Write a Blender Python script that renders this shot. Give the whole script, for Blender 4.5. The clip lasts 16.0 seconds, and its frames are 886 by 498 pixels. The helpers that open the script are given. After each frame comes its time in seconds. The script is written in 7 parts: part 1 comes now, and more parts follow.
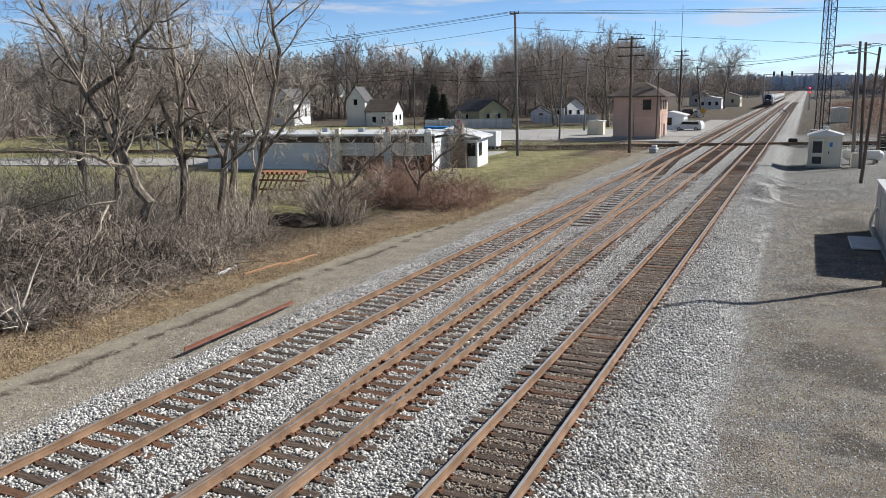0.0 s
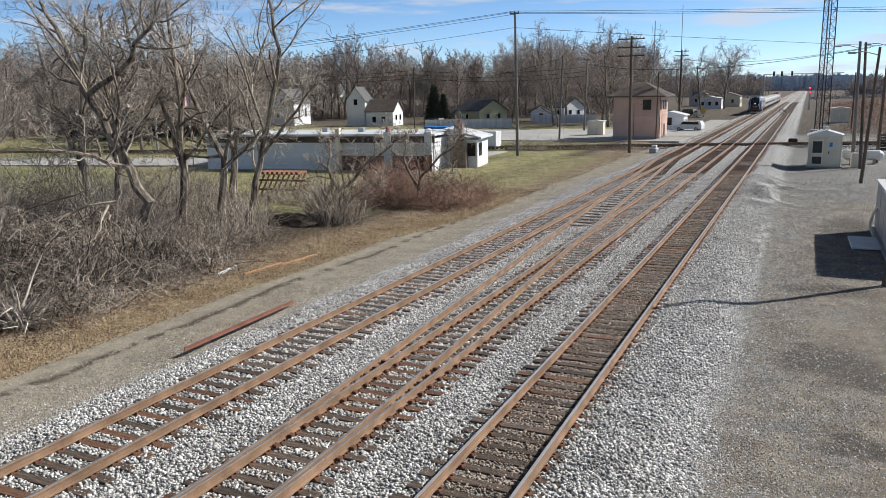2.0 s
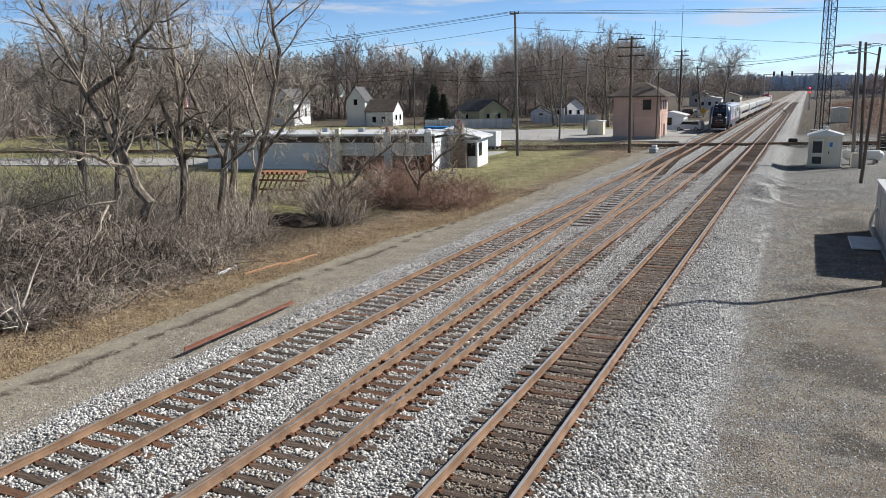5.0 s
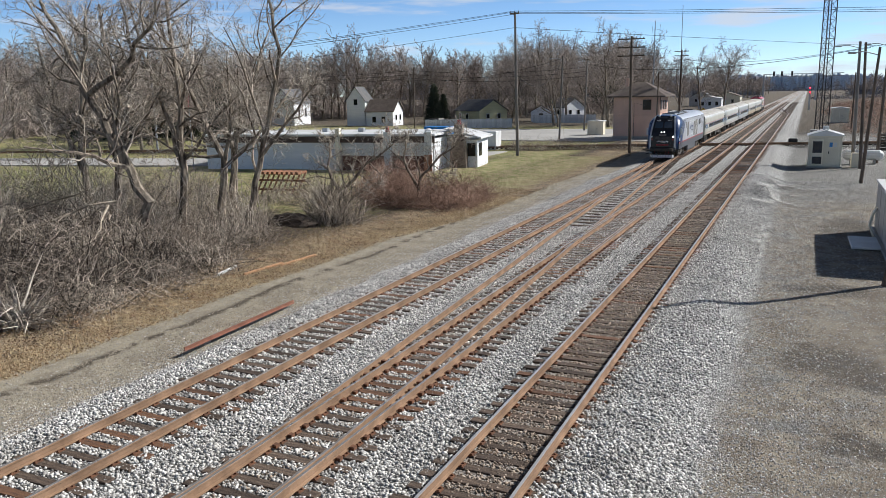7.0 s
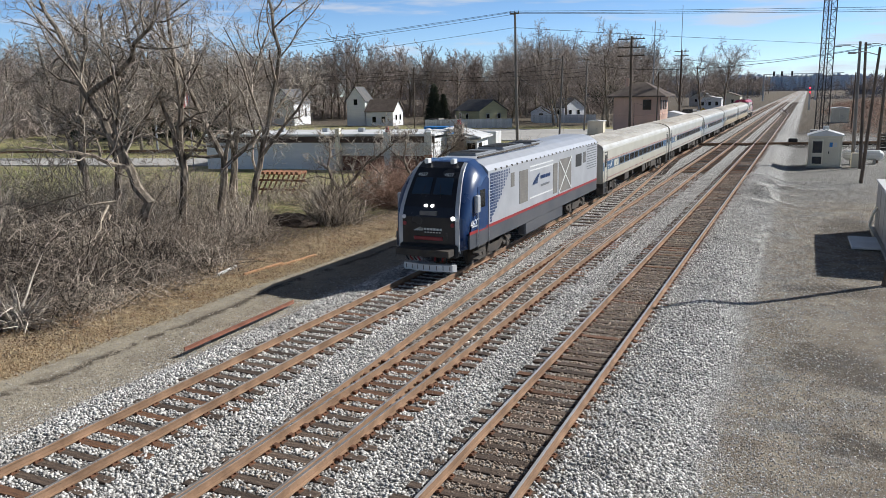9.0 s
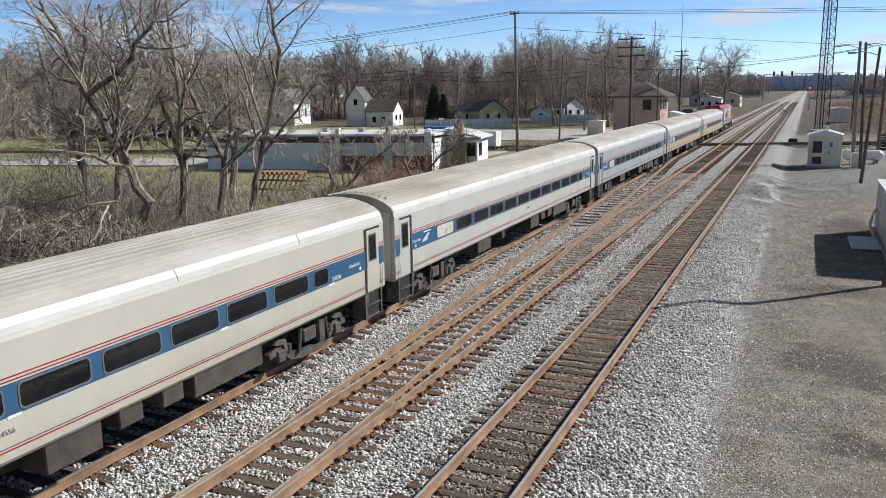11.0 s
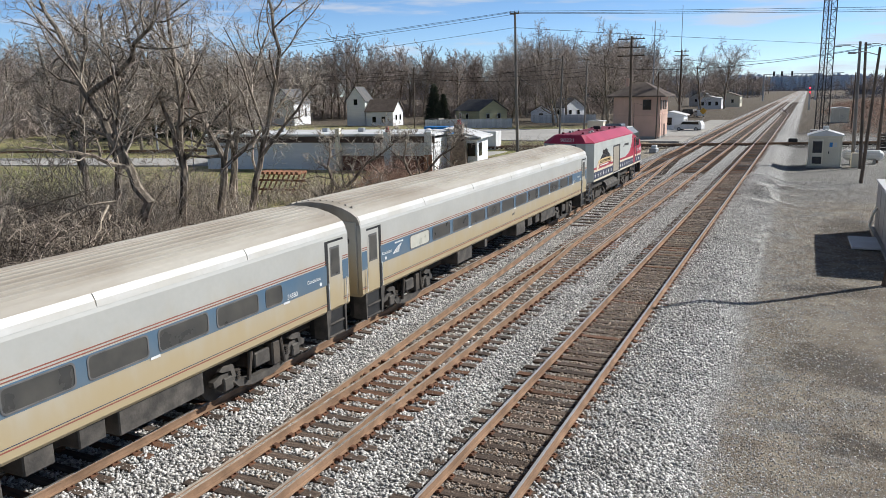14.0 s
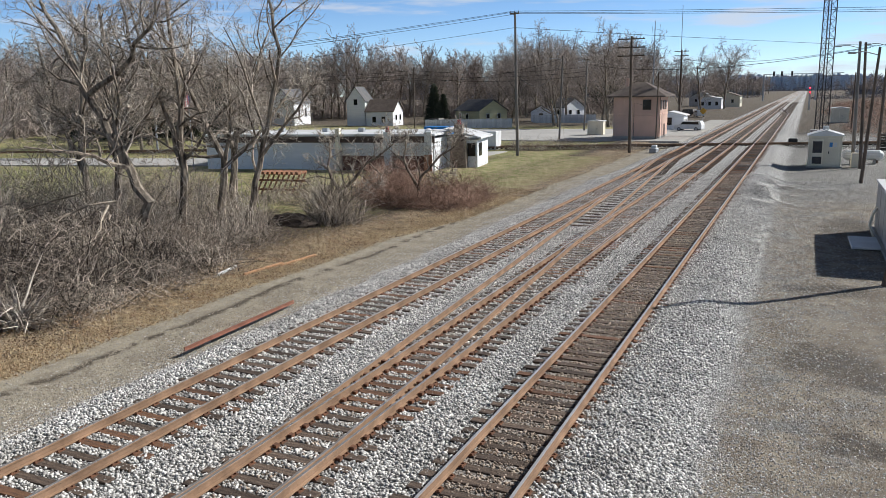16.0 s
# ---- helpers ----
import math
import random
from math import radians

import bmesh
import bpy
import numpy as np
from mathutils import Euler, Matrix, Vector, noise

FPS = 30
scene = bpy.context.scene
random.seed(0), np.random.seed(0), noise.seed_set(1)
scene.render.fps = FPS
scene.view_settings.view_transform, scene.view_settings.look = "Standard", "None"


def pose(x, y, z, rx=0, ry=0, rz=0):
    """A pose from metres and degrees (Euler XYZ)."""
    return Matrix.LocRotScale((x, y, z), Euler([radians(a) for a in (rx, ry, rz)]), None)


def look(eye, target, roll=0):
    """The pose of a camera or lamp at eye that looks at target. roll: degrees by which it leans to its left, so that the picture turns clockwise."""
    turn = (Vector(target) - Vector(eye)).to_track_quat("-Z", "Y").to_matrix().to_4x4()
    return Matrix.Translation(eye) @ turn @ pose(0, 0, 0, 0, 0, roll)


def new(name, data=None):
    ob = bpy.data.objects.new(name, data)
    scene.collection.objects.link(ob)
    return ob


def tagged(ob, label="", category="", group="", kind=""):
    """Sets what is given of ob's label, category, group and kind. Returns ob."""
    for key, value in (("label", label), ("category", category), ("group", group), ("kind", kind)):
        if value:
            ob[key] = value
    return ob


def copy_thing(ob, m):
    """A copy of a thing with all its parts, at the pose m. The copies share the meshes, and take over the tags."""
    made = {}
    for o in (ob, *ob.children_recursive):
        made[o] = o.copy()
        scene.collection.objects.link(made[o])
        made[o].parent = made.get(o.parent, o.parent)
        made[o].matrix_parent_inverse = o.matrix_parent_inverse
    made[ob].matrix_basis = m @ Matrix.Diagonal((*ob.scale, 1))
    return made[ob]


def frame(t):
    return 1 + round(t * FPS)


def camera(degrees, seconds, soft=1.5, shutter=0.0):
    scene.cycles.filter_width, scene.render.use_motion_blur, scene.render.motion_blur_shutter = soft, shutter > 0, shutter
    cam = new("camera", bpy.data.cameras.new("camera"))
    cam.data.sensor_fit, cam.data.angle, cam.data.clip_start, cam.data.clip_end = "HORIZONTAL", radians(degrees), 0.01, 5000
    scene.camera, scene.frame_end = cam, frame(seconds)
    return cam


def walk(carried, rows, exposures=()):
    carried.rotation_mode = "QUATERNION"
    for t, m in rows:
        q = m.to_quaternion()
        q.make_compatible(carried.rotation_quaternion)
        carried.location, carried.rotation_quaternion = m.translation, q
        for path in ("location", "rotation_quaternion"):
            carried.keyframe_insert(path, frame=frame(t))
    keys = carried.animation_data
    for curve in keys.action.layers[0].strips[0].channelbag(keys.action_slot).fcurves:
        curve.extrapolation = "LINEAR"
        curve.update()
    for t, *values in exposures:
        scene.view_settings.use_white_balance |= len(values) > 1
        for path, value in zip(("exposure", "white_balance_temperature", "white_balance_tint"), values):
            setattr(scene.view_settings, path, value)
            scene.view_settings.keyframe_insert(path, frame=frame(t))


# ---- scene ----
cam = camera(59.11, 16.0, soft=0.55, shutter=0.0)
EYE = Vector((13.468, 0.0, 6.826))
YAW, PITCH, ROLL = radians(-24.8095), radians(11.3039), -0.9945
AIM = EYE + 50 * Vector((math.sin(YAW) * math.cos(PITCH), math.cos(YAW) * math.cos(PITCH), -math.sin(PITCH)))
walk(cam, [(0, look(EYE, AIM, ROLL)), (16, look(EYE, AIM, ROLL))], exposures=[(0, 0.3, 6050, 10), (16, 0.3, 6050, 10)])

# ---- light ----
SUN_DIR = Vector((1.05, 0.95, 1.0)).normalized()
world = bpy.data.worlds.new("winter_sky")
scene.world = world
world.use_nodes = True
wn, wl = world.node_tree.nodes, world.node_tree.links
sky = wn.new("ShaderNodeTexSky")
sky.sky_type, sky.sun_disc = "NISHITA", False
sky.sun_elevation, sky.sun_rotation = math.asin(SUN_DIR.z), math.atan2(SUN_DIR.x, SUN_DIR.y)
sky.altitude, sky.air_density, sky.dust_density, sky.ozone_density = 400, 0.9, 0.05, 3.0
tint = wn.new("ShaderNodeMix")
tint.data_type, tint.blend_type = "RGBA", "MULTIPLY"
tint.inputs["Factor"].default_value, tint.inputs["B"].default_value = 1.0, (0.86, 0.99, 1.21, 1)
wl.new(sky.outputs[0], tint.inputs["A"])
# a clear winter sky: deep overhead, pale towards the horizon
up, high, depth_of = wn.new("ShaderNodeTexCoord"), wn.new("ShaderNodeSeparateXYZ"), wn.new("ShaderNodeMapRange")
wl.new(up.outputs["Generated"], high.inputs[0])
wl.new(high.outputs["Z"], depth_of.inputs[0])
for key, value in (("From Min", 0.0), ("From Max", 0.45), ("To Min", 1.5), ("To Max", 0.22)):
    depth_of.inputs[key].default_value = value
deep = wn.new("ShaderNodeMix")
deep.data_type, deep.blend_type = "RGBA", "MULTIPLY"
deep.inputs["Factor"].default_value = 1.0
wl.new(tint.outputs["Result"], deep.inputs["A"])
wl.new(depth_of.outputs[0], deep.inputs["B"])
# thin streaks of cloud
where, flat, puff = wn.new("ShaderNodeTexCoord"), wn.new("ShaderNodeMapping"), wn.new("ShaderNodeTexNoise")
flat.inputs["Scale"].default_value = (3.0, 3.0, 26.0)
puff.inputs["Scale"].default_value, puff.inputs["Detail"].default_value, puff.inputs["Roughness"].default_value = 1.6, 6, 0.55
wl.new(where.outputs["Generated"], flat.inputs[0])
wl.new(flat.outputs[0], puff.inputs["Vector"])
thin = wn.new("ShaderNodeMapRange")
thin.interpolation_type = "SMOOTHSTEP"
for key, value in (("From Min", 0.52), ("From Max", 0.68), ("To Max", 0.8)):
    thin.inputs[key].default_value = value
wl.new(puff.outputs[0], thin.inputs[0])
cloud = wn.new("ShaderNodeMix")
cloud.data_type = "RGBA"
cloud.inputs["B"].default_value = (8.0, 8.3, 8.8, 1)
wl.new(thin.outputs[0], cloud.inputs["Factor"])
wl.new(deep.outputs["Result"], cloud.inputs["A"])
wl.new(cloud.outputs["Result"], wn["Background"].inputs[0])
wn["Background"].inputs[1].default_value = 0.068
sun = new("sun", bpy.data.lights.new("sun", "SUN"))
sun.data.energy, sun.data.angle, sun.data.color = 5.0, radians(0.55), (1.0, 0.95, 0.87)
sun.matrix_world = look(SUN_DIR * 100, (0, 0, 0))


# ---- materials ----
def rgb(c):
    return (c, c, c, 1) if isinstance(c, (int, float)) else (*c, 1)


def mat(name, c1, c2=None, rough=0.7, metal=0.0, scale=3.0, bump=0.15, bscale=40.0, stretch=(1, 1, 1), vary=0.0, island=0.0, spec=0.4, depth=0.01, mix=(0.35, 0.65), emit=None):
    """Principled surface: two colours mixed by coarse noise, fine grain, relief, chance variation per object or island."""
    m = bpy.data.materials.new(name)
    m.use_nodes = True
    n, l = m.node_tree.nodes, m.node_tree.links
    b = n["Principled BSDF"]
    b.inputs["Metallic"].default_value = metal
    b.inputs["Specular IOR Level"].default_value = spec
    c2 = c1 if c2 is None else c2
    co = n.new("ShaderNodeTexCoord")
    mp = n.new("ShaderNodeMapping")
    mp.inputs["Scale"].default_value = stretch
    l.new(co.outputs["Object"], mp.inputs[0])
    n1, n2 = n.new("ShaderNodeTexNoise"), n.new("ShaderNodeTexNoise")
    n1.inputs["Scale"].default_value, n1.inputs["Detail"].default_value = scale, 5
    n2.inputs["Scale"].default_value, n2.inputs["Detail"].default_value = bscale, 3
    l.new(mp.outputs[0], n1.inputs["Vector"])
    l.new(mp.outputs[0], n2.inputs["Vector"])
    ramp = n.new("ShaderNodeMapRange")
    ramp.inputs["From Min"].default_value, ramp.inputs["From Max"].default_value = mix
    l.new(n1.outputs[0], ramp.inputs[0])
    mx = n.new("ShaderNodeMix")
    mx.data_type = "RGBA"
    mx.inputs["A"].default_value, mx.inputs["B"].default_value = rgb(c1), rgb(c2)
    l.new(ramp.outputs[0], mx.inputs["Factor"])
    hsv = n.new("ShaderNodeHueSaturation")
    l.new(mx.outputs["Result"], hsv.inputs["Color"])
    grain = n.new("ShaderNodeMapRange")
    grain.inputs["To Min"].default_value, grain.inputs["To Max"].default_value = 1 - bump, 1 + bump
    l.new(n2.outputs[0], grain.inputs[0])
    src = grain.outputs[0]
    for amount, node, socket in ((vary, "ShaderNodeObjectInfo", "Random"), (island, "ShaderNodeNewGeometry", "Random Per Island")):
        if amount:
            inf = n.new(node)
            r = n.new("ShaderNodeMapRange")
            r.inputs["To Min"].default_value, r.inputs["To Max"].default_value = 1 - amount, 1 + amount
            l.new(inf.outputs[socket], r.inputs[0])
            mul = n.new("ShaderNodeMath")
            mul.operation = "MULTIPLY"
            l.new(src, mul.inputs[0])
            l.new(r.outputs[0], mul.inputs[1])
            src = mul.outputs[0]
    l.new(src, hsv.inputs["Value"])
    l.new(hsv.outputs[0], b.inputs["Base Color"])
    rr = n.new("ShaderNodeMapRange")
    rr.inputs["To Min"].default_value, rr.inputs["To Max"].default_value = max(0.02, rough - 0.12), min(1, rough + 0.12)
    l.new(n1.outputs[0], rr.inputs[0])
    l.new(rr.outputs[0], b.inputs["Roughness"])
    if bump:
        bp = n.new("ShaderNodeBump")
        bp.inputs["Strength"].default_value, bp.inputs["Distance"].default_value = min(1, bump * 2), depth
        l.new(n2.outputs[0], bp.inputs["Height"])
        l.new(bp.outputs[0], b.inputs["Normal"])
    if emit:
        b.inputs["Emission Color"].default_value, b.inputs["Emission Strength"].default_value = rgb(emit[0]), emit[1]
    return m


def grimy(name, clean, dirt, z0, z1, amount=1.0, rough=0.45):
    """Painted car side with road grime thrown up from the track: thick below z0, gone above z1, in upright runs."""
    m = mat(name, clean, tuple(c * 0.93 for c in clean), rough, 0, 0.8, 0.05, 9, spec=0.5)
    n, l = m.node_tree.nodes, m.node_tree.links
    b = n["Principled BSDF"]
    old = b.inputs["Base Color"].links[0].from_socket
    co, sp, mp, ns = n.new("ShaderNodeTexCoord"), n.new("ShaderNodeSeparateXYZ"), n.new("ShaderNodeMapping"), n.new("ShaderNodeTexNoise")
    mp.inputs["Scale"].default_value = (1, 1.2, 0.35)
    ns.inputs["Scale"].default_value, ns.inputs["Detail"].default_value = 1.6, 6
    l.new(co.outputs["Object"], sp.inputs[0])
    l.new(co.outputs["Object"], mp.inputs[0])
    l.new(mp.outputs[0], ns.inputs["Vector"])
    ad = n.new("ShaderNodeMath")
    ad.operation = "MULTIPLY_ADD"
    l.new(ns.outputs[0], ad.inputs[0])
    ad.inputs[1].default_value = 1.2
    l.new(sp.outputs["Z"], ad.inputs[2])
    r = n.new("ShaderNodeMapRange")
    r.interpolation_type = "SMOOTHSTEP"
    for k, v in (("From Min", z0 + 0.6), ("From Max", z1 + 0.6), ("To Min", amount), ("To Max", 0.0)):
        r.inputs[k].default_value = v
    l.new(ad.outputs[0], r.inputs[0])
    mx = n.new("ShaderNodeMix")
    mx.data_type = "RGBA"
    l.new(r.outputs[0], mx.inputs["Factor"])
    l.new(old, mx.inputs["A"])
    mx.inputs["B"].default_value = rgb(dirt)
    l.new(mx.outputs["Result"], b.inputs["Base Color"])
    return m


M = {}
M["rust"] = mat("rail_rust", (0.32, 0.20, 0.12), (0.18, 0.11, 0.065), 0.85, 0, 1.5, 0.25, 60)
M["railtop"] = mat("rail_running_surface", (0.60, 0.55, 0.49), (0.44, 0.37, 0.30), 0.3, 0.7, 2, 0.05, 30)
M["railtop_c"] = mat("rail_running_surface_used", (0.72, 0.69, 0.65), (0.60, 0.56, 0.52), 0.33, 0.6, 2, 0.04, 30)
M["tie"] = mat("creosoted_oak_tie", (0.052, 0.036, 0.026), (0.125, 0.09, 0.066), 0.9, 0, 2.0, 0.4, 30, (1, 8, 8), vary=0.45)
M["tie_dusty"] = mat("dust_covered_tie", (0.22, 0.185, 0.15), (0.15, 0.12, 0.095), 0.95, 0, 2.0, 0.3, 10, island=0.3)
M["tie_rust"] = mat("rust_stained_oak_tie", (0.18, 0.088, 0.044), (0.095, 0.053, 0.034), 0.9, 0, 2.0, 0.4, 30, (1, 8, 8), vary=0.3)
M["plate"] = mat("rusty_fastening", (0.20, 0.09, 0.045), (0.10, 0.05, 0.03), 0.85, 0, 6, 0.3, 60)
M["stone"] = mat("crushed_limestone", (0.60, 0.58, 0.545), (0.44, 0.42, 0.39), 0.9, 0, 0.7, 0.15, 30, island=0.6)
M["stone_soiled"] = mat("rust_soiled_ballast", (0.42, 0.35, 0.28), (0.24, 0.18, 0.13), 0.9, 0, 0.7, 0.15, 30, island=0.6)
M["wood"] = mat("weathered_pole_wood", (0.10, 0.075, 0.055), (0.17, 0.13, 0.10), 0.9, 0, 2, 0.35, 20, (6, 6, 0.6))
M["wood_grey"] = mat("grey_pole_wood", (0.24, 0.22, 0.20), (0.16, 0.14, 0.12), 0.9, 0, 2, 0.3, 20, (6, 6, 0.6))
M["steel"] = mat("galvanised_steel", (0.42, 0.43, 0.44), (0.34, 0.35, 0.36), 0.5, 0.7, 3, 0.08, 20)
M["dark_steel"] = mat("dark_steel", (0.045, 0.045, 0.05), (0.08, 0.07, 0.06), 0.6, 0.3, 3, 0.2, 30)
M["under"] = mat("underframe_grime", (0.045, 0.038, 0.032), (0.085, 0.07, 0.055), 0.85, 0, 2, 0.25, 20)
M["truckgrey"] = mat("truck_frame_dust", (0.10, 0.088, 0.074), (0.05, 0.045, 0.04), 0.85, 0, 3, 0.25, 20)
M["tread"] = mat("polished_tread", (0.5, 0.48, 0.46), None, 0.3, 1.0, 3, 0.04, 20)
M["black"] = mat("black_rubber", (0.015, 0.015, 0.016), (0.025, 0.024, 0.023), 0.7, 0, 4, 0.1, 20)
M["glass"] = mat("tinted_window", (0.008, 0.009, 0.010), (0.016, 0.017, 0.018), 0.08, 0, 1, 0, 10, spec=0.35)
M["glass_old"] = mat("hazed_window", (0.05, 0.05, 0.048), (0.09, 0.085, 0.075), 0.3, 0, 1.5, 0, 10, spec=0.5)
# bluish reflection on the windshield is put into its base colour
M["windshield"] = mat("reflection_blue_windshield", (0.025, 0.04, 0.06), (0.035, 0.055, 0.08), 0.06, 0, 1, 0, 10, spec=0.9)
M["frost"] = mat("frosted_window", (0.46, 0.45, 0.38), (0.58, 0.56, 0.48), 0.3, 0, 2, 0.02, 10)
M["white"] = mat("white_paint", (0.74, 0.74, 0.72), (0.64, 0.64, 0.62), 0.55, 0, 1.2, 0.06, 12)
M["redl_dusty"] = mat("dusty_stripe_red", (0.27, 0.085, 0.06), (0.22, 0.09, 0.06), 0.6, 0, 1, 0.1, 12)
M["bluew"] = mat("stripe_blue", (0.030, 0.088, 0.17), (0.036, 0.098, 0.185), 0.4, 0, 1, 0.04, 12)
M["redl"] = mat("stripe_red", (0.30, 0.03, 0.032), (0.24, 0.026, 0.028), 0.45, 0, 1, 0.05, 12)
M["navy"] = mat("navy_paint", (0.013, 0.038, 0.115), (0.016, 0.045, 0.13), 0.3, 0, 1, 0.03, 10, spec=0.6)
M["blackgloss"] = mat("black_gloss_paint", (0.012, 0.013, 0.018), (0.02, 0.021, 0.025), 0.25, 0, 1, 0.03, 10)
M["locosilver"] = mat("silver_paint", (0.50, 0.51, 0.53), (0.43, 0.44, 0.46), 0.35, 0.25, 0.8, 0.05, 10)
M["louvre"] = mat("tan_grey_grille", (0.21, 0.195, 0.17), (0.16, 0.15, 0.135), 0.6, 0, 1, 0.08, 10)
M["skirt"] = mat("dark_sill_paint", (0.065, 0.07, 0.08), (0.10, 0.10, 0.105), 0.5, 0, 1, 0.1, 10)
M["locogrey"] = mat("grey_skirt_paint", (0.20, 0.21, 0.225), (0.16, 0.17, 0.18), 0.5, 0, 1, 0.06, 10)
M["lamp"] = mat("lit_headlamp", (0.9, 0.9, 0.85), None, 0.3, 0, 1, 0, 5, emit=((1.0, 0.95, 0.85), 3.0))
M["redlamp"] = mat("lit_signal_red", (0.6, 0.02, 0.02), None, 0.3, 0, 1, 0, 5, emit=((1.0, 0.03, 0.05), 9.0))
M["bark"] = mat("grey_brown_bark", (0.38, 0.315, 0.24), (0.085, 0.066, 0.05), 0.95, 0, 1.2, 0.4, 14, (4, 4, 0.7), depth=0.02)
M["twig"] = mat("bare_twig", (0.56, 0.49, 0.405), (0.20, 0.165, 0.13), 0.95, 0, 0.6, 0.15, 6, island=0.5)
M["twig_far"] = mat("bare_twig_distant", (0.42, 0.35, 0.30), (0.20, 0.165, 0.145), 0.95, 0, 0.3, 0.15, 3, island=0.3)
# twigs greyed in colour to stand for haze over distance
M["twig_haze"] = mat("far_woods_haze", (0.15, 0.145, 0.16), (0.10, 0.10, 0.115), 0.95, 0, 0.05, 0.1, 1, island=0.2)
M["brush"] = mat("dry_brush_twig", (0.52, 0.445, 0.36), (0.17, 0.135, 0.105), 0.95, 0, 0.5, 0.15, 6, island=0.75)
# inner stems coloured dark to paint the shade inside the brambles
M["shade_stem"] = mat("shade_dark_bramble_stem", (0.10, 0.078, 0.06), (0.045, 0.036, 0.03), 0.95, 0, 0.6, 0.2, 6, island=0.5)
M["redbrush"] = mat("red_brown_brush_twig", (0.44, 0.29, 0.21), (0.22, 0.135, 0.10), 0.95, 0, 0.4, 0.15, 6, island=0.4)
M["straw"] = mat("dead_grass_blade", (0.66, 0.52, 0.31), (0.46, 0.35, 0.20), 0.95, 0, 0.3, 0.15, 6, island=0.4)
M["green"] = mat("winter_grass_blade", (0.15, 0.16, 0.045), (0.28, 0.24, 0.09), 0.95, 0, 0.3, 0.15, 6, island=0.4)
M["deadwood"] = mat("bleached_dead_wood", (0.42, 0.36, 0.28), (0.24, 0.19, 0.14), 0.9, 0, 1.5, 0.3, 12, (4, 4, 1))
M["rootwood"] = mat("bleached_root", (0.60, 0.54, 0.46), (0.38, 0.32, 0.26), 0.9, 0, 1.5, 0.3, 12, island=0.3)
M["fir"] = mat("dark_conifer_needle", (0.022, 0.034, 0.022), (0.05, 0.055, 0.03), 0.9, 0, 0.4, 0.2, 5, island=0.4)


# ---- mesh tools ----
class Mesh:
    """Collects vertices and faces for one part."""

    def __init__(self):
        self.v, self.f, self.smooth = [], [], False

    def add(self, vs, fs):
        o = len(self.v)
        self.v += [tuple(p) for p in vs]
        self.f += [tuple(i + o for i in f) for f in fs]
        return self

    def box(self, x0, x1, y0, y1, z0, z1, b=0.0):
        """A box, its edges chamfered by b."""
        if b <= 0:
            return self.add([(x, y, z) for z in (z0, z1) for y in (y0, y1) for x in (x0, x1)],
                            [(0, 2, 3, 1), (4, 5, 7, 6), (0, 1, 5, 4), (2, 6, 7, 3), (0, 4, 6, 2), (1, 3, 7, 5)])
        c, h = ((x0 + x1) / 2, (y0 + y1) / 2, (z0 + z1) / 2), ((x1 - x0) / 2, (y1 - y0) / 2, (z1 - z0) / 2)
        vs, ix = [], {}
        for s in ((i, j, k) for i in (-1, 1) for j in (-1, 1) for k in (-1, 1)):
            for a in range(3):
                ix[s, a] = len(vs)
                vs.append(tuple(c[q] + s[q] * (h[q] - (0 if q == a else b)) for q in range(3)))
        fs = []
        for a in range(3):
            p, q = (a + 1) % 3, (a + 2) % 3
            for sa in (-1, 1):
                loop = []
                for sp, sq in ((-1, -1), (1, -1), (1, 1), (-1, 1)):
                    s = [0, 0, 0]
                    s[a], s[p], s[q] = sa, sp, sq
                    loop.append(ix[tuple(s), a])
                fs.append(tuple(loop if sa > 0 else loop[::-1]))
            for sp in (-1, 1):
                for sq in (-1, 1):
                    e = []
                    for sa in (-1, 1):
                        s = [0, 0, 0]
                        s[a], s[p], s[q] = sa, sp, sq
                        e.append(tuple(s))
                    fs.append((ix[e[0], p], ix[e[1], p], ix[e[1], q], ix[e[0], q]))
        for s in ((i, j, k) for i in (-1, 1) for j in (-1, 1) for k in (-1, 1)):
            fs.append((ix[s, 0], ix[s, 1], ix[s, 2]))
        return self.add(vs, fs)

    def loft(self, rings, cap=True):
        """Joins closed rings of equal length."""
        n = len(rings[0])
        fs = [(r * n + i, r * n + (i + 1) % n, (r + 1) * n + (i + 1) % n, (r + 1) * n + i) for r in range(len(rings) - 1) for i in range(n)]
        if cap:
            fs += [tuple(range(n))[::-1], tuple((len(rings) - 1) * n + i for i in range(n))]
        return self.add([p for r in rings for p in r], fs)

    def along_y(self, prof, y0, y1):
        return self.loft([[(x, y, z) for x, z in prof] for y in (y0, y1)])

    def along_x(self, prof, x0, x1):
        return self.loft([[(x, y, z) for y, z in prof] for x in (x0, x1)])

    def tube(self, pts, radii, n=6):
        pts = [Vector(p) for p in pts]
        if isinstance(radii, (int, float)):
            radii = [radii] * len(pts)
        rings = []
        for i, p in enumerate(pts):
            d = (pts[min(i + 1, len(pts) - 1)] - pts[max(i - 1, 0)]).normalized()
            a = d.orthogonal().normalized() if i == 0 else (a - d * a.dot(d)).normalized()
            c = d.cross(a)
            rings.append([p + radii[i] * (a * math.cos(6.28318 * k / n) + c * math.sin(6.28318 * k / n)) for k in range(n)])
        return self.loft(rings)

    def data(self, name, material, bm_fix=True):
        me = bpy.data.meshes.new(name)
        me.from_pydata(self.v, [], self.f)
        if bm_fix and len(self.f) < 6000:
            bm = bmesh.new()
            bm.from_mesh(me)
            bmesh.ops.recalc_face_normals(bm, faces=bm.faces)
            bm.to_mesh(me)
            bm.free()
        me.materials.append(material)
        if self.smooth:
            me.shade_smooth()
        return me


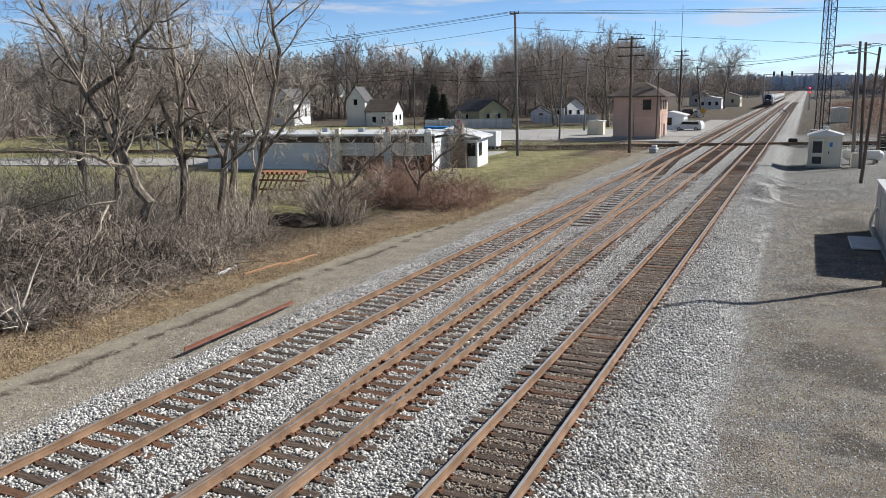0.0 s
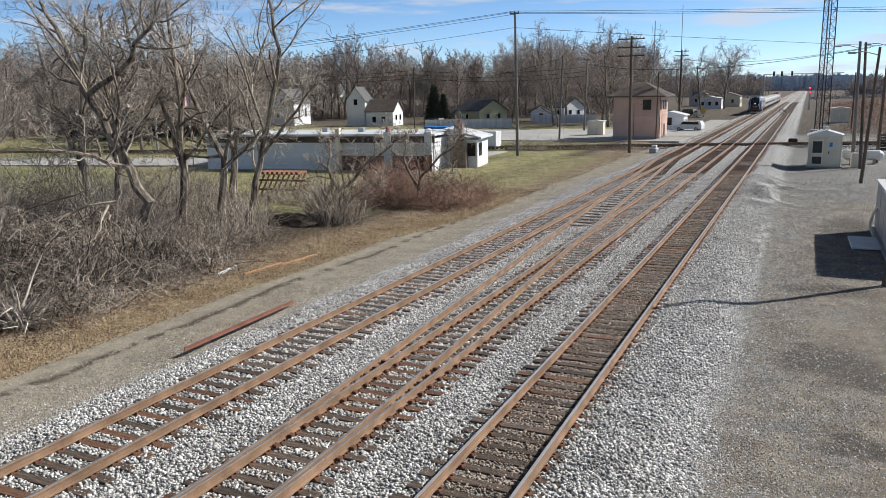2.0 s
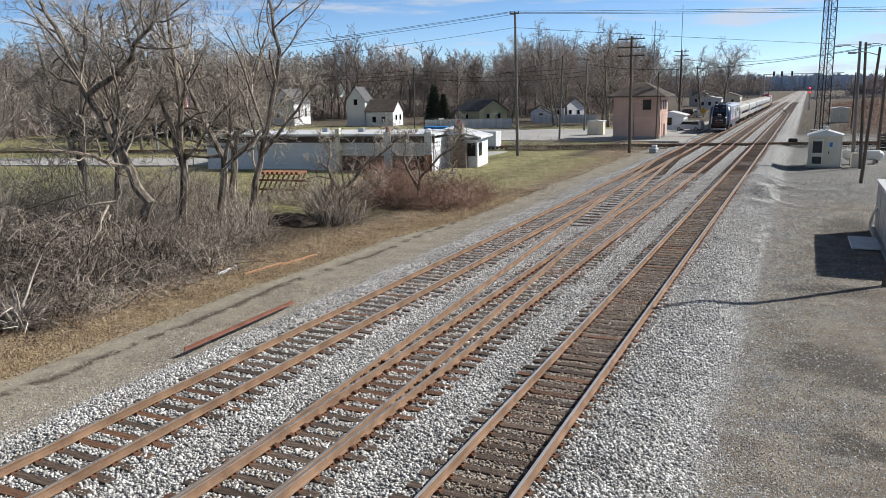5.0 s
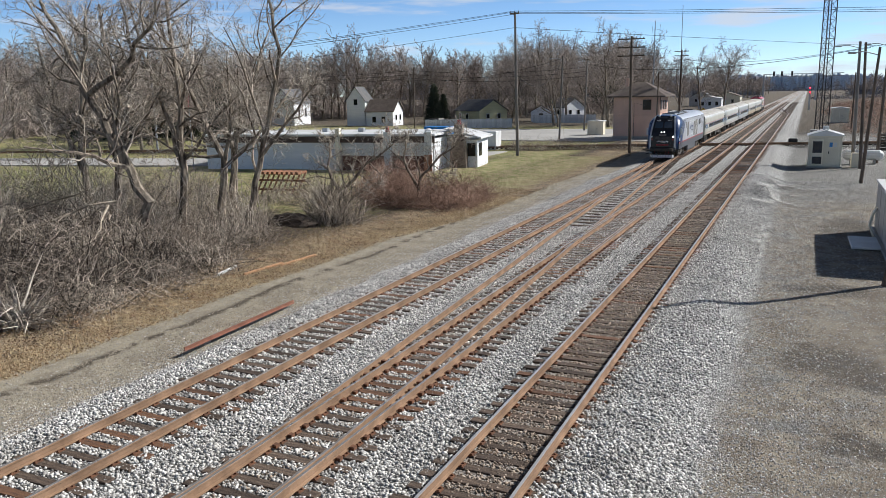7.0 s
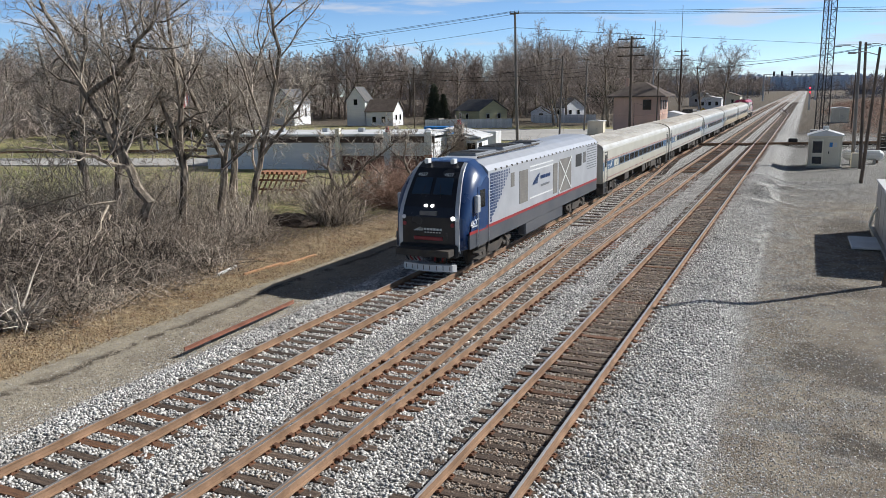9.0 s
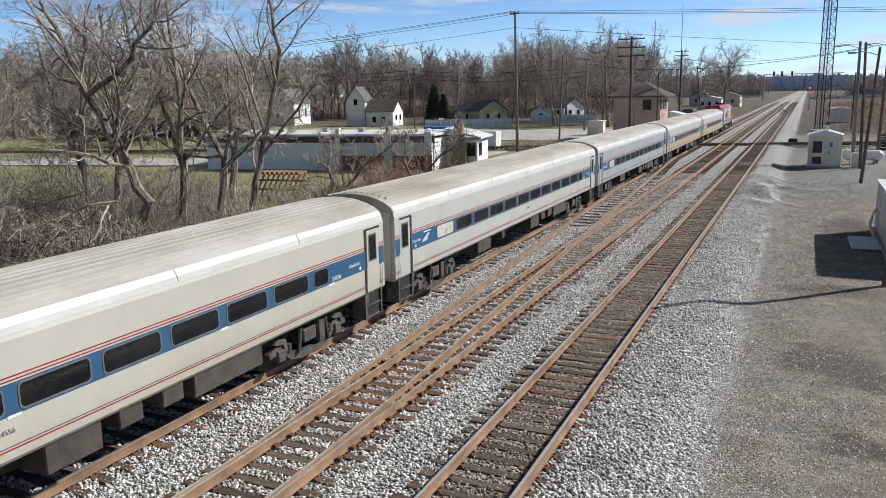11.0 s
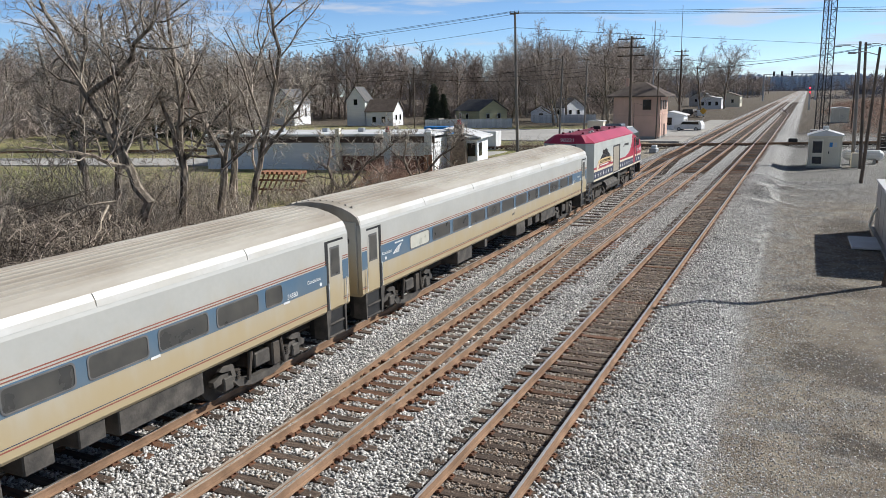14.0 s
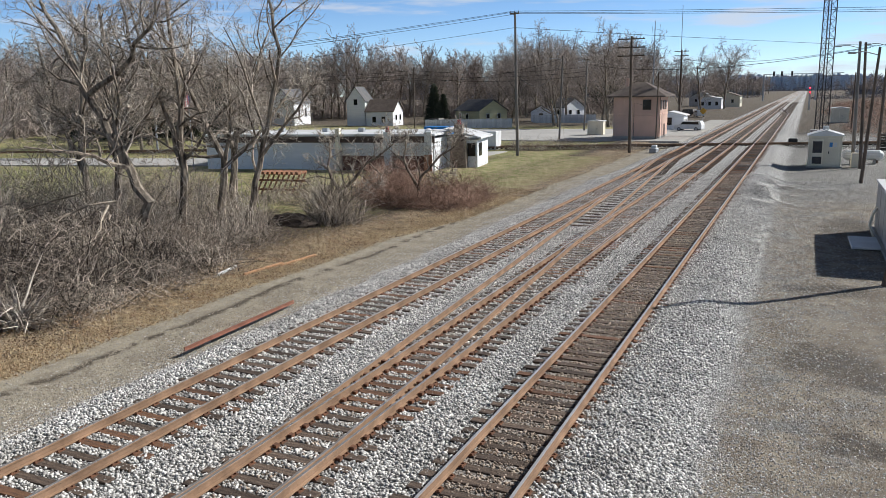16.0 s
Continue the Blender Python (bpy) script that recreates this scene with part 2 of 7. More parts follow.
def part(name, mesh, material, parent=None, label="", at=None):
    ob = new(name, mesh if isinstance(mesh, bpy.types.Mesh) else mesh.data(name, material))
    ob.parent = parent
    if at is not None:
        ob.matrix_basis = at
    return tagged(ob, label)


def thing(name, label, category, at=None, group="", kind=""):
    ob = new(name)
    ob.empty_display_size = 0.3
    if at is not None:
        ob.matrix_basis = at
    return tagged(ob, label, category, group, kind)


def solid(name, mesh, material, label, category, at=None, group="", kind=""):
    return tagged(part(name, mesh, material, None, label, at), "", category, group, kind)


def array_mesh(name, v, f, material):
    """A mesh from numpy arrays: all faces with the same number of corners."""
    me = bpy.data.meshes.new(name)
    v, f = np.asarray(v, np.float32), np.asarray(f, np.int32)
    k = f.shape[1]
    me.vertices.add(len(v))
    me.vertices.foreach_set("co", v.ravel())
    me.loops.add(f.size)
    me.loops.foreach_set("vertex_index", f.ravel())
    me.polygons.add(len(f))
    me.polygons.foreach_set("loop_start", np.arange(len(f), dtype=np.int32) * k)
    me.update(calc_edges=True)
    me.materials.append(material)
    return me


def words(name, text, size, material, parent, m, label=""):
    cu = bpy.data.curves.new(name, "FONT")
    cu.body, cu.size, cu.align_x, cu.extrude = text, size, "CENTER", 0.003
    ob = bpy.data.objects.new(name, cu)
    scene.collection.objects.link(ob)
    me = bpy.data.meshes.new_from_object(ob.evaluated_get(bpy.context.evaluated_depsgraph_get()))
    bpy.data.objects.remove(ob)
    me.materials.clear()
    me.materials.append(material)
    return part(name, me, material, parent, label, m)


# ---- ground ----
rng = np.random.default_rng(7)
A_X, B_X, C_X, GAUGE = 0.0, 3.983, 7.792, 1.506


def smooth(a, b, x):
    t = np.clip((x - a) / (b - a), 0, 1)
    return t * t * (3 - 2 * t)


def rough_field(x, y):
    s = np.zeros_like(x)
    r = np.random.default_rng(3)
    for k in range(14):
        w = 0.25 * 1.45 ** (k % 9)
        a = r.uniform(0, 6.283)
        s += np.sin(w * (x * math.cos(a) + y * math.sin(a)) + r.uniform(0, 6.283)) / (1 + w)
    return s


def ground_z(x, y):
    """Height of the ground: ballast bed, low verges, spill heaps on the east side."""
    x, y = np.asarray(x, float), np.asarray(y, float)
    bed = smooth(-2.6, -1.0, x) * (1 - smooth(10.6, 12.2, x))
    z = -0.52 + 0.303 * bed + 0.02 * rough_field(x, y) * (1 - 0.85 * bed)
    dip = sum(np.exp(-(((x - c) / 0.8) ** 2)) for c in (2.75, 6.7))
    z = z - 0.05 * dip * bed + 0.05 * np.exp(-(((x - 10.4) / 0.7) ** 2)) * bed
    z = z + 0.6 * np.exp(-(((x - 11.2) / 0.7) ** 2) - ((y - 57) / 1.7) ** 2) + 0.12 * np.sin(2.1 * x + 1.3 * y) * np.exp(-(((x - 11.8) / 1.6) ** 2) - ((y - 57) / 7) ** 2) + 0.35 * np.exp(-(((x - 11.9) / 1.0) ** 2) - ((y - 52) / 2.0) ** 2)
    z = z + 0.3 * smooth(-7, -12, x) * np.exp(-(((y - 22) / 16) ** 2))
    return z


def ground_material():
    m = mat("yard_ground", (0.3, 0.3, 0.3), rough=0.95, bump=0.5, bscale=28, depth=0.05)
    n, l = m.node_tree.nodes, m.node_tree.links
    b = n["Principled BSDF"]
    co, sp = n.new("ShaderNodeTexCoord"), n.new("ShaderNodeSeparateXYZ")
    l.new(co.outputs["Object"], sp.inputs[0])

    def noise_of(scale, detail=5, rough=0.6):
        t = n.new("ShaderNodeTexNoise")
        t.inputs["Scale"].default_value, t.inputs["Detail"].default_value, t.inputs["Roughness"].default_value = scale, detail, rough
        l.new(co.outputs["Object"], t.inputs["Vector"])
        return t.outputs[0]

    def op(kind, a, c, d=None):
        k = n.new("ShaderNodeMath")
        k.operation = kind
        for i, s in enumerate((a, c, d)):
            if s is None:
                continue
            if isinstance(s, (int, float)):
                k.inputs[i].default_value = s
            else:
                l.new(s, k.inputs[i])
        return k.outputs[0]

    def step(s, a, c):
        r = n.new("ShaderNodeMapRange")
        r.interpolation_type = "SMOOTHSTEP"
        r.inputs["From Min"].default_value, r.inputs["From Max"].default_value = a, c
        if a > c:
            r.inputs["From Min"].default_value, r.inputs["From Max"].default_value = c, a
            r.inputs["To Min"].default_value, r.inputs["To Max"].default_value = 1, 0
        l.new(s, r.inputs[0])
        return r.outputs[0]

    def blend(f, a, c):
        k = n.new("ShaderNodeMix")
        k.data_type = "RGBA"
        l.new(f, k.inputs["Factor"])
        for s, i in ((a, "A"), (c, "B")):
            if isinstance(s, tuple):
                k.inputs[i].default_value = rgb(s)
            else:
                l.new(s, k.inputs[i])
        return k.outputs["Result"]

    big, mid, fine = noise_of(0.22), noise_of(1.3), noise_of(9.0)
    x = op("ADD", sp.outputs["X"], op("MULTIPLY_ADD", mid, 2.4, -1.2))
    y = op("ADD", sp.outputs["Y"], op("MULTIPLY_ADD", big, 16.0, -8.0))

    def stones(scale, gap):
        """Packed broken stones: how proud each one stands, and a chance value for each."""
        cell, rim, sep = n.new("ShaderNodeTexVoronoi"), n.new("ShaderNodeTexVoronoi"), n.new("ShaderNodeSeparateColor")
        rim.feature = "DISTANCE_TO_EDGE"
        for k in (cell, rim):
            k.inputs["Scale"].default_value = scale
            l.new(co.outputs["Object"], k.inputs["Vector"])
        l.new(cell.outputs["Color"], sep.inputs[0])
        return step(rim.outputs["Distance"], 0.0, gap), sep.outputs[0], sep.outputs[1]

    peb, tone, some = stones(15.0, 0.16)
    grit, grit_tone, grit_some = stones(27.0, 0.2)
    # near-black gaps put the shade between stones into the colour
    ballast = blend(peb, (0.06, 0.057, 0.053), blend(tone, (0.34, 0.325, 0.30), (0.72, 0.70, 0.66)))
    dirt = blend(step(mid, 0.4, 0.62), (0.50, 0.43, 0.31), (0.38, 0.32, 0.23))
    dirt = blend(op("MULTIPLY", grit, step(grit_some, 0.55, 0.6)), dirt, blend(grit_tone, (0.24, 0.21, 0.17), (0.58, 0.54, 0.46)))
    litter = blend(step(fine, 0.4, 0.6), (0.54, 0.43, 0.28), (0.30, 0.22, 0.14))
    litter = blend(step(noise_of(0.9, 6, 0.7), 0.46, 0.6), litter, blend(step(fine, 0.42, 0.58), (0.34, 0.20, 0.125), (0.15, 0.095, 0.06)))
    litter = blend(step(mid, 0.47, 0.60), litter, blend(step(fine, 0.42, 0.56), (0.30, 0.235, 0.155), (0.13, 0.095, 0.065)))
    lawn = blend(step(mid, 0.38, 0.62), (0.26, 0.28, 0.085), (0.48, 0.39, 0.21))
    far = blend(step(mid, 0.4, 0.6), (0.15, 0.115, 0.08), (0.10, 0.082, 0.055))
    # west side: path, leaf litter, lawn
    path_w = op("MULTIPLY_ADD", step(sp.outputs["Y"], 33.0, 44.0), 1.3, -5.5)
    rut = op("MULTIPLY", step(op("ABSOLUTE", op("ADD", sp.outputs["X"], op("MULTIPLY_ADD", big, 1.6, 3.9)), 0.0), 0.28, 0.06), step(mid, 0.40, 0.52))
    dirt = blend(rut, dirt, (0.13, 0.105, 0.075))
    west = blend(step(op("SUBTRACT", x, path_w), -0.2, -1.1), dirt, litter)
    # leaf mould under the brush, its dark colour also painting the shade there
    west = blend(step(x, -8.5, -10.5), west, blend(step(fine, 0.4, 0.6), (0.15, 0.105, 0.07), (0.06, 0.045, 0.032)))
    lawn_m = op("MULTIPLY", step(x, -10.0, -13.0), step(y, 36.0, 42.0))
    lawn_n = op("MULTIPLY", step(x, -5.0, -7.5), op("MULTIPLY", step(y, 52.0, 60.0), step(y, 92.0, 86.0)))
    west = blend(op("MAXIMUM", lawn_m, op("MULTIPLY", lawn_n, 0.75)), west, lawn)
    west = blend(step(sp.outputs["Y"], 150.0, 170.0), west, far)
    # east side: compacted dirt with gravel spread over it
    earth = blend(step(mid, 0.38, 0.6), (0.42, 0.35, 0.255), (0.25, 0.20, 0.145))
    earth = blend(op("MULTIPLY", grit, step(grit_some, 0.62, 0.68)), earth, blend(grit_tone, (0.20, 0.18, 0.15), (0.52, 0.49, 0.43)))
    # dark gaps here too paint shade between the small stones
    grey = blend(grit, (0.09, 0.082, 0.072), blend(grit_tone, (0.26, 0.245, 0.22), (0.54, 0.52, 0.475)))
    spread = noise_of(0.55, 6, 0.65)
    mud = op("MULTIPLY", step(op("ADD", op("MULTIPLY", spread, 0.7), op("MULTIPLY", big, 0.3)), 0.60, 0.49), step(y, 62.0, 50.0))
    east = blend(mud, grey, earth)
    # damp dark earth churned up by vehicles
    wet = None
    for cx, cy, rx, ry in ((14.4, 22.6, 1.5, 1.6), (15.6, 21.6, 1.2, 1.0), (15.1, 17.2, 1.0, 0.5), (14.6, 31.0, 1.6, 1.2), (15.8, 46.0, 1.4, 3.5)):
        u = op("MULTIPLY", op("SUBTRACT", op("ADD", sp.outputs["X"], op("MULTIPLY_ADD", mid, 1.6, -0.8)), cx), 1 / rx)
        v = op("MULTIPLY", op("SUBTRACT", op("ADD", sp.outputs["Y"], op("MULTIPLY_ADD", spread, 2.4, -1.2)), cy), 1 / ry)
        spot = step(op("ADD", op("MULTIPLY", u, u), op("MULTIPLY", v, v)), 1.5, 0.2)
        wet = spot if wet is None else op("MAXIMUM", wet, spot)
    east = blend(op("MULTIPLY", wet, 0.8), east, blend(fine, (0.075, 0.06, 0.045), (0.15, 0.12, 0.09)))
    east = blend(step(sp.outputs["Y"], 120.0, 150.0), east, far)
    edge_e = op("ADD", sp.outputs["X"], op("MULTIPLY_ADD", spread, 1.8, -0.9))
    bed = op("MULTIPLY", step(x, -2.5, -1.6), step(edge_e, 12.5, 11.9))
    side = blend(step(sp.outputs["X"], 4.0, 5.0), west, east)
    for c in (A_X, B_X, C_X):
        near = step(op("ABSOLUTE", op("SUBTRACT", sp.outputs["X"], c + GAUGE / 2), 0.0), 1.15, 0.75)
        ballast = blend(op("MULTIPLY", near, 0.5 if c > 5.0 else 0.3), ballast, blend(fine, (0.14, 0.105, 0.075), (0.32, 0.25, 0.185)))
    l.new(blend(bed, side, ballast), b.inputs["Base Color"])
    bp = b.inputs["Normal"].links[0].from_node
    h = op("ADD", op("MULTIPLY", blend(bed, grit, peb), 1.0), op("MULTIPLY", fine, 0.6))
    l.new(h, bp.inputs["Height"])
    bp.inputs["Strength"].default_value, bp.inputs["Distance"].default_value = 1.0, 0.035
    return m


xs = np.unique(np.concatenate([np.linspace(-1500, -120, 14), np.linspace(-120, -16, 40), np.arange(-16, 20, 0.3), np.linspace(20, 80, 24), np.linspace(80, 1500, 14)]))
ys = np.unique(np.concatenate([np.linspace(-120, 4, 16), np.arange(4, 62, 0.35), np.linspace(62, 200, 70), np.linspace(200, 3600, 40)]))
gx, gy = np.meshgrid(xs, ys)
gz = ground_z(gx, gy)
idx = np.arange(gx.size).reshape(gx.shape)
quads = np.stack([idx[:-1, :-1], idx[:-1, 1:], idx[1:, 1:], idx[1:, :-1]], -1).reshape(-1, 4)
ground_me = array_mesh("ground", np.stack([gx, gy, gz], -1).reshape(-1, 3), quads, ground_material())
ground_me.shade_smooth()
tagged(new("ground", ground_me), "grey ballast, tan dirt and winter grass of a railway yard", "ground", kind="structure")


# ---- track ----
def scatter_stones(name, count, area, size, material, label, drop=0.35):
    """Loose broken stones lying on the ground, joined."""
    x, y = area(count)
    z = ground_z(x, y)
    base = np.array([(1, 0, 0), (0, 1, 0), (-1, 0, 0), (0, -1, 0), (0, 0, 0.8), (0, 0, -0.6)], float)
    tri = np.array([(0, 1, 4), (1, 2, 4), (2, 3, 4), (3, 0, 4), (1, 0, 5), (2, 1, 5), (3, 2, 5), (0, 3, 5)])
    n = len(x)
    v = base[None] * rng.uniform(0.6, 1.3, (n, 6, 1)) * rng.uniform(0.6, 1.5, (n, 1, 1)) * size
    a, t = rng.uniform(0, 6.283, n), rng.uniform(-0.9, 0.9, n)
    ca, sa, ct, st = np.cos(a), np.sin(a), np.cos(t), np.sin(t)
    vx, vy, vz = v[..., 0], v[..., 1], v[..., 2]
    vy, vz = vy * ct[:, None] - vz * st[:, None], vy * st[:, None] + vz * ct[:, None]
    vx, vy = vx * ca[:, None] - vy * sa[:, None], vx * sa[:, None] + vy * ca[:, None]
    out = np.stack([vx + x[:, None], vy + y[:, None], vz + (z + size * drop)[:, None]], -1)
    f = tri[None] + (np.arange(n) * 6)[:, None, None]
    return tagged(new(name, array_mesh(name, out.reshape(-1, 3), f.reshape(-1, 3), material)), label, "gravel", kind="stuff")


def bed_area(count):
    y = 3 + 66 * rng.random(count) ** 1.5
    x = rng.uniform(-2.5, 12.2, count)
    ok = (x < 11.9 + 0.3 * np.sin(y * 0.9) + 0.25 * np.sin(y * 2.3 + 1)) & (x > -2.0 + 0.3 * np.sin(y * 1.3))
    for c in (A_X, B_X, C_X):
        u = x - c
        # none on the ties' tops
        on_tie = (u > -0.22) & (u < 1.73) & (((y + 14.915 - 0.13 * c) % 0.52) < 0.25)
        under_rail = (np.abs(u) < 0.09) | (np.abs(u - GAUGE) < 0.09)
        inside = (u > 0.0) & (u < GAUGE) & (c > 5.0)
        ok &= ~(on_tie | under_rail | inside)
    x, y = x[ok], y[ok]
    return x, y


def gauge_area(count):
    y = 3 + 66 * rng.random(count) ** 1.5
    c = rng.choice([B_X, C_X, C_X], count)
    u = rng.uniform(0.1, GAUGE - 0.1, count)
    ok = (((y + 14.915 - 0.13 * c) % 0.52) > 0.25) | ((c == C_X) & (rng.random(count) < 0.35))
    return (c + u)[ok], y[ok]


def spill_area(count):
    y = 8 + 60 * rng.random(count) ** 1.4
    x = np.where(rng.random(count) < 0.75, 11.7 + rng.exponential(2.0, count), -2.0 - rng.exponential(0.7, count))
    return x, y


scatter_stones("ballast", 190000, bed_area, 0.040, M["stone"], "pale grey crushed stone ballast between the ties")
scatter_stones("soiled_ballast", 30000, gauge_area, 0.034, M["stone_soiled"], "brown rust-soiled ballast between the rails", 0.3)
M["clod"] = mat("earth_clod", (0.50, 0.43, 0.33), (0.28, 0.23, 0.17), 0.95, 0, 0.5, 0.2, 30, island=0.5)


def yard_area(count):
    y = 10 + 55 * rng.random(count) ** 1.4
    x = 12.0 + 6.5 * rng.random(count)
    ok = np.sin(1.1 * x + 0.5 * y) + np.sin(0.9 * y - 0.7 * x + 2) + rng.normal(0, 0.6, count) > -0.3
    return x[ok], y[ok]


def path_area(count):
    y = 9 + 50 * rng.random(count) ** 1.4
    return -1.9 - 3.0 * rng.random(count) ** 1.3, y


scatter_stones("dirt_clods", 26000, yard_area, 0.022, M["clod"], "small tan stones and clods on bare dirt", 0.1)
scatter_stones("path_gravel", 22000, path_area, 0.019, M["clod"], "fine tan gravel trodden into the path", 0.1)
scatter_stones("spilt_gravel", 48000, spill_area, 0.024, M["stone"], "loose grey stones spilt beside the ballast bed", 0.15)

RAIL = [(-0.07, -0.185), (0.07, -0.185), (0.07, -0.172), (0.012, -0.155), (0.012, -0.05), (0.037, -0.038), (0.037, -0.006), (0.028, 0), (-0.028, 0), (-0.037, -0.006), (-0.037, -0.038), (-0.012, -0.05), (-0.012, -0.155), (-0.07, -0.172)]


def rail_parts(parent, path, top):
    """One rail along a path of (x, y): rusty section and the bright strip worn on its head."""
    body, strip = Mesh(), Mesh()
    rings, tops = [], []
    for i, (x, y) in enumerate(path):
        x0, y0 = path[max(i - 1, 0)]
        x1, y1 = path[min(i + 1, len(path) - 1)]
        d = Vector((x1 - x0, y1 - y0)).normalized()
        rings.append([(x + px * d.y, y - px * d.x, pz) for px, pz in RAIL])
        tops.append([(x + px * d.y, y - px * d.x, pz) for px, pz in ((-0.03, 0.0005), (0.03, 0.0005), (0.029, 0.003), (-0.029, 0.003))])
    body.loft(rings)
    strip.loft(tops)
    r = part("rail", body, M["rust"], parent, "rust-brown steel rail")
    part("running_surface", strip, top, r, "bright worn rail head")
    return r


TIE_RND = random.Random(5)
tie_shape = Mesh().box(-1.3, 1.3, -0.115, 0.115, -0.16, 0, 0.012)
tie_data = [tie_shape.data("tie", M["tie"]), tie_shape.data("tie_stained", M["tie_rust"])]


def ties(parent, x0, y0, y1, pitch, stained=0.3, far=400):
    y = y0
    plates, spikes = Mesh(), Mesh()
    while y < y1:
        t = part("tie", tie_data[TIE_RND.random() < stained], None, parent, "", pose(x0 + GAUGE / 2 + TIE_RND.uniform(-0.06, 0.06), y, -0.19 + TIE_RND.uniform(-0.012, 0.008), 0, 0, TIE_RND.uniform(-0.9, 0.9)))
        for c in (0, GAUGE):
            plates.box(x0 + c - 0.17, x0 + c + 0.17, y - 0.09, y + 0.09, -0.194, -0.176)
            if y < 60:
                for px in (-0.12, 0.12):
                    for py in (-0.06, 0.06):
                        plates.box(x0 + c + px - 0.02, x0 + c + px + 0.02, y + py - 0.02, y + py + 0.02, -0.18, -0.15)
        y += pitch
    part("tie_plates", plates, M["plate"], parent, "rusty tie plates and spikes")
    rest = Mesh()
    while y < far:
        rest.box(x0 - 0.55, x0 + 2.05, y - 0.115, y + 0.115, -0.35, -0.19)
        y += pitch
    if rest.v:
        tagged(part("distant_ties", rest, M["tie_dusty"], parent, "dusty grey-brown ties running into the distance"), kind="stuff")


FAR = 1500
for name, x0, top, stained, far_y in (("west_track", A_X, M["railtop"], 0.35, FAR), ("middle_track", B_X, M["railtop"], 0.3, FAR), ("east_track", C_X, M["railtop_c"], 0.25, 190)):
    track = thing("railway_track", "rusty steel rails on dark wooden ties in grey ballast", "railway track", kind="structure")
    track.name = name
    for c in (0, GAUGE):
        path = [(x0 + c, y) for y in (-60, 0, 30, 60, 110, far_y)]
        if x0 == C_X:
            path = path[:-1] + [(x0 + c - 3.81 * float(smooth(215, 300, np.array(float(y)))), y) for y in range(208, 304, 6)]
        rail_parts(track, path, top)
    ties(track, x0, -14.8 + 0.13 * x0, 104, 0.52, stained)


def turnout_offset(y):
    if y < 14.6:
        return 0.0045 * max(y - 9, 0) ** 2
    return min(0.14 + 0.056 * (y - 14.6), 3.983)


cross = thing("crossover_track", "rusty crossover rails joining two tracks", "railway track", kind="structure")
for c, y0 in ((-0.09, 9), (GAUGE - 0.09, 9)):
    path = [(B_X + c - turnout_offset(y) + (0.09 if y > 80 else 0.0), y) for y in [9, 10.5, 12, 13.5, 15, 20, 30, 40, 50, 60, 70, 80, 84, 88]]
    rail_parts(cross, path, M["railtop"])
for c, y0, y1 in ((0.13, 33, 43), (GAUGE - 0.13, 33, 43)):
    rail_parts(cross, [(B_X + c, y0), (B_X + c, y1)], M["railtop"])
blocks, y = Mesh(), 12.0
while y < 36:
    o = turnout_offset(y)
    for c in (0, GAUGE):
        if o < 0.3:
            blocks.box(B_X + c - o - 0.02, B_X + c - 0.07, y - 0.05, y + 0.05, -0.17, -0.08)
        blocks.box(B_X + c - o - 0.22, B_X + c - o - 0.12, y - 0.06, y + 0.06, -0.19, -0.12)
        blocks.box(B_X + c + 0.07, B_X + c + 0.17, y - 0.06, y + 0.06, -0.19, -0.12)
    y += 0.52
part("rail_braces", blocks, M["plate"], cross, "rusty rail braces and spacer blocks")
# long switch ties under the crossover
y = 40.0
while y < 88:
    part("switch_tie", tie_data[0], None, cross, "", Matrix.Translation((B_X - turnout_offset(y) + 0.75, y + 0.26, -0.195)))
    y += 1.04

# crossing line at grade, skew to the yard
diamond = thing("crossing_track", "dark crossing track laid skew through the yard tracks", "railway track", pose(5.5, 105.0, 0, 0, 0, -70), kind="structure")
for c in (-GAUGE / 2, GAUGE / 2):
    rail_parts(diamond, [(c, y) for y in (-260, -40, 0, 40, 260)], M["rust"])
more = Mesh()
for i in range(-150, 150):
    more.box(-1.3, 1.3, i * 0.55 - 0.12, i * 0.55 + 0.12, -0.3, -0.18)
tagged(part("distant_ties", more, M["tie"], diamond, "dark close-set ties"), kind="stuff")


# ---- train ----
SIDE = Matrix.Rotation(radians(90), 4, "Z") @ Matrix.Rotation(radians(90), 4, "X")


def on_side(x, y, z):
    """Lettering on an east-facing wall."""
    return Matrix.Translation((x, y, z)) @ SIDE


def wheel_parts(parent, y, r=0.46):
    for s in (-1, 1):
        w = Mesh()
        c = s * 0.753
        w.smooth = False
        for x0, x1, rr in ((c - 0.06, c + 0.06, r), (c - s * 0.075 - 0.012, c - s * 0.075 + 0.012, r + 0.028), (c - 0.075, c + 0.075, 0.13)):
            w.loft([[(x, y + rr * math.cos(a * 0.3927), r + rr * math.sin(a * 0.3927)) for a in range(16)] for x in (x0, x1)])
        part("wheel", w, M["under"], parent, "dusty steel wheel")
    part("axle", Mesh().tube([(-0.75, y, r), (0.75, y, r)], 0.085, 8), M["under"], parent)


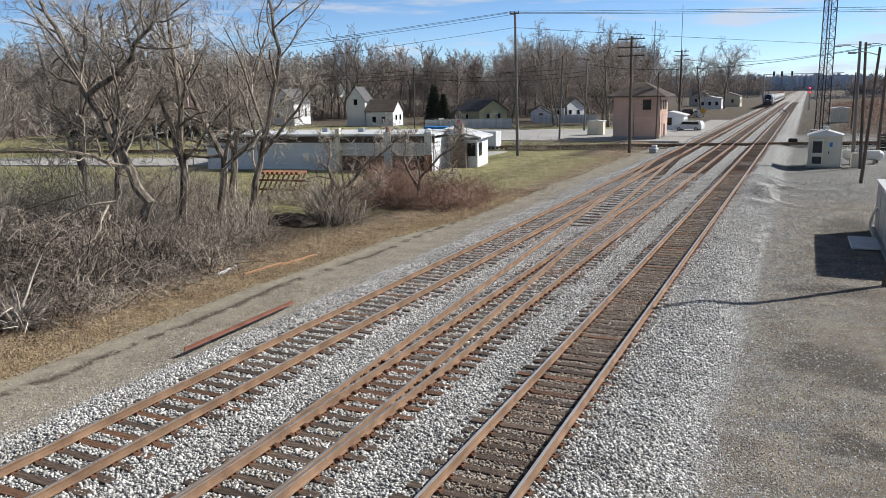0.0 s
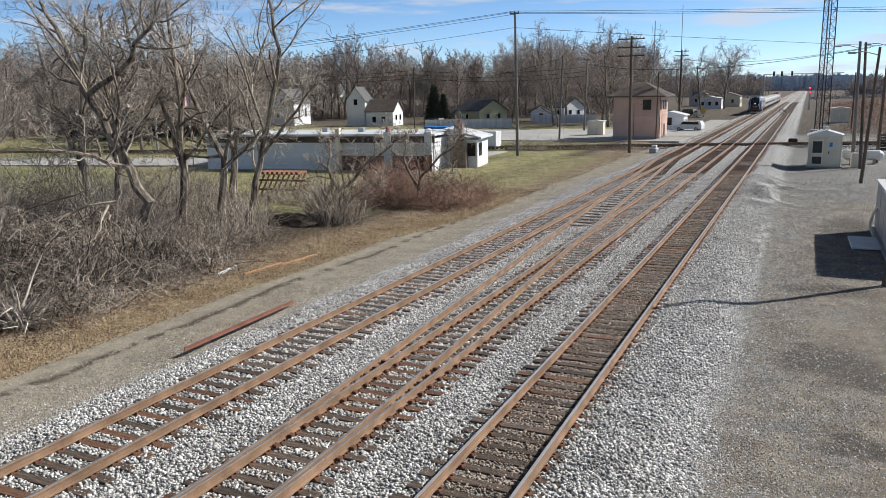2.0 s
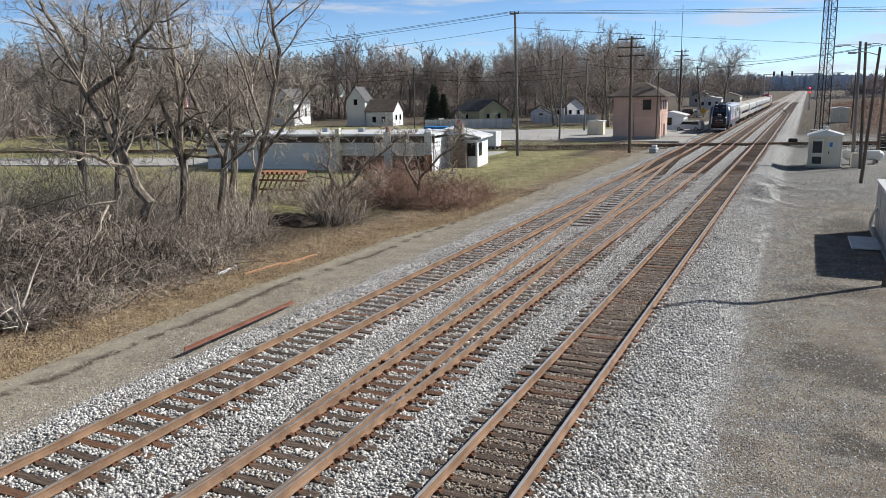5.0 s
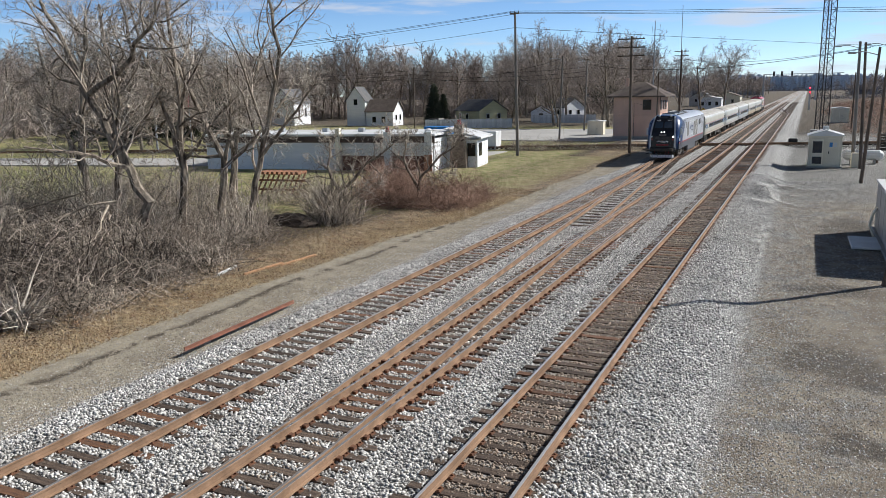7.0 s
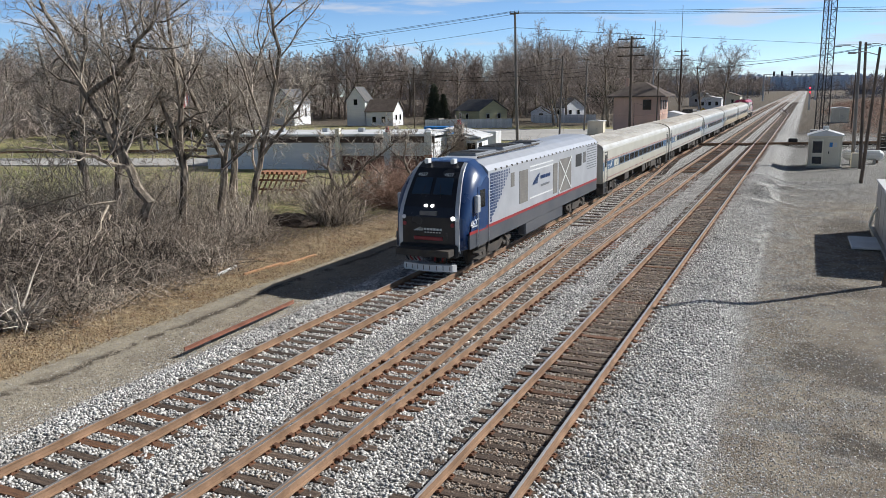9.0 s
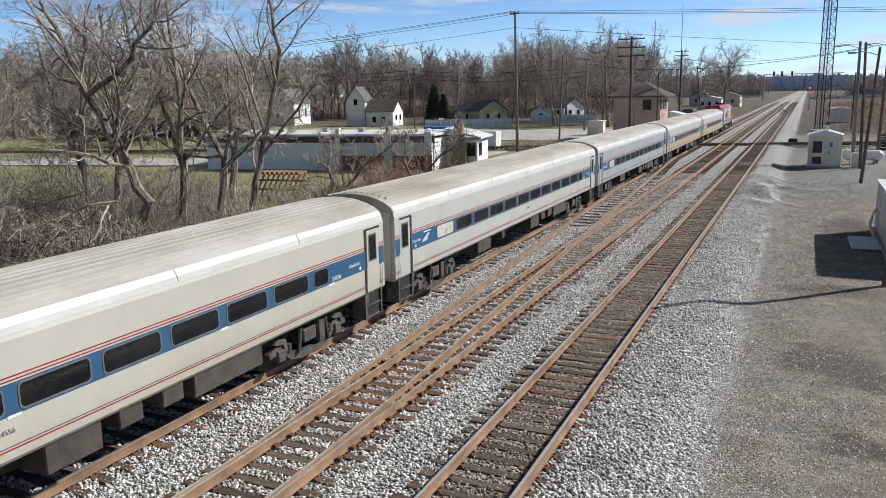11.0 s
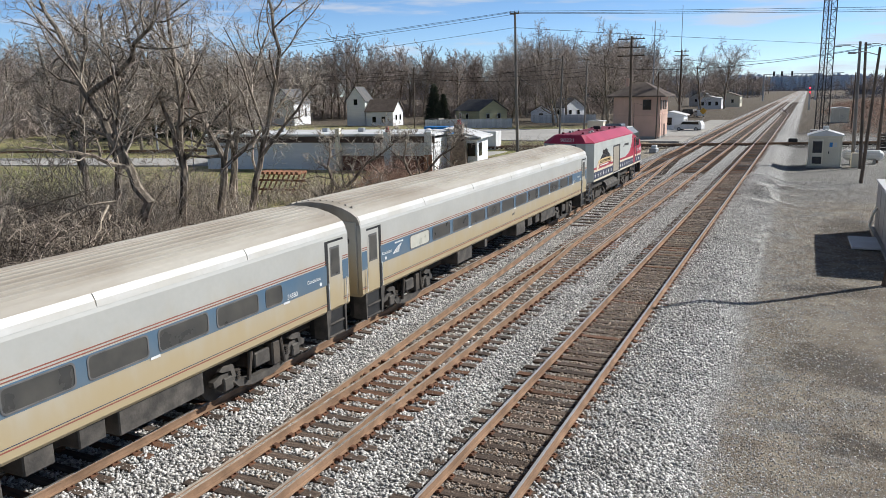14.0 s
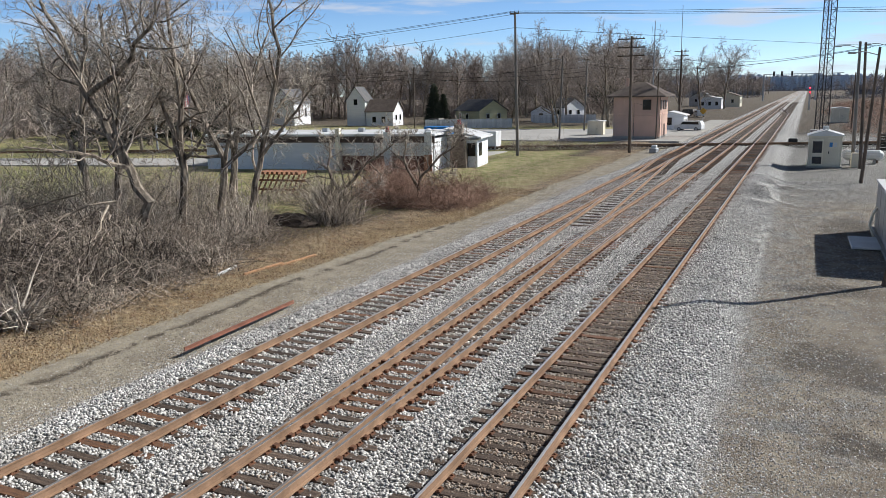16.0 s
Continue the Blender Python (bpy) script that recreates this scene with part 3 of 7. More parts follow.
def coach_truck(parent, y, material):
    """Two-axle truck: curved side frames, springs, axle boxes, brake gear."""
    truck = part("truck", Mesh().box(-0.9, 0.9, y - 0.25, y + 0.25, 0.42, 0.78, 0.03), M["under"], parent, "grimy two-axle truck")
    for s in (-1, 1):
        x = s * 1.12
        prof = [(-1.75, 0.62), (-1.5, 0.72), (-1.1, 0.70), (-0.8, 0.42), (-0.35, 0.30), (0.35, 0.30), (0.8, 0.42), (1.1, 0.70), (1.5, 0.72), (1.75, 0.62),
                (1.72, 0.48), (1.45, 0.52), (1.15, 0.48), (0.9, 0.24), (0.4, 0.13), (-0.4, 0.13), (-0.9, 0.24), (-1.15, 0.48), (-1.45, 0.52), (-1.72, 0.48)]
        f = Mesh()
        f.along_x([(y + a, b) for a, b in prof], x - 0.08, x + 0.08)
        part("side_frame", f, material, truck)
        for a in (-1.3, 1.3):
            part("axle_box", Mesh().box(x - 0.13, x + 0.14, y + a - 0.16, y + a + 0.16, 0.30, 0.62, 0.03), material, truck)
            sp = Mesh()
            for k in range(4):
                sp.tube([(x + s * 0.06, y + a * 0.72, 0.46 + k * 0.06), (x + s * 0.06, y + a * 0.72, 0.485 + k * 0.06)], 0.085, 8)
            part("coil_spring", sp, M["under"], truck)
        part("brake_cylinder", Mesh().box(x - 0.1, x + 0.13, y - 0.34, y + 0.24, 0.5, 0.86, 0.03), material, truck)
        part("bolster_end", Mesh().box(x - 0.12, x + 0.16, y + 0.3, y + 0.62, 0.34, 0.96, 0.04), M["under"], truck)
        for a in (-0.62, 0.78):
            part("shock_absorber", Mesh().tube([(x + s * 0.13, y + a, 0.32), (x + s * 0.13, y + a * 0.8, 0.98)], [0.05, 0.065], 8), M["under"], truck)
        for a in (-1.3, 1.3):
            part("brake_hanger", Mesh().along_x([(y + a - 0.3, 0.84), (y + a - 0.16, 0.92), (y + a + 0.18, 0.86), (y + a + 0.26, 0.56), (y + a + 0.16, 0.5), (y + a + 0.08, 0.74), (y + a - 0.2, 0.78)], x + s * 0.05, x + s * 0.13), material, truck)
    for a in (-1.3, 1.3):
        wheel_parts(truck, y + a)


def logo_fan(parent, x, y, z, s, material, label="fan-shaped emblem of curved bars"):
    """The emblem: four curved bars that fan out to the upper right."""
    g = Mesh()
    def sweep(q, u):
        return ((1 - u) ** 2 * q + 2 * u * (1 - u) * (0.5 + 0.42 * q) + u * u * 1.34, 2 * u * (1 - u) * (0.40 - 0.16 * q) + u * u * (0.60 - 0.10 * q))

    for a, c in ((0.0, 0.24), (0.33, 0.54), (0.62, 0.79), (0.86, 0.97)):
        pts = [sweep(a, i / 6) for i in range(7)] + [sweep(c, i / 6) for i in range(6, -1, -1)]
        g.loft([[(x + e, y + s * u, z + s * v) for u, v in pts] for e in (0, 0.004)])
    part("emblem", g, material, parent, label)


def bars(parent, name, x, y, z, widths, h, material):
    """Unreadable lettering, as plain bars."""
    g, u = Mesh(), y
    for w in widths:
        g.box(x, x + 0.004, u, u + w, z, z + h)
        u += w + h * 0.35
    part(name, g, material, parent)


def coach(label, paint, stripe, glass, frost_first, number, dirty, roofmat):
    c = thing("passenger_coach", label, "railway coach", group="coaches of the train")
    L = 12.6
    red = M["redl_dusty"] if dirty else M["redl"]
    prof = [(-1.46, 1.12), (1.46, 1.12), (1.53, 1.2), (1.53, 3.12), (1.5, 3.22), (-1.5, 3.22), (-1.53, 3.12), (-1.53, 1.2)]
    body = part("body", Mesh().along_y(prof, -L, L), paint, c)
    arc = [(1.5, 3.2), (1.475, 3.32), (1.40, 3.44), (1.22, 3.56), (0.95, 3.67), (0.6, 3.76), (0.2, 3.80)]
    ring = arc + [(-a, z) for a, z in arc[::-1]]
    roof = Mesh().along_y(ring, -L, L)
    roof.smooth = False
    roof = part("roof", roof, roofmat, c, "ribbed roof, grimy along its middle")
    for i in range(11):
        x = -1.05 + 0.21 * i
        z = 3.80 - 0.13 * abs(x) ** 1.8
        part("roof_rib", Mesh().box(x - 0.03, x + 0.03, -L + 0.35, L - 0.35, z - 0.05, z + 0.032, 0.01), roofmat, roof)
    for s in (-1, 1):
        for k in range(6):
            e = Mesh()
            y0, y1 = -L + 0.05 + k * 4.19, -L + 0.05 + (k + 1) * 4.19 - 0.03
            e.loft([[(s * 1.512, y, 3.20), (s * 1.487, y, 3.325), (s * 1.41, y, 3.452), (s * 1.40, y, 3.43), (s * 1.45, y, 3.20)] for y in (y0, y1)])
            part("eave_strip", e, M["eave"], roof, "pale painted eave strip")
        for z0, z1, m_, nm in ((2.522, 2.546, red, "red_stripe"), (2.462, 2.486, red, "red_stripe"), (1.34, 1.366, red, "red_stripe"), (1.395, 1.41, M["bluedk"], "thin_stripe"), (1.9, 2.43, stripe, "window_band")):
            seg = Mesh()
            for y0, y1 in ((-11.5, 11.5), (-L + 0.02, -12.28), (12.28, L - 0.02)):
                seg.box(s * 1.528 - 0.006, s * 1.528 + 0.006, y0, y1, z0, z1)
            part(nm, seg, m_, body)
        wins = [(-9.57 + 1.68 * k, 1.37) for k in range(11)] + [(8.91, 0.62)]
        for k, (y0, w) in enumerate(wins):
            r = 0.09
            z0, z1 = 1.965, 2.375
            out = [(y0 + w * 0.5 + (w * 0.5 - r) * a + r * math.cos(t), (z0 + z1) / 2 + ((z1 - z0) / 2 - r) * b + r * math.sin(t))
                   for a, b, t0 in ((1, 1, 0), (-1, 1, 1.5708), (-1, -1, 3.1416), (1, -1, 4.7124)) for t in (t0, t0 + 0.52, t0 + 1.05, t0 + 1.5708)]
            cx, cz = y0 + w / 2, (z0 + z1) / 2
            big = [(cx + (a - cx) * 1.045, cz + (b - cz) * 1.14) for a, b in out]
            fr = Mesh()
            n = len(out)
            fr.loft([[(s * 1.530, a, b) for a, b in big], [(s * 1.545, a, b) for a, b in big], [(s * 1.545, a, b) for a, b in out], [(s * 1.530, a, b) for a, b in out]], cap=False)
            w_ = part("window", fr, M["seal"], body, "rounded window")
            first = k == 0 and s > 0 and frost_first
            part("pane", Mesh().along_x(out, s * 1.529, s * 1.536), M["frost"] if first else glass, w_, "frosted pane" if first else "")
            if k % 3 == 2:
                part("label_plate", Mesh().box(s * 1.53, s * 1.54, y0 + w + 0.05, y0 + w + 0.3, 1.86, 1.91), M["white"], body)
        for e in (-1, 1):
            yd = e * 11.93
            d = part("vestibule_door", Mesh().box(s * 1.49, s * 1.5345, yd - 0.33, yd + 0.33, 1.2, 3.0, 0.012), paint, c, "narrow painted side door")
            part("door_recess", Mesh().box(s * 1.50, s * 1.533, yd + (0.33 if e < 0 else -0.48), yd + (0.48 if e < 0 else -0.33), 1.2, 3.06), M["black"], c)
            part("door_head", Mesh().box(s * 1.50, s * 1.536, yd - 0.36, yd + 0.42, 3.0, 3.06), M["black"], c)
            g = Mesh().box(s * 1.53, s * 1.541, yd - 0.25, yd + 0.22, 2.08, 2.88, 0.004)
            part("door_window", g, M["seal"], d)
            part("pane", Mesh().box(s * 1.535, s * 1.546, yd - 0.20, yd + 0.17, 2.13, 2.83, 0.004), glass, d)
            for q in (-0.42, 0.46):
                part("grab_rail", Mesh().tube([(s * 1.58, yd + q * e, 1.25), (s * 1.58, yd + q * e, 1.95)], 0.014, 5), M["white"], c)
            well = part("step_well", Mesh().box(s * 0.9, s * 1.47, yd - 0.40, yd + 0.40, 0.42, 1.15), M["black"], c, "dark step well")
            for k in range(2):
                part("step", Mesh().box(s * 1.25, s * 1.53, yd - 0.38, yd + 0.38, 0.42 + 0.34 * k, 0.46 + 0.34 * k, 0.008), M["truckgrey"], well)
            for q in (-0.45, 0.45):
                part("step_side", Mesh().along_x([(yd + q - 0.03, 0.4), (yd + q + 0.03, 0.4), (yd + q + 0.05 + (0.14 if q * e < 0 else 0), 1.2), (yd + q - 0.05, 1.2)] , s * 1.1, s * 1.525), M["truckgrey"], well)
        under = [(-5.6, -4.2, 0.62), (-2.9, -2.6, 0.75), (0.9, 2.1, 0.55), (2.5, 3.1, 0.72), (3.6, 4.2, 0.72), (4.5, 6.8, 0.60)]
        for y0, y1, z0 in under:
            part("equipment_box", Mesh().box(s * 0.75, s * 1.42, y0, y1, z0, 1.16, 0.025), M["under"] if not dirty else M["truckgrey"], c)
    part("underframe", Mesh().box(-0.72, 0.72, -L + 0.3, L - 0.3, 0.62, 1.12), M["under"], c)
    for e in (-1, 1):
        dia = Mesh()
        y0, y1 = sorted((e * L, e * (L + 0.36)))
        dia.box(-0.62, 0.62, y0, y1, 1.1, 3.35, 0.05)
        part("diaphragm", dia, M["black"], c, "black rubber gangway diaphragm")
        part("end_frame", Mesh().box(-1.40, 1.40, min(e * L, e * (L + 0.05)), max(e * L, e * (L + 0.05)), 1.2, 3.3, 0.02), paint, c)
        part("coupler", Mesh().box(-0.14, 0.14, min(e * L, e * (L + 0.36)), max(e * L, e * (L + 0.36)), 0.72, 0.98, 0.03), M["under"], c)
        part("end_lamp", Mesh().tube([(1.05, e * (L + 0.05), 2.75), (1.05, e * (L + 0.1), 2.75)], 0.13, 12), M["dark_steel"], c)
        coach_truck(c, e * 9.07, M["truckgrey"])
    logo_fan(c, 1.537, -10.75, 2.04, 0.42, M["white"])
    bars(c, "lettering", 1.537, -10.62, 2.33, [0.075, 0.085, 0.07, 0.08, 0.085, 0.075], 0.045, M["white"])
    words("lettering", "Coachclass", 0.135, M["white"], c, on_side(1.537, -11.12, 2.12), "white lettering")
    words("lettering", "Coachclass", 0.135, M["white"], c, on_side(1.537, 10.9, 2.12), "white lettering")
    part("access_sign", Mesh().tube([(1.53, -11.2, 2.0), (1.539, -11.2, 2.0)], 0.05, 12), M["white"], c)
    part("access_sign", Mesh().tube([(1.53, 11.2, 2.0), (1.539, 11.2, 2.0)], 0.05, 12), M["white"], c)
    words("number", number, 0.17, M["white"], c, on_side(1.537, 9.95, 1.95), "white car number")
    words("number", number, 0.13, M["locogrey"], c, on_side(1.537, 0.2, 1.62), "small dark car number")
    return c


M["eave"] = mat("eave_paint", (0.57, 0.56, 0.53), (0.48, 0.46, 0.41), 0.45, 0, 0.7, 0.06, 8)
M["seal"] = mat("window_seal", (0.10, 0.10, 0.10), (0.16, 0.15, 0.14), 0.6, 0, 3, 0.05, 10)
M["bluedk"] = mat("thin_dark_stripe", (0.05, 0.06, 0.09), None, 0.5, 0, 2, 0.05, 10)
M["roof"] = mat("coach_roof_paint", (0.44, 0.42, 0.38), (0.32, 0.29, 0.245), 0.6, 0, 0.55, 0.12, 8, (2.2, 0.5, 1))
M["roof2"] = mat("coach_roof_soot", (0.42, 0.39, 0.335), (0.29, 0.25, 0.20), 0.65, 0, 0.5, 0.12, 8, (2.2, 0.5, 1))
paint1 = grimy("coach_paint_cream", (0.47, 0.45, 0.38), (0.38, 0.335, 0.25), 0.9, 2.2, 0.7)
paint2 = grimy("coach_paint_pale", (0.455, 0.45, 0.405), (0.38, 0.34, 0.255), 0.9, 1.9, 0.5)
paint3 = grimy("coach_paint_clean", (0.355, 0.378, 0.373), (0.31, 0.315, 0.30), 0.6, 1.5, 0.4, 0.35)
paint4 = grimy("coach_paint_dusty", (0.44, 0.435, 0.40), (0.40, 0.315, 0.18), 1.3, 2.9, 0.95)
stripe_dusty = grimy("window_band_dusty", (0.07, 0.14, 0.22), (0.20, 0.19, 0.15), 1.3, 2.9, 0.45)
COACHES = [
    coach("cream passenger coach with blue window band and grey windows", paint1, M["bluew"], M["glass"], True, "54556", False, M["roof"]),
    coach("pale passenger coach with blue window band, lightly soiled", paint2, M["bluew"], M["glass"], True, "54526", False, M["roof2"]),
    coach("clean silver-white passenger coach with bright blue window band", paint3, M["bluew"], M["glass"], True, "54567", False, M["roof"]),
    coach("dusty tan-stained passenger coach with dulled blue band", paint4, stripe_dusty, M["glass_old"], True, "54580", True, M["roof2"]),
    coach("very dusty passenger coach with tan grime below the windows", paint4, stripe_dusty, M["glass_old"], True, "54517", True, M["roof2"]),
]


def loco_truck(parent, y, n_gear, material, half=1.38):
    truck = part("truck", Mesh().box(-0.85, 0.85, y - 0.35, y + 0.35, 0.4, 0.85, 0.03), M["under"], parent, "grimy locomotive truck")
    for s in (-1, 1):
        x = s * 1.18
        prof = [(-1.95, 0.70), (-0.9, 0.88), (-0.5, 0.70), (0.5, 0.70), (0.9, 0.88), (1.95, 0.70), (1.95, 0.52), (1.0, 0.62), (0.55, 0.36), (-0.55, 0.36), (-1.0, 0.62), (-1.95, 0.52)]
        part("side_frame", Mesh().along_x([(y + a, b) for a, b in prof], x - 0.09, x + 0.09), material, truck)
        for a in (-half, half):
            part("axle_box", Mesh().box(x - 0.12, x + 0.17, y + a - 0.2, y + a + 0.2, 0.30, 0.68, 0.04), material, truck)
            part("damper", Mesh().tube([(x + s * 0.14, y + a + 0.3, 0.4), (x + s * 0.14, y + a * 0.55, 0.95)], 0.045, 6), material, truck)
            for k in (-0.33, 0.33):
                part("coil_spring", Mesh().tube([(x, y + a + k, 0.62), (x, y + a + k, 0.86)], 0.10, 8), M["under"], truck)
            part("brake_cylinder", Mesh().tube([(x + s * 0.05, y + a - 0.45, 0.5), (x + s * 0.05, y + a - 0.15, 0.5)], 0.1, 8), material, truck)
        part("sand_pipe", Mesh().tube([(x, y + 1.9, 0.75), (x, y + 2.0, 0.3), (x - s * 0.3, y + 1.9, 0.08)], 0.025, 5), M["under"], truck)
    for a in (-half, half):
        wheel_parts(truck, y + a, 0.5)


NOSE = 0.95


def locomotive():
    """Modern passenger diesel, nose at y = 0 facing south, 21 m long."""
    e = thing("diesel_locomotive", "navy-nosed silver passenger diesel locomotive with a red sill stripe", "locomotive")
    # cab: nose slopes back from the bumper to the roof
    stations = [(NOSE + 0.72 * a, w, t) for a, w, t in ((0.0, 1.24, 2.3), (0.18, 1.38, 2.62), (0.55, 1.47, 3.15), (1.05, 1.51, 3.68), (1.55, 1.52, 4.02), (2.05, 1.53, 4.22))] + [(3.25, 1.53, 4.3)]

    def ring(y, w, top, zb=1.02):
        sh = min(3.78, 0.80 * (top - zb) + zb)
        return [(-w, y, zb), (w, y, zb), (w, y, zb + 0.5 * (sh - zb)), (w, y, sh), (w * 0.86, y, sh + 0.45 * (top - sh)), (w * 0.62, y, top - 0.05 * (top - sh)), (0, y, top),
                (-w * 0.62, y, top - 0.05 * (top - sh)), (-w * 0.86, y, sh + 0.45 * (top - sh)), (-w, y, sh), (-w, y, zb + 0.5 * (sh - zb))]

    shell = Mesh().loft([ring(*s) for s in stations])
    shell.smooth = True
    cab = part("cab", shell, M["navy"], e, "navy blue cab with a black face")
    # black mask over the face, with silver edging
    face = [(NOSE - 0.012, 1.03), (NOSE - 0.012, 2.27)] + [(y - 0.03, t + 0.012) for y, w, t in stations[1:6]]
    for x0, x1, m_, nm, lift in ((-0.86, 0.86, M["blackgloss"], "face_panel", 0.012), (-0.99, -0.86, M["locosilver"], "face_edge", 0.0), (0.86, 0.99, M["locosilver"], "face_edge", 0.0)):
        g = Mesh()
        wide = [1.28 - 0.07 * max(0.0, z - 1.9) ** 1.6 for y, z in face]
        lo = [(x * w, y - lift, z + lift - 0.05 * abs(x)) for (y, z), w in zip(face, wide) for x in (x0, x1)]
        hi = [(x * w, y + 0.1, z - 0.14) for (y, z), w in zip(face, wide) for x in (x0, x1)]
        k = len(lo)
        fs = []
        for i in range(len(face) - 1):
            a = 2 * i
            fs += [(a, a + 1, a + 3, a + 2), (k + a, k + a + 2, k + a + 3, k + a + 1), (a, a + 2, k + a + 2, k + a), (a + 1, k + a + 1, k + a + 3, a + 3)]
        g.add(lo + hi, fs)
        part(nm, g, m_, cab)
    for s in (-1, 1):
        w = Mesh()
        a, b, c_, d = (NOSE + 0.33, 3.05), (NOSE + 0.71, 3.62), 0.07, 0.84
        w.loft([[(s * c_, a[0] - o, a[1] + o), (s * d, a[0] - o, a[1] + o - 0.02), (s * (d - 0.06), b[0] - o, b[1] + o), (s * c_, b[0] - o, b[1] + o)] for o in (0.0, 0.045)])
        part("windshield", w, M["windshield"], cab, "dark windshield pane")
        part("wiper", Mesh().tube([(s * 0.42, NOSE + 0.22, 2.95), (s * 0.3, NOSE + 0.48, 3.40)], 0.014, 4), M["black"], cab)
        part("headlamp", Mesh().tube([(s * 0.14, NOSE + 0.02, 2.66), (s * 0.14, NOSE + 0.3, 2.66)], 0.055, 12), M["lamp"], cab, "lit headlamp")
        part("ditch_lamp", Mesh().tube([(s * 1.02, NOSE - 0.05, 2.22), (s * 1.02, NOSE + 0.2, 2.22)], 0.08, 12), M["lamp"] if s > 0 else M["white"], cab, "round ditch lamp")
        part("marker_lamp", Mesh().tube([(s * 1.0, NOSE - 0.045, 1.97), (s * 1.0, NOSE + 0.1, 1.97)], 0.08, 12), M["redl"], cab, "red marker lamp")
        part("horn", Mesh().box(s * 0.55 - 0.08, s * 0.55 + 0.08, 2.0, 2.3, 4.15, 4.34, 0.02), M["white"], cab)
        words("number", "4627", 0.2, M["white"], cab, Matrix.Translation((s * 0.55, NOSE + 0.70, 3.72)) @ Matrix.Rotation(radians(52), 4, "X"))
    part("number_board", Mesh().box(-0.36, 0.36, NOSE - 0.035, NOSE + 0.1, 2.30, 2.46, 0.01), M["seal"], cab, "grey number board")
    g = Mesh()
    for k in range(4):
        g.loft([[(-0.62 + 0.1 * k, y, 1.72), (-0.56 + 0.1 * k, y, 1.70), (-0.26 + 0.02 * k, y, 1.80), (-0.34 + 0.02 * k, y, 1.86 - 0.01 * k)] for y in (NOSE - 0.04, NOSE - 0.02)])
    part("emblem", g, M["white"], cab, "white fan emblem")
    g = Mesh()
    for k in range(6):
        g.box(-0.18 + 0.13 * k, -0.09 + 0.13 * k, NOSE - 0.04, NOSE - 0.02, 1.74, 1.82)
        g.box(-0.16 + 0.12 * k, -0.1 + 0.12 * k, NOSE - 0.04, NOSE - 0.02, 1.64, 1.68)
    part("lettering", g, M["white"], cab, "white lettering")
    part("bumper_bar", Mesh().box(-0.6, 0.6, NOSE - 0.09, NOSE, 1.36, 1.5, 0.02), M["redl"], cab, "red bumper bar")
    part("anticlimber", Mesh().box(-1.22, 1.22, NOSE - 0.12, NOSE + 0.5, 0.72, 1.22, 0.08), M["black"], e)
    part("coupler", Mesh().box(-0.17, 0.17, NOSE - 0.4, NOSE + 0.1, 0.72, 1.0, 0.05), M["dark_steel"], e)
    pl = Mesh()
    pl.loft([[(-1.12, NOSE + 0.05, z), (-1.02, NOSE - 0.12, z), (0, NOSE - 0.28, z), (1.02, NOSE - 0.12, z), (1.12, NOSE + 0.05, z), (0, NOSE + 0.1, z)] for z in (0.2, 0.46)])
    plow = part("snow_plow", pl, M["white"], e, "white steel pilot plow")
    for k in range(8):
        u = -0.91 + 0.26 * k
        part("plow_slot", Mesh().box(u - 0.015, u + 0.015, NOSE - 0.285 + 0.16 * abs(u), NOSE - 0.15 + 0.16 * abs(u), 0.25, 0.42), M["under"], plow)
    for s in (-1, 1):
        for k in range(4):
            part("hose", Mesh().tube([(s * (0.35 + 0.16 * k), NOSE - 0.1, 0.95), (s * (0.36 + 0.16 * k), NOSE - 0.26, 0.72), (s * (0.3 + 0.16 * k), NOSE - 0.16, 0.58)], 0.028, 5), M["black"] if k % 2 else M["redl"], e)
    # hood
    prof = [(-1.53, 1.1), (1.53, 1.1), (1.53, 3.78), (1.36, 3.98), (1.0, 4.18), (0.6, 4.28), (-0.6, 4.28), (-1.0, 4.18), (-1.36, 3.98), (-1.53, 3.78)]
    hood = part("hood", Mesh().along_y(prof, 3.25, 21.0), M["locosilver"], e, "silver painted carbody")
    for s in (-1, 1):
        side = s * 1.53
        part("red_stripe", Mesh().box(side - 0.006, side + 0.006, NOSE + 0.35, 21.0, 1.55, 1.67), M["redl"], e)
        part("skirt", Mesh().box(side - 0.05, side + 0.004, NOSE + 0.35, 21.0, 1.0, 1.55), M["skirt"], e, "dark grey sill skirt")
        part("fuel_tank", Mesh().box(side - 0.4, side - 0.03, 7.9, 13.9, 0.42, 1.02, 0.06), M["skirt"], e, "dark grey fuel tank skirt")
        # blue fan-shaped field fading in squares behind the cab
        part("blue_field", Mesh().along_x([(NOSE + 0.45, 1.67), (3.3, 1.67), (3.3, 3.5), (3.05, 3.62), (2.6, 3.4), (2.0, 2.7)], side - 0.008, side + 0.008), M["navy"], e)
        g = Mesh()
        for i in range(13):
            for j in range(17):
                y, z = 3.42 + 0.2 * i, 1.74 + 0.115 * j
                if z > 1.72 + 0.13 * i * 1.2 and z < 3.68:
                    w = 0.094 - 0.0045 * i
                    g.box(side - 0.004, side + 0.004, y, y + 2 * w, z, z + 0.088)
        part("blue_squares", g, M["navy"], e, "navy squares fading along the silver side")
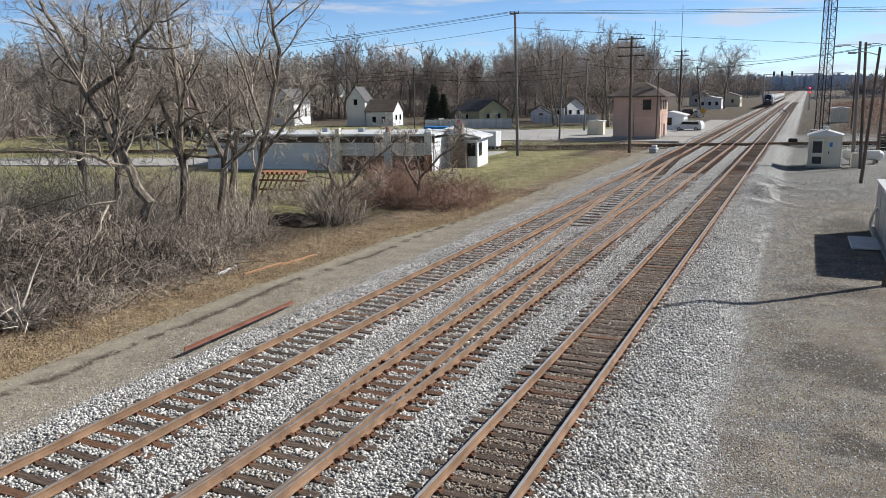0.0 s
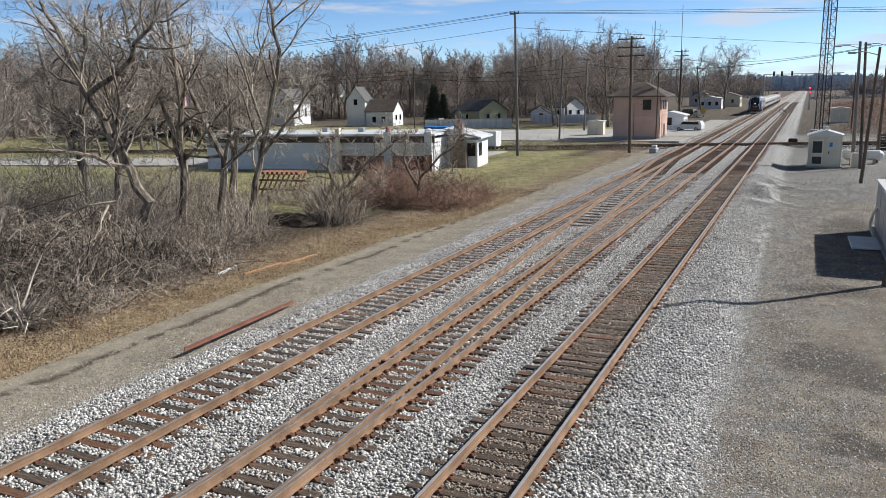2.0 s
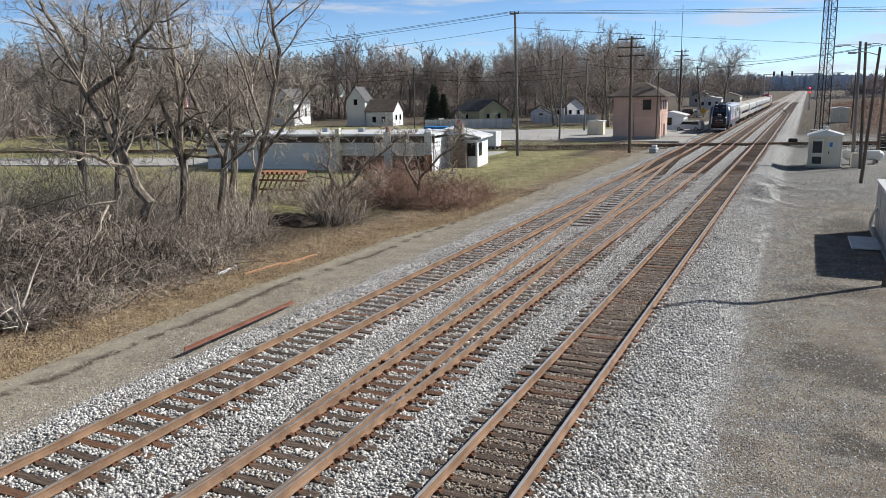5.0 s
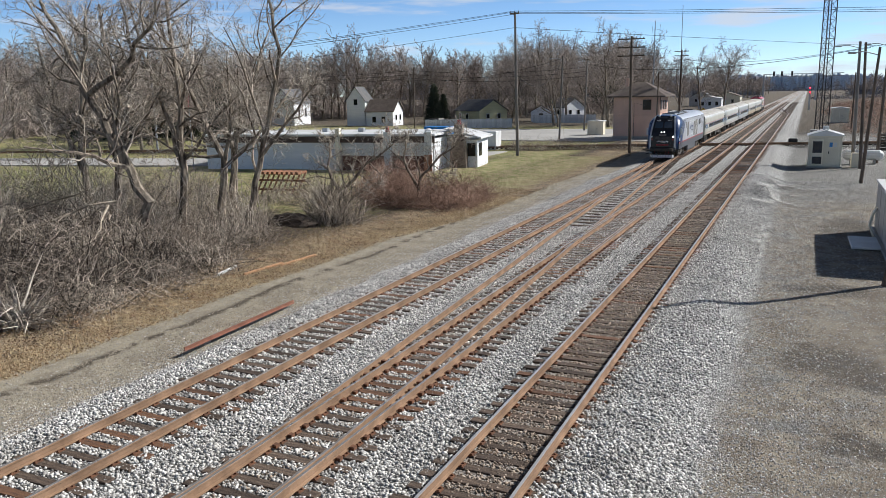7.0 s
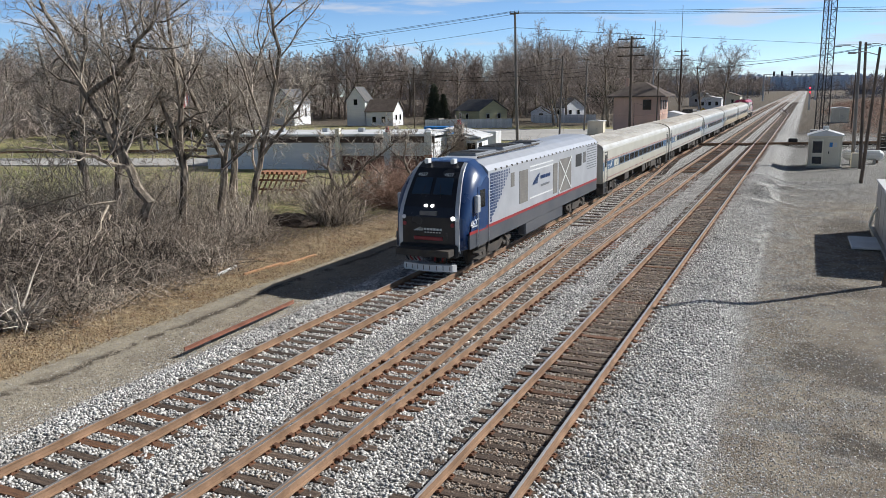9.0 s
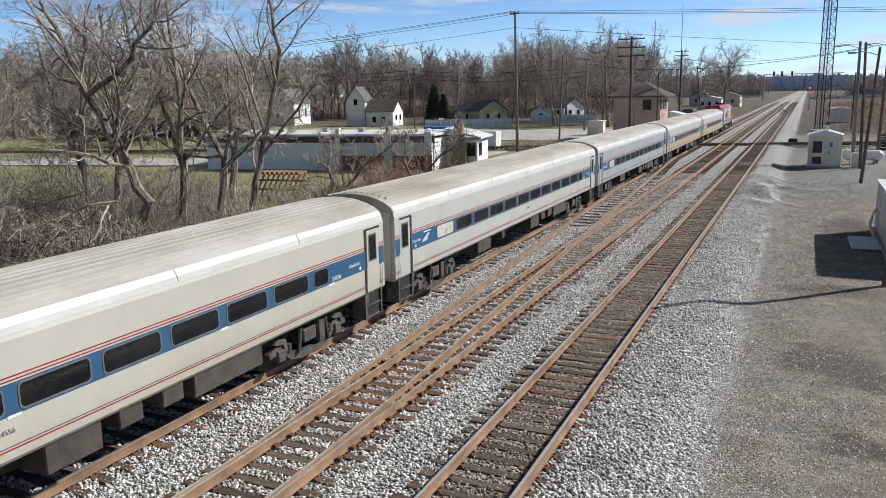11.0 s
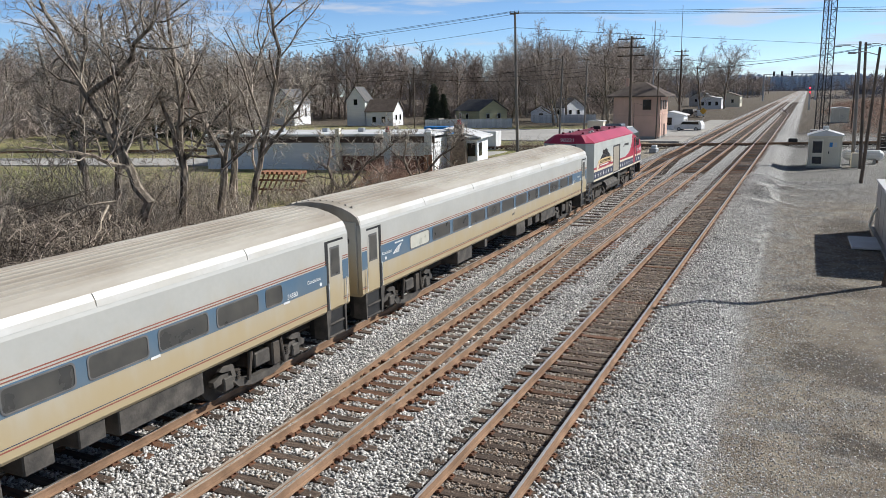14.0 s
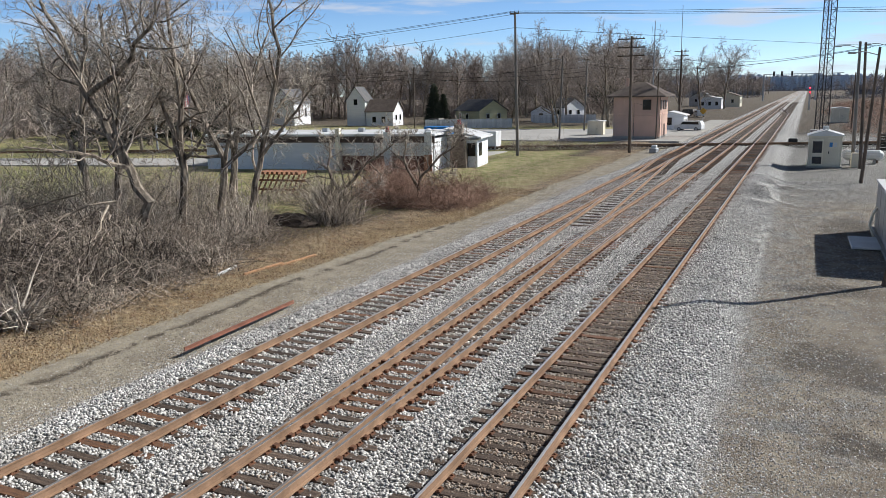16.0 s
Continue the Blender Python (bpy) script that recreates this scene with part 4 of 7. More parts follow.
        for y0, y1, z0, z1, m_, nm in ((5.85, 6.3, 2.85, 3.45, M["louvre"], "louvre"), (6.95, 8.1, 1.98, 3.42, M["louvre"], "louvre"), (12.0, 12.75, 1.8, 3.3, M["louvre"], "louvre"), (13.0, 15.3, 1.75, 3.42, M["louvre"], "louvre"), (16.2, 17.4, 2.75, 3.42, M["black"], "vent_window"), (17.8, 18.3, 2.85, 3.45, M["seal"], "louvre")):
            lv = part(nm, Mesh().box(side - 0.01, side + 0.010, y0, y1, z0, z1), m_, hood, "dark grille")
            k = z0 + 0.08
            while k < z1 - 0.04:
                part("slat", Mesh().box(side + s * 0.005, side + s * 0.022, y0 + 0.03, y1 - 0.03, k, k + 0.03), m_, lv)
                k += 0.14
        xg = Mesh()
        for a, b in ((1.75, 3.42), (3.42, 1.75)):
            xg.along_x([(13.0, a - 0.05), (13.0, a + 0.05), (15.3, b + 0.05), (15.3, b - 0.05)], side + 0.004 * s, side + 0.03 * s)
        part("cross_brace", xg, M["white"], hood, "white cross brace")
        for k in range(26):
            part("roof_bolt", Mesh().box(side - s * 0.02 - 0.03, side - s * 0.02 + 0.03, 4.0 + 0.65 * k, 4.14 + 0.65 * k, 3.74, 3.82), M["under"], hood)
        for z in np.arange(2.4, 3.7, 0.14):
            part("rear_slat", Mesh().box(side - 0.006, side + 0.008, 18.6, 20.8, float(z), float(z) + 0.05), M["locogrey"], hood)
        for z in (3.48, 3.3, 2.05):
            part("white_stripe", Mesh().box(side - 0.005, side + 0.005, 8.4, 12.0, z - 0.03, z + 0.03), M["white"], hood)
        part("side_window", Mesh().box(side - 0.01, side + 0.012, 2.35, 2.9, 2.45, 3.15, 0.01), M["glass"], e, "cab door window")
        part("cab_door", Mesh().box(side - 0.01, side + 0.009, 2.1, 3.0, 1.6, 3.3, 0.008), M["navy"], e)
        part("mirror", Mesh().box(side, side + s * 0.16, 1.75, 2.05, 2.35, 3.0, 0.03), M["locosilver"], e, "silver side mirror housing")
        for y in (2.02, 3.12):
            part("handrail", Mesh().tube([(side + s * 0.06, y, 1.0), (side + s * 0.06, y, 3.05)], 0.018, 5), M["steel"], e)
        for k in range(3):
            part("step", Mesh().box(side - 0.25, side, 2.15, 2.95, 0.45 + 0.25 * k, 0.49 + 0.25 * k), M["truckgrey"], e)
        words("number", "4627", 0.42, M["white"], e, Matrix.Translation((side + s * 0.012, NOSE + 0.85, 1.80)) @ (SIDE if s > 0 else Matrix.Rotation(radians(180), 4, "Z") @ SIDE))
    logo_fan(e, 1.54, 8.75, 2.62, 0.78, M["navy"])
    bars(e, "lettering", 1.54, 9.95, 2.78, [0.2, 0.24, 0.18, 0.22, 0.22, 0.2], 0.16, M["navy"])
    bars(e, "lettering", 1.54, 10.0, 2.42, [0.12] * 9, 0.1, M["locogrey"])
    for y0, y1, h in ((4.2, 6.6, 4.38), (7.4, 10.2, 4.42), (11.4, 13.2, 4.36)):
        fan = part("roof_housing", Mesh().box(-0.62, 0.62, y0, y1, 4.2, h, 0.04), M["locogrey"], e, "dark roof radiator housing")
        for k in range(int((y1 - y0) / 0.8)):
            part("grille", Mesh().box(-0.55, 0.55, y0 + 0.1 + 0.8 * k, y0 + 0.75 + 0.8 * k, h, h + 0.02), M["black"], fan)
    part("roof_pipe", Mesh().tube([(0.95, 3.6, 4.28), (0.95, 11.5, 4.32)], 0.04, 6), M["under"], e)
    part("underframe", Mesh().box(-1.1, 1.1, 0.3, 20.9, 0.85, 1.1), M["under"], e)
    part("diaphragm", Mesh().box(-0.62, 0.62, 21.0, 22.2, 1.1, 3.3, 0.05), M["black"], e)
    for y in (4.6, 17.3):
        loco_truck(e, y, 2, M["under"])
    return e


M["capred"] = mat("cherry_roof_paint", (0.36, 0.028, 0.065), (0.44, 0.045, 0.10), 0.42, 0, 0.7, 0.06, 10)
M["crimson"] = mat("crimson_paint", (0.40, 0.03, 0.06), (0.35, 0.028, 0.055), 0.45, 0, 0.8, 0.05, 10)
M["capred_top"] = mat("sooty_cherry_paint", (0.24, 0.028, 0.05), (0.15, 0.03, 0.045), 0.6, 0, 0.8, 0.1, 8)
M["palegrey"] = mat("pale_grey_paint", (0.50, 0.51, 0.47), (0.44, 0.45, 0.42), 0.45, 0, 0.7, 0.05, 10)
M["cream"] = mat("cream_stripe", (0.68, 0.60, 0.44), (0.62, 0.55, 0.42), 0.5, 0, 1, 0.05, 10)
M["starblue"] = mat("star_band_blue", (0.035, 0.04, 0.075), (0.06, 0.062, 0.085), 0.5, 0, 1, 0.05, 10)
M["shutter"] = mat("roll_shutter", (0.30, 0.26, 0.20), (0.36, 0.32, 0.25), 0.6, 0, 1, 0.05, 10)
M["greycab"] = mat("grey_cab_roof", (0.17, 0.19, 0.21), (0.13, 0.14, 0.16), 0.5, 0, 1, 0.06, 10)
M["tan_band"] = mat("ribbon_tan", (0.55, 0.40, 0.18), (0.65, 0.50, 0.26), 0.5, 0, 2, 0.04, 10)


def star(x, y, z, r):
    g = Mesh()
    pts = [(y + (r if k % 2 == 0 else r * 0.42) * math.sin(k * math.pi / 5), z + (r if k % 2 == 0 else r * 0.42) * math.cos(k * math.pi / 5)) for k in range(10)]
    g.add([(x + 0.004, y, z)] + [(x + 0.003, a, b) for a, b in pts] + [(x, a, b) for a, b in pts],
          [(0, 1 + k, 1 + (k + 1) % 10) for k in range(10)] + [(1 + k, 11 + k, 11 + (k + 1) % 10, 1 + (k + 1) % 10) for k in range(10)])
    return g


def cab_unit():
    """Former locomotive turned control cab: rear platform at y = 0, cab facing north at y = 15.7."""
    e = thing("control_cab_car", "cherry-roofed grey control cab car with a star-spangled sill band", "locomotive")
    X = 1.53
    y0, y1 = 0.74, 12.5
    def plan(z, cut=0.42):
        return [(-X + cut, y0, z), (X - cut, y0, z), (X, y0 + cut, z), (X, y1, z), (-X, y1, z), (-X, y0 + cut, z)]
    part("body", Mesh().loft([plan(1.48), plan(3.75)]), M["palegrey"], e)
    rings = [plan(3.75), plan(3.80)]
    top = [(-0.75, y0 + 0.35, 4.24), (0.75, y0 + 0.35, 4.24), (0.95, y0 + 0.62, 4.24), (0.95, y1, 4.24), (-0.95, y1, 4.24), (-0.95, y0 + 0.62, 4.24)]
    roof = part("roof", Mesh().loft(rings + [top]), M["capred"], e, "cherry red chamfered roof")
    part("roof_deck", Mesh().box(-0.88, 0.88, y0 + 0.7, y1 - 0.1, 4.22, 4.252, 0.01), M["capred_top"], roof, "sooty dull red roof deck")
    for y in (2.0, 3.6, 4.2, 5.6, 9.0, 10.6):
        for x in (-0.6, 0.62):
            part("lifting_lug", Mesh().box(x - 0.07, x + 0.07, y - 0.08, y + 0.08, 4.24, 4.36, 0.02), M["palegrey"] if y in (3.6, 4.2) else M["capred_top"], roof)
    hatch = part("roof_hatch", Mesh().box(-0.7, 0.7, 6.6, 8.4, 4.24, 4.28, 0.01), M["capred_top"], roof)
    horn = part("horn_mount", Mesh().box(-0.1, 0.3, 7.6, 7.9, 4.25, 4.36), M["dark_steel"], roof, "black horn cluster")
    for k in range(4):
        part("horn", Mesh().tube([(0.0 + 0.1 * k, 7.3, 4.42), (0.0 + 0.1 * k, 7.9, 4.42)], [0.09, 0.03], 8), M["dark_steel"], horn)
    # cab
    cabp = [(12.5, 1.48), (15.62, 1.48), (15.7, 1.6), (15.7, 2.62), (15.28, 2.72), (14.72, 3.75), (14.35, 4.2), (12.5, 4.24)]
    cw = Mesh()
    cw.loft([[(x * (1 if z < 3.8 else 0.72), y, z) for y, z in cabp] for x in (-X, X)])
    cab = part("cab", cw, M["palegrey"], e)
    part("cab_roof", Mesh().loft([[(-X - 0.004, y, 3.74), (X + 0.004, y, 3.74), (X * 0.68, y, 4.22 if y < 14 else 4.18), (0, y, 4.28 if y < 14 else 4.24), (-X * 0.68, y, 4.22 if y < 14 else 4.18)] for y in (12.35, 13.4, 14.5)]), M["greycab"], cab, "grey cab roof")
    part("roof_box", Mesh().box(-0.6, 0.6, 12.9, 14.2, 4.22, 4.38, 0.03), M["greycab"], cab, "air conditioner box on the cab roof")
    # flat black patch stands for the dark hole in the box top
    part("roof_box_lid", Mesh().box(-0.4, 0.4, 13.15, 13.95, 4.38, 4.395), M["black"], cab)
    for s in (-1, 1):
        side = s * X
        out = s * 0.004
        # curved red field of the cab
        field = [(12.42, 2.3), (12.42, 3.74), (15.0, 3.2), (15.69, 2.6), (15.69, 2.3)]
        part("red_field", Mesh().along_x(field, side - 0.006, side + 0.006), M["crimson"], cab, "red painted cab side")
        sweep = [(12.42, 3.72), (12.42, 2.28), (9.9, 2.28), (11.1, 2.46), (11.75, 2.75), (12.1, 3.15), (12.25, 3.72)]
        part("red_sweep", Mesh().along_x(sweep, side - 0.005, side + 0.005), M["crimson"], e)
        for za, zb, m_, nm in ((2.17, 2.30, M["crimson"], "red_stripe"), (2.04, 2.17, M["cream"], "cream_stripe"), (1.60, 2.04, M["starblue"], "star_band"), (1.48, 1.60, M["cream"], "sill_stripe")):
            for ya, yb in ((y0 + 0.44, 6.2), (8.27, 15.6)):
                part(nm, Mesh().box(side - 0.0045, side + 0.0045, ya, yb, za, zb), m_, e)
        part("side_rib", Mesh().box(side - 0.015, side + 0.015, 1.3, 12.3, 3.36, 3.40), M["palegrey"], e)
        for k in range(20):
            y = 1.5 + 0.70 * k
            if not 5.95 < y < 8.5:
                part("star", star(side + (0.005 if s > 0 else -0.009), y, 1.82, 0.15), M["white"], e)
        # baggage door with a roll shutter
        part("door_frame", Mesh().box(side - 0.012, side + 0.008, 6.2, 8.27, 1.55, 3.3), M["black"], e)
        door = part("baggage_door", Mesh().box(side - 0.01, side + 0.012, 6.25, 7.9, 1.6, 3.2), M["shutter"], e, "tan roll-up baggage door")
        for k in range(22):
            z = 1.62 + 0.072 * k
            part("slat", Mesh().along_x([(6.26, z), (7.89, z), (7.89, z + 0.05), (6.26, z + 0.05)], side, side + s * 0.024), M["shutter"], door)
        for ya, yb, za, zb in ((12.85, 13.35, 2.72, 3.45), (13.5, 14.25, 2.78, 3.48), (14.3, 14.7, 2.78, 3.3)):
            part("cab_window", Mesh().box(side - 0.012, side + 0.014, ya, yb, za, zb, 0.02), M["glass"], cab, "dark cab side window")
        part("cab_door", Mesh().box(side - 0.01, side + 0.01, 12.75, 13.45, 1.62, 3.5, 0.01), M["crimson"], cab)
        for y in (12.68, 13.52):
            part("handrail", Mesh().tube([(side + s * 0.09, y, 1.25), (side + s * 0.09, y, 3.1)], 0.02, 5), M["steel"], e)
        for y in (0.15, 12.8):
            for x_ in (0.0,):
                steps = part("steps", Mesh().box(side - 0.24, side - 0.2, y, y + 0.7, 0.45, 1.35), M["under"], e, "pale-edged boarding steps")
                for k in range(3):
                    part("tread", Mesh().box(side - 0.25, side + 0.02, y, y + 0.62, 0.48 + 0.3 * k, 0.51 + 0.3 * k, 0.006), M["truckgrey"], steps)
                for q in (0.0, 0.62):
                    part("rail_post", Mesh().tube([(side, y + q, 0.4), (side, y + q, 1.45)], 0.022, 5), M["steel"], steps)
        part("fuel_tank", Mesh().tube([(s * 1.08, 5.0, 0.78), (s * 1.08, 8.9, 0.78)], 0.36, 10), M["truckgrey"], e, "dusty brown cylindrical air and fuel tank")
        part("tank_bracket", Mesh().box(s * 1.0 - 0.1, s * 1.42, 8.3, 8.9, 0.45, 1.5, 0.03), M["truckgrey"], e)
    # windshields, rear wall
    for s in (-1, 1):
        part("windshield", Mesh().loft([[(s * 0.1, 15.25 + o, 2.84), (s * 1.25, 15.25 + o, 2.84), (s * 1.1, 14.84 + o, 3.6), (s * 0.1, 14.84 + o, 3.6)] for o in (-0.02, 0.03)]), M["glass"], cab)
        part("buffer_beam", Mesh().box(s * 0.3, s * 1.5, 15.6, 15.78, 0.7, 1.5, 0.03), M["under"], e)
    part("rear_band", Mesh().loft([[(-X + 0.42, y0 - o, z), (X - 0.42, y0 - o, z), (X - 0.42, y0 + 0.02, z), (-X + 0.42, y0 + 0.02, z)] for o, z in ((0.012, 2.17), (0.012, 2.30))]), M["redl"], e)
    part("rear_panel", Mesh().box(-0.55, 0.55, y0 - 0.03, y0 + 0.01, 1.6, 3.7, 0.01), M["locogrey"], e)
    part("rear_headlamp", Mesh().box(-0.22, 0.22, y0 - 0.07, y0, 3.42, 3.66, 0.03), M["dark_steel"], e, "twin unlit rear headlamps")
    for x in (-0.1, 0.1):
        part("lens", Mesh().tube([(x, y0 - 0.085, 3.54), (x, y0 - 0.05, 3.54)], 0.085, 10), M["glass_old"], e)
    words("number", "90221", 0.36, M["white"], e, Matrix.Translation((0.0, y0 + 0.01, 3.86)) @ Matrix.Rotation(radians(52), 4, "X"), "white car number")
    words("number", "90221", 0.34, M["white"], cab, on_side(X + 0.016, 14.2, 2.36), "white car number")
    part("flag_decal", Mesh().box(X, X + 0.014, 15.0, 15.4, 2.40, 2.62), M["white"], cab)
    logo_fan(e, X + 0.006, 9.25, 3.02, 0.34, M["dark_steel"])
    bars(e, "lettering", X + 0.006, 9.8, 3.06, [0.15] * 6, 0.15, M["dark_steel"])
    # painted tribute emblem
    art = part("tribute_emblem", Mesh().along_x([(2.55, 2.62), (5.5, 2.62), (5.25, 2.86), (4.6, 3.04), (3.9, 3.08), (3.2, 2.98)], X, X + 0.006), M["blackgloss"], e, "dark painted mound shape with a banner")
    part("dark_silhouette", Mesh().along_x([(3.3, 3.0), (4.7, 3.0), (4.75, 3.22), (4.5, 3.18), (4.3, 3.3), (4.1, 3.2), (3.9, 3.28), (3.7, 3.18), (3.55, 3.26), (3.3, 3.16)], X, X + 0.005), M["blackgloss"], art)
    part("banner", Mesh().along_x([(2.2, 2.42), (5.75, 2.42), (5.75, 2.66), (4.0, 2.76), (2.2, 2.66)], X, X + 0.009), M["tan_band"], art, "tan ribbon banner")
    part("ribbon_tail", Mesh().along_x([(1.75, 2.1), (2.4, 2.25), (2.4, 2.5), (1.95, 2.5)], X, X + 0.012), M["cream"], art)
    part("ribbon_tail", Mesh().along_x([(5.65, 2.4), (6.15, 2.3), (6.05, 2.6), (5.65, 2.66)], X, X + 0.012), M["cream"], art)
    part("red_banner", Mesh().along_x([(2.4, 2.26), (5.6, 2.26), (5.6, 2.41), (2.4, 2.41)], X, X + 0.0095), M["redl"], art)
    words("lettering", "SALUTES OUR VETERANS", 0.25, M["blackgloss"], art, on_side(X + 0.012, 3.98, 2.47), "dark block lettering")
    bars(art, "lettering", X + 0.011, 2.6, 2.3, [0.12, 0.3, 0.2, 0.36, 0.24, 0.3, 0.2, 0.34], 0.07, M["white"])
    # rear platform and railing
    part("platform", Mesh().box(-1.45, 1.45, 0.0, 0.95, 1.22, 1.48, 0.02), M["under"], e)
    part("platform_edge", Mesh().box(-1.46, 1.46, -0.02, 0.02, 1.4, 1.49), M["palegrey"], e)
    part("rear_skirt", Mesh().box(-1.1, 1.1, 0.5, 0.72, 1.5, 2.05, 0.02), M["black"], e)
    for x in (-1.4, -0.7, 0.7, 1.4):
        part("rail_post", Mesh().tube([(x, 0.05, 1.45), (x, 0.05, 2.2)], 0.022, 6), M["white"], e)
    for x0_, x1_ in ((-1.4, -0.7), (0.7, 1.4)):
        part("platform_rail", Mesh().tube([(x0_, 0.05, 2.2), (x1_, 0.05, 2.2)], 0.022, 6), M["white"], e)
    part("underframe", Mesh().box(-1.15, 1.15, 0.3, 15.6, 0.95, 1.48), M["under"], e)
    part("coupler", Mesh().box(-0.15, 0.15, -0.35, 0.4, 0.72, 1.0, 0.03), M["under"], e)
    for y in (3.3, 12.0):
        loco_truck(e, y, 2, M["under"], 1.37)
    return e


LOCO, CABCAR = locomotive(), cab_unit()


# ---- buildings and fixtures ----
M["brick"] = mat("salmon_brick", (0.68, 0.46, 0.355), (0.58, 0.39, 0.30), 0.85, 0, 0.5, 0.12, 14)
M["shingle"] = mat("brown_shingle", (0.10, 0.075, 0.06), (0.14, 0.11, 0.09), 0.9, 0, 1, 0.25, 8)
M["shingle_grey"] = mat("grey_shingle", (0.09, 0.09, 0.095), (0.14, 0.135, 0.13), 0.9, 0, 1, 0.25, 8)
M["siding"] = mat("white_siding", (0.82, 0.82, 0.82), (0.72, 0.725, 0.73), 0.6, 0, 0.6, 0.12, 5, (0.2, 0.2, 6))
M["yellow"] = mat("pale_yellow_siding", (0.55, 0.52, 0.30), (0.48, 0.45, 0.27), 0.6, 0, 0.6, 0.1, 5, (0.2, 0.2, 6))
M["roofwhite"] = mat("white_roof_membrane", (0.74, 0.74, 0.73), (0.54, 0.53, 0.51), 0.6, 0, 0.35, 0.08, 5)
M["cabpaint"] = mat("beige_enamel", (0.74, 0.68, 0.53), (0.68, 0.62, 0.48), 0.5, 0, 0.8, 0.06, 8)
M["concrete"] = mat("pale_concrete", (0.40, 0.38, 0.34), (0.33, 0.31, 0.28), 0.9, 0, 0.5, 0.12, 10)
M["asphalt"] = mat("faded_asphalt", (0.36, 0.345, 0.32), (0.44, 0.42, 0.385), 0.9, 0, 0.15, 0.15, 6)
M["fieldstone"] = mat("fieldstone", (0.20, 0.15, 0.12), (0.30, 0.24, 0.19), 0.9, 0, 6, 0.4, 25, depth=0.05, island=0.3)
M["fence"] = mat("grey_board_fence", (0.68, 0.68, 0.67), (0.54, 0.535, 0.525), 0.85, 0, 1, 0.2, 12, vary=0.12)
M["blue"] = mat("bright_blue_tarp", (0.03, 0.20, 0.55), (0.04, 0.23, 0.58), 0.5, 0, 1, 0.05, 8)
M["trimbrown"] = mat("dark_brown_fascia", (0.07, 0.045, 0.035), (0.10, 0.065, 0.05), 0.7, 0, 1, 0.1, 10)
M["sign"] = mat("amber_sign", (0.60, 0.32, 0.03), None, 0.5, 0, 1, 0.05, 10)
M["signblue"] = mat("blue_notice", (0.06, 0.22, 0.50), None, 0.5, 0, 1, 0.05, 10)
M["timber"] = mat("red_brown_timber", (0.36, 0.16, 0.08), (0.24, 0.12, 0.07), 0.85, 0, 2, 0.2, 14, (1, 1, 4), island=0.3)
M["plank"] = mat("rusty_plank", (0.52, 0.30, 0.16), (0.36, 0.19, 0.10), 0.85, 0, 2, 0.2, 14, (1, 5, 5))
M["redbase"] = mat("red_brown_base", (0.13, 0.055, 0.04), (0.08, 0.04, 0.032), 0.85, 0, 2, 0.2, 12)
M["soil"] = mat("dark_soil", (0.045, 0.034, 0.026), (0.08, 0.06, 0.045), 0.95, 0, 2, 0.4, 12, depth=0.04)
M["redrail"] = mat("loose_rail_rust", (0.28, 0.125, 0.08), (0.19, 0.08, 0.05), 0.8, 0, 2, 0.15, 20)


def gable_house(label, x, y, w, d, h, rise, wall, roofm, turn=0, windows=((0.3, 0.45), (0.7, 0.45)), name="house", ridge="y"):
    """A gabled house: its front gable faces -y when the ridge runs along y."""
    e = thing(name, label, "house", pose(x, y, -0.5, 0, 0, turn), group="houses beyond the lot")
    o = 0.35
    if ridge == "y":
        part("wall", Mesh().along_y([(-w / 2, 0), (w / 2, 0), (w / 2, h), (0, h + rise), (-w / 2, h)], 0, d), wall, e)
        k = rise / (w / 2)
        for s in (-1, 1):
            part("roof", Mesh().along_y([(0, h + rise + 0.18), (s * (w / 2 + o), h - k * o + 0.18), (s * (w / 2 + o), h - k * o + 0.02), (0, h + rise + 0.02)], -o, d + o), roofm, e)
    else:
        part("wall", Mesh().along_x([(0, 0), (d, 0), (d, h), (d / 2, h + rise), (0, h)], -w / 2, w / 2), wall, e)
        k = rise / (d / 2)
        for s in (-1, 1):
            part("roof", Mesh().along_x([(d / 2, h + rise + 0.18), (d / 2 + s * (d / 2 + o), h - k * o + 0.18), (d / 2 + s * (d / 2 + o), h - k * o + 0.02), (d / 2, h + rise + 0.02)], -w / 2 - o, w / 2 + o), roofm, e)
    for u, v in windows:
        cx, cz = (u - 0.5) * w, v * (h + rise)
        win = part("window", Mesh().box(cx - 0.55, cx + 0.55, -0.06, 0.02, cz - 0.75, cz + 0.75), M["white"], e)
        part("pane", Mesh().box(cx - 0.45, cx + 0.45, -0.075, -0.055, cz - 0.65, cz + 0.65), M["glass"], win)
    for v in (0.3, 0.7):
        cy = d * v
        win = part("window", Mesh().box(w / 2 - 0.02, w / 2 + 0.06, cy - 0.5, cy + 0.5, h * 0.35, h * 0.75), M["white"], e)
        part("pane", Mesh().box(w / 2 + 0.055, w / 2 + 0.075, cy - 0.42, cy + 0.42, h * 0.37, h * 0.73), M["glass"], win)
    return e


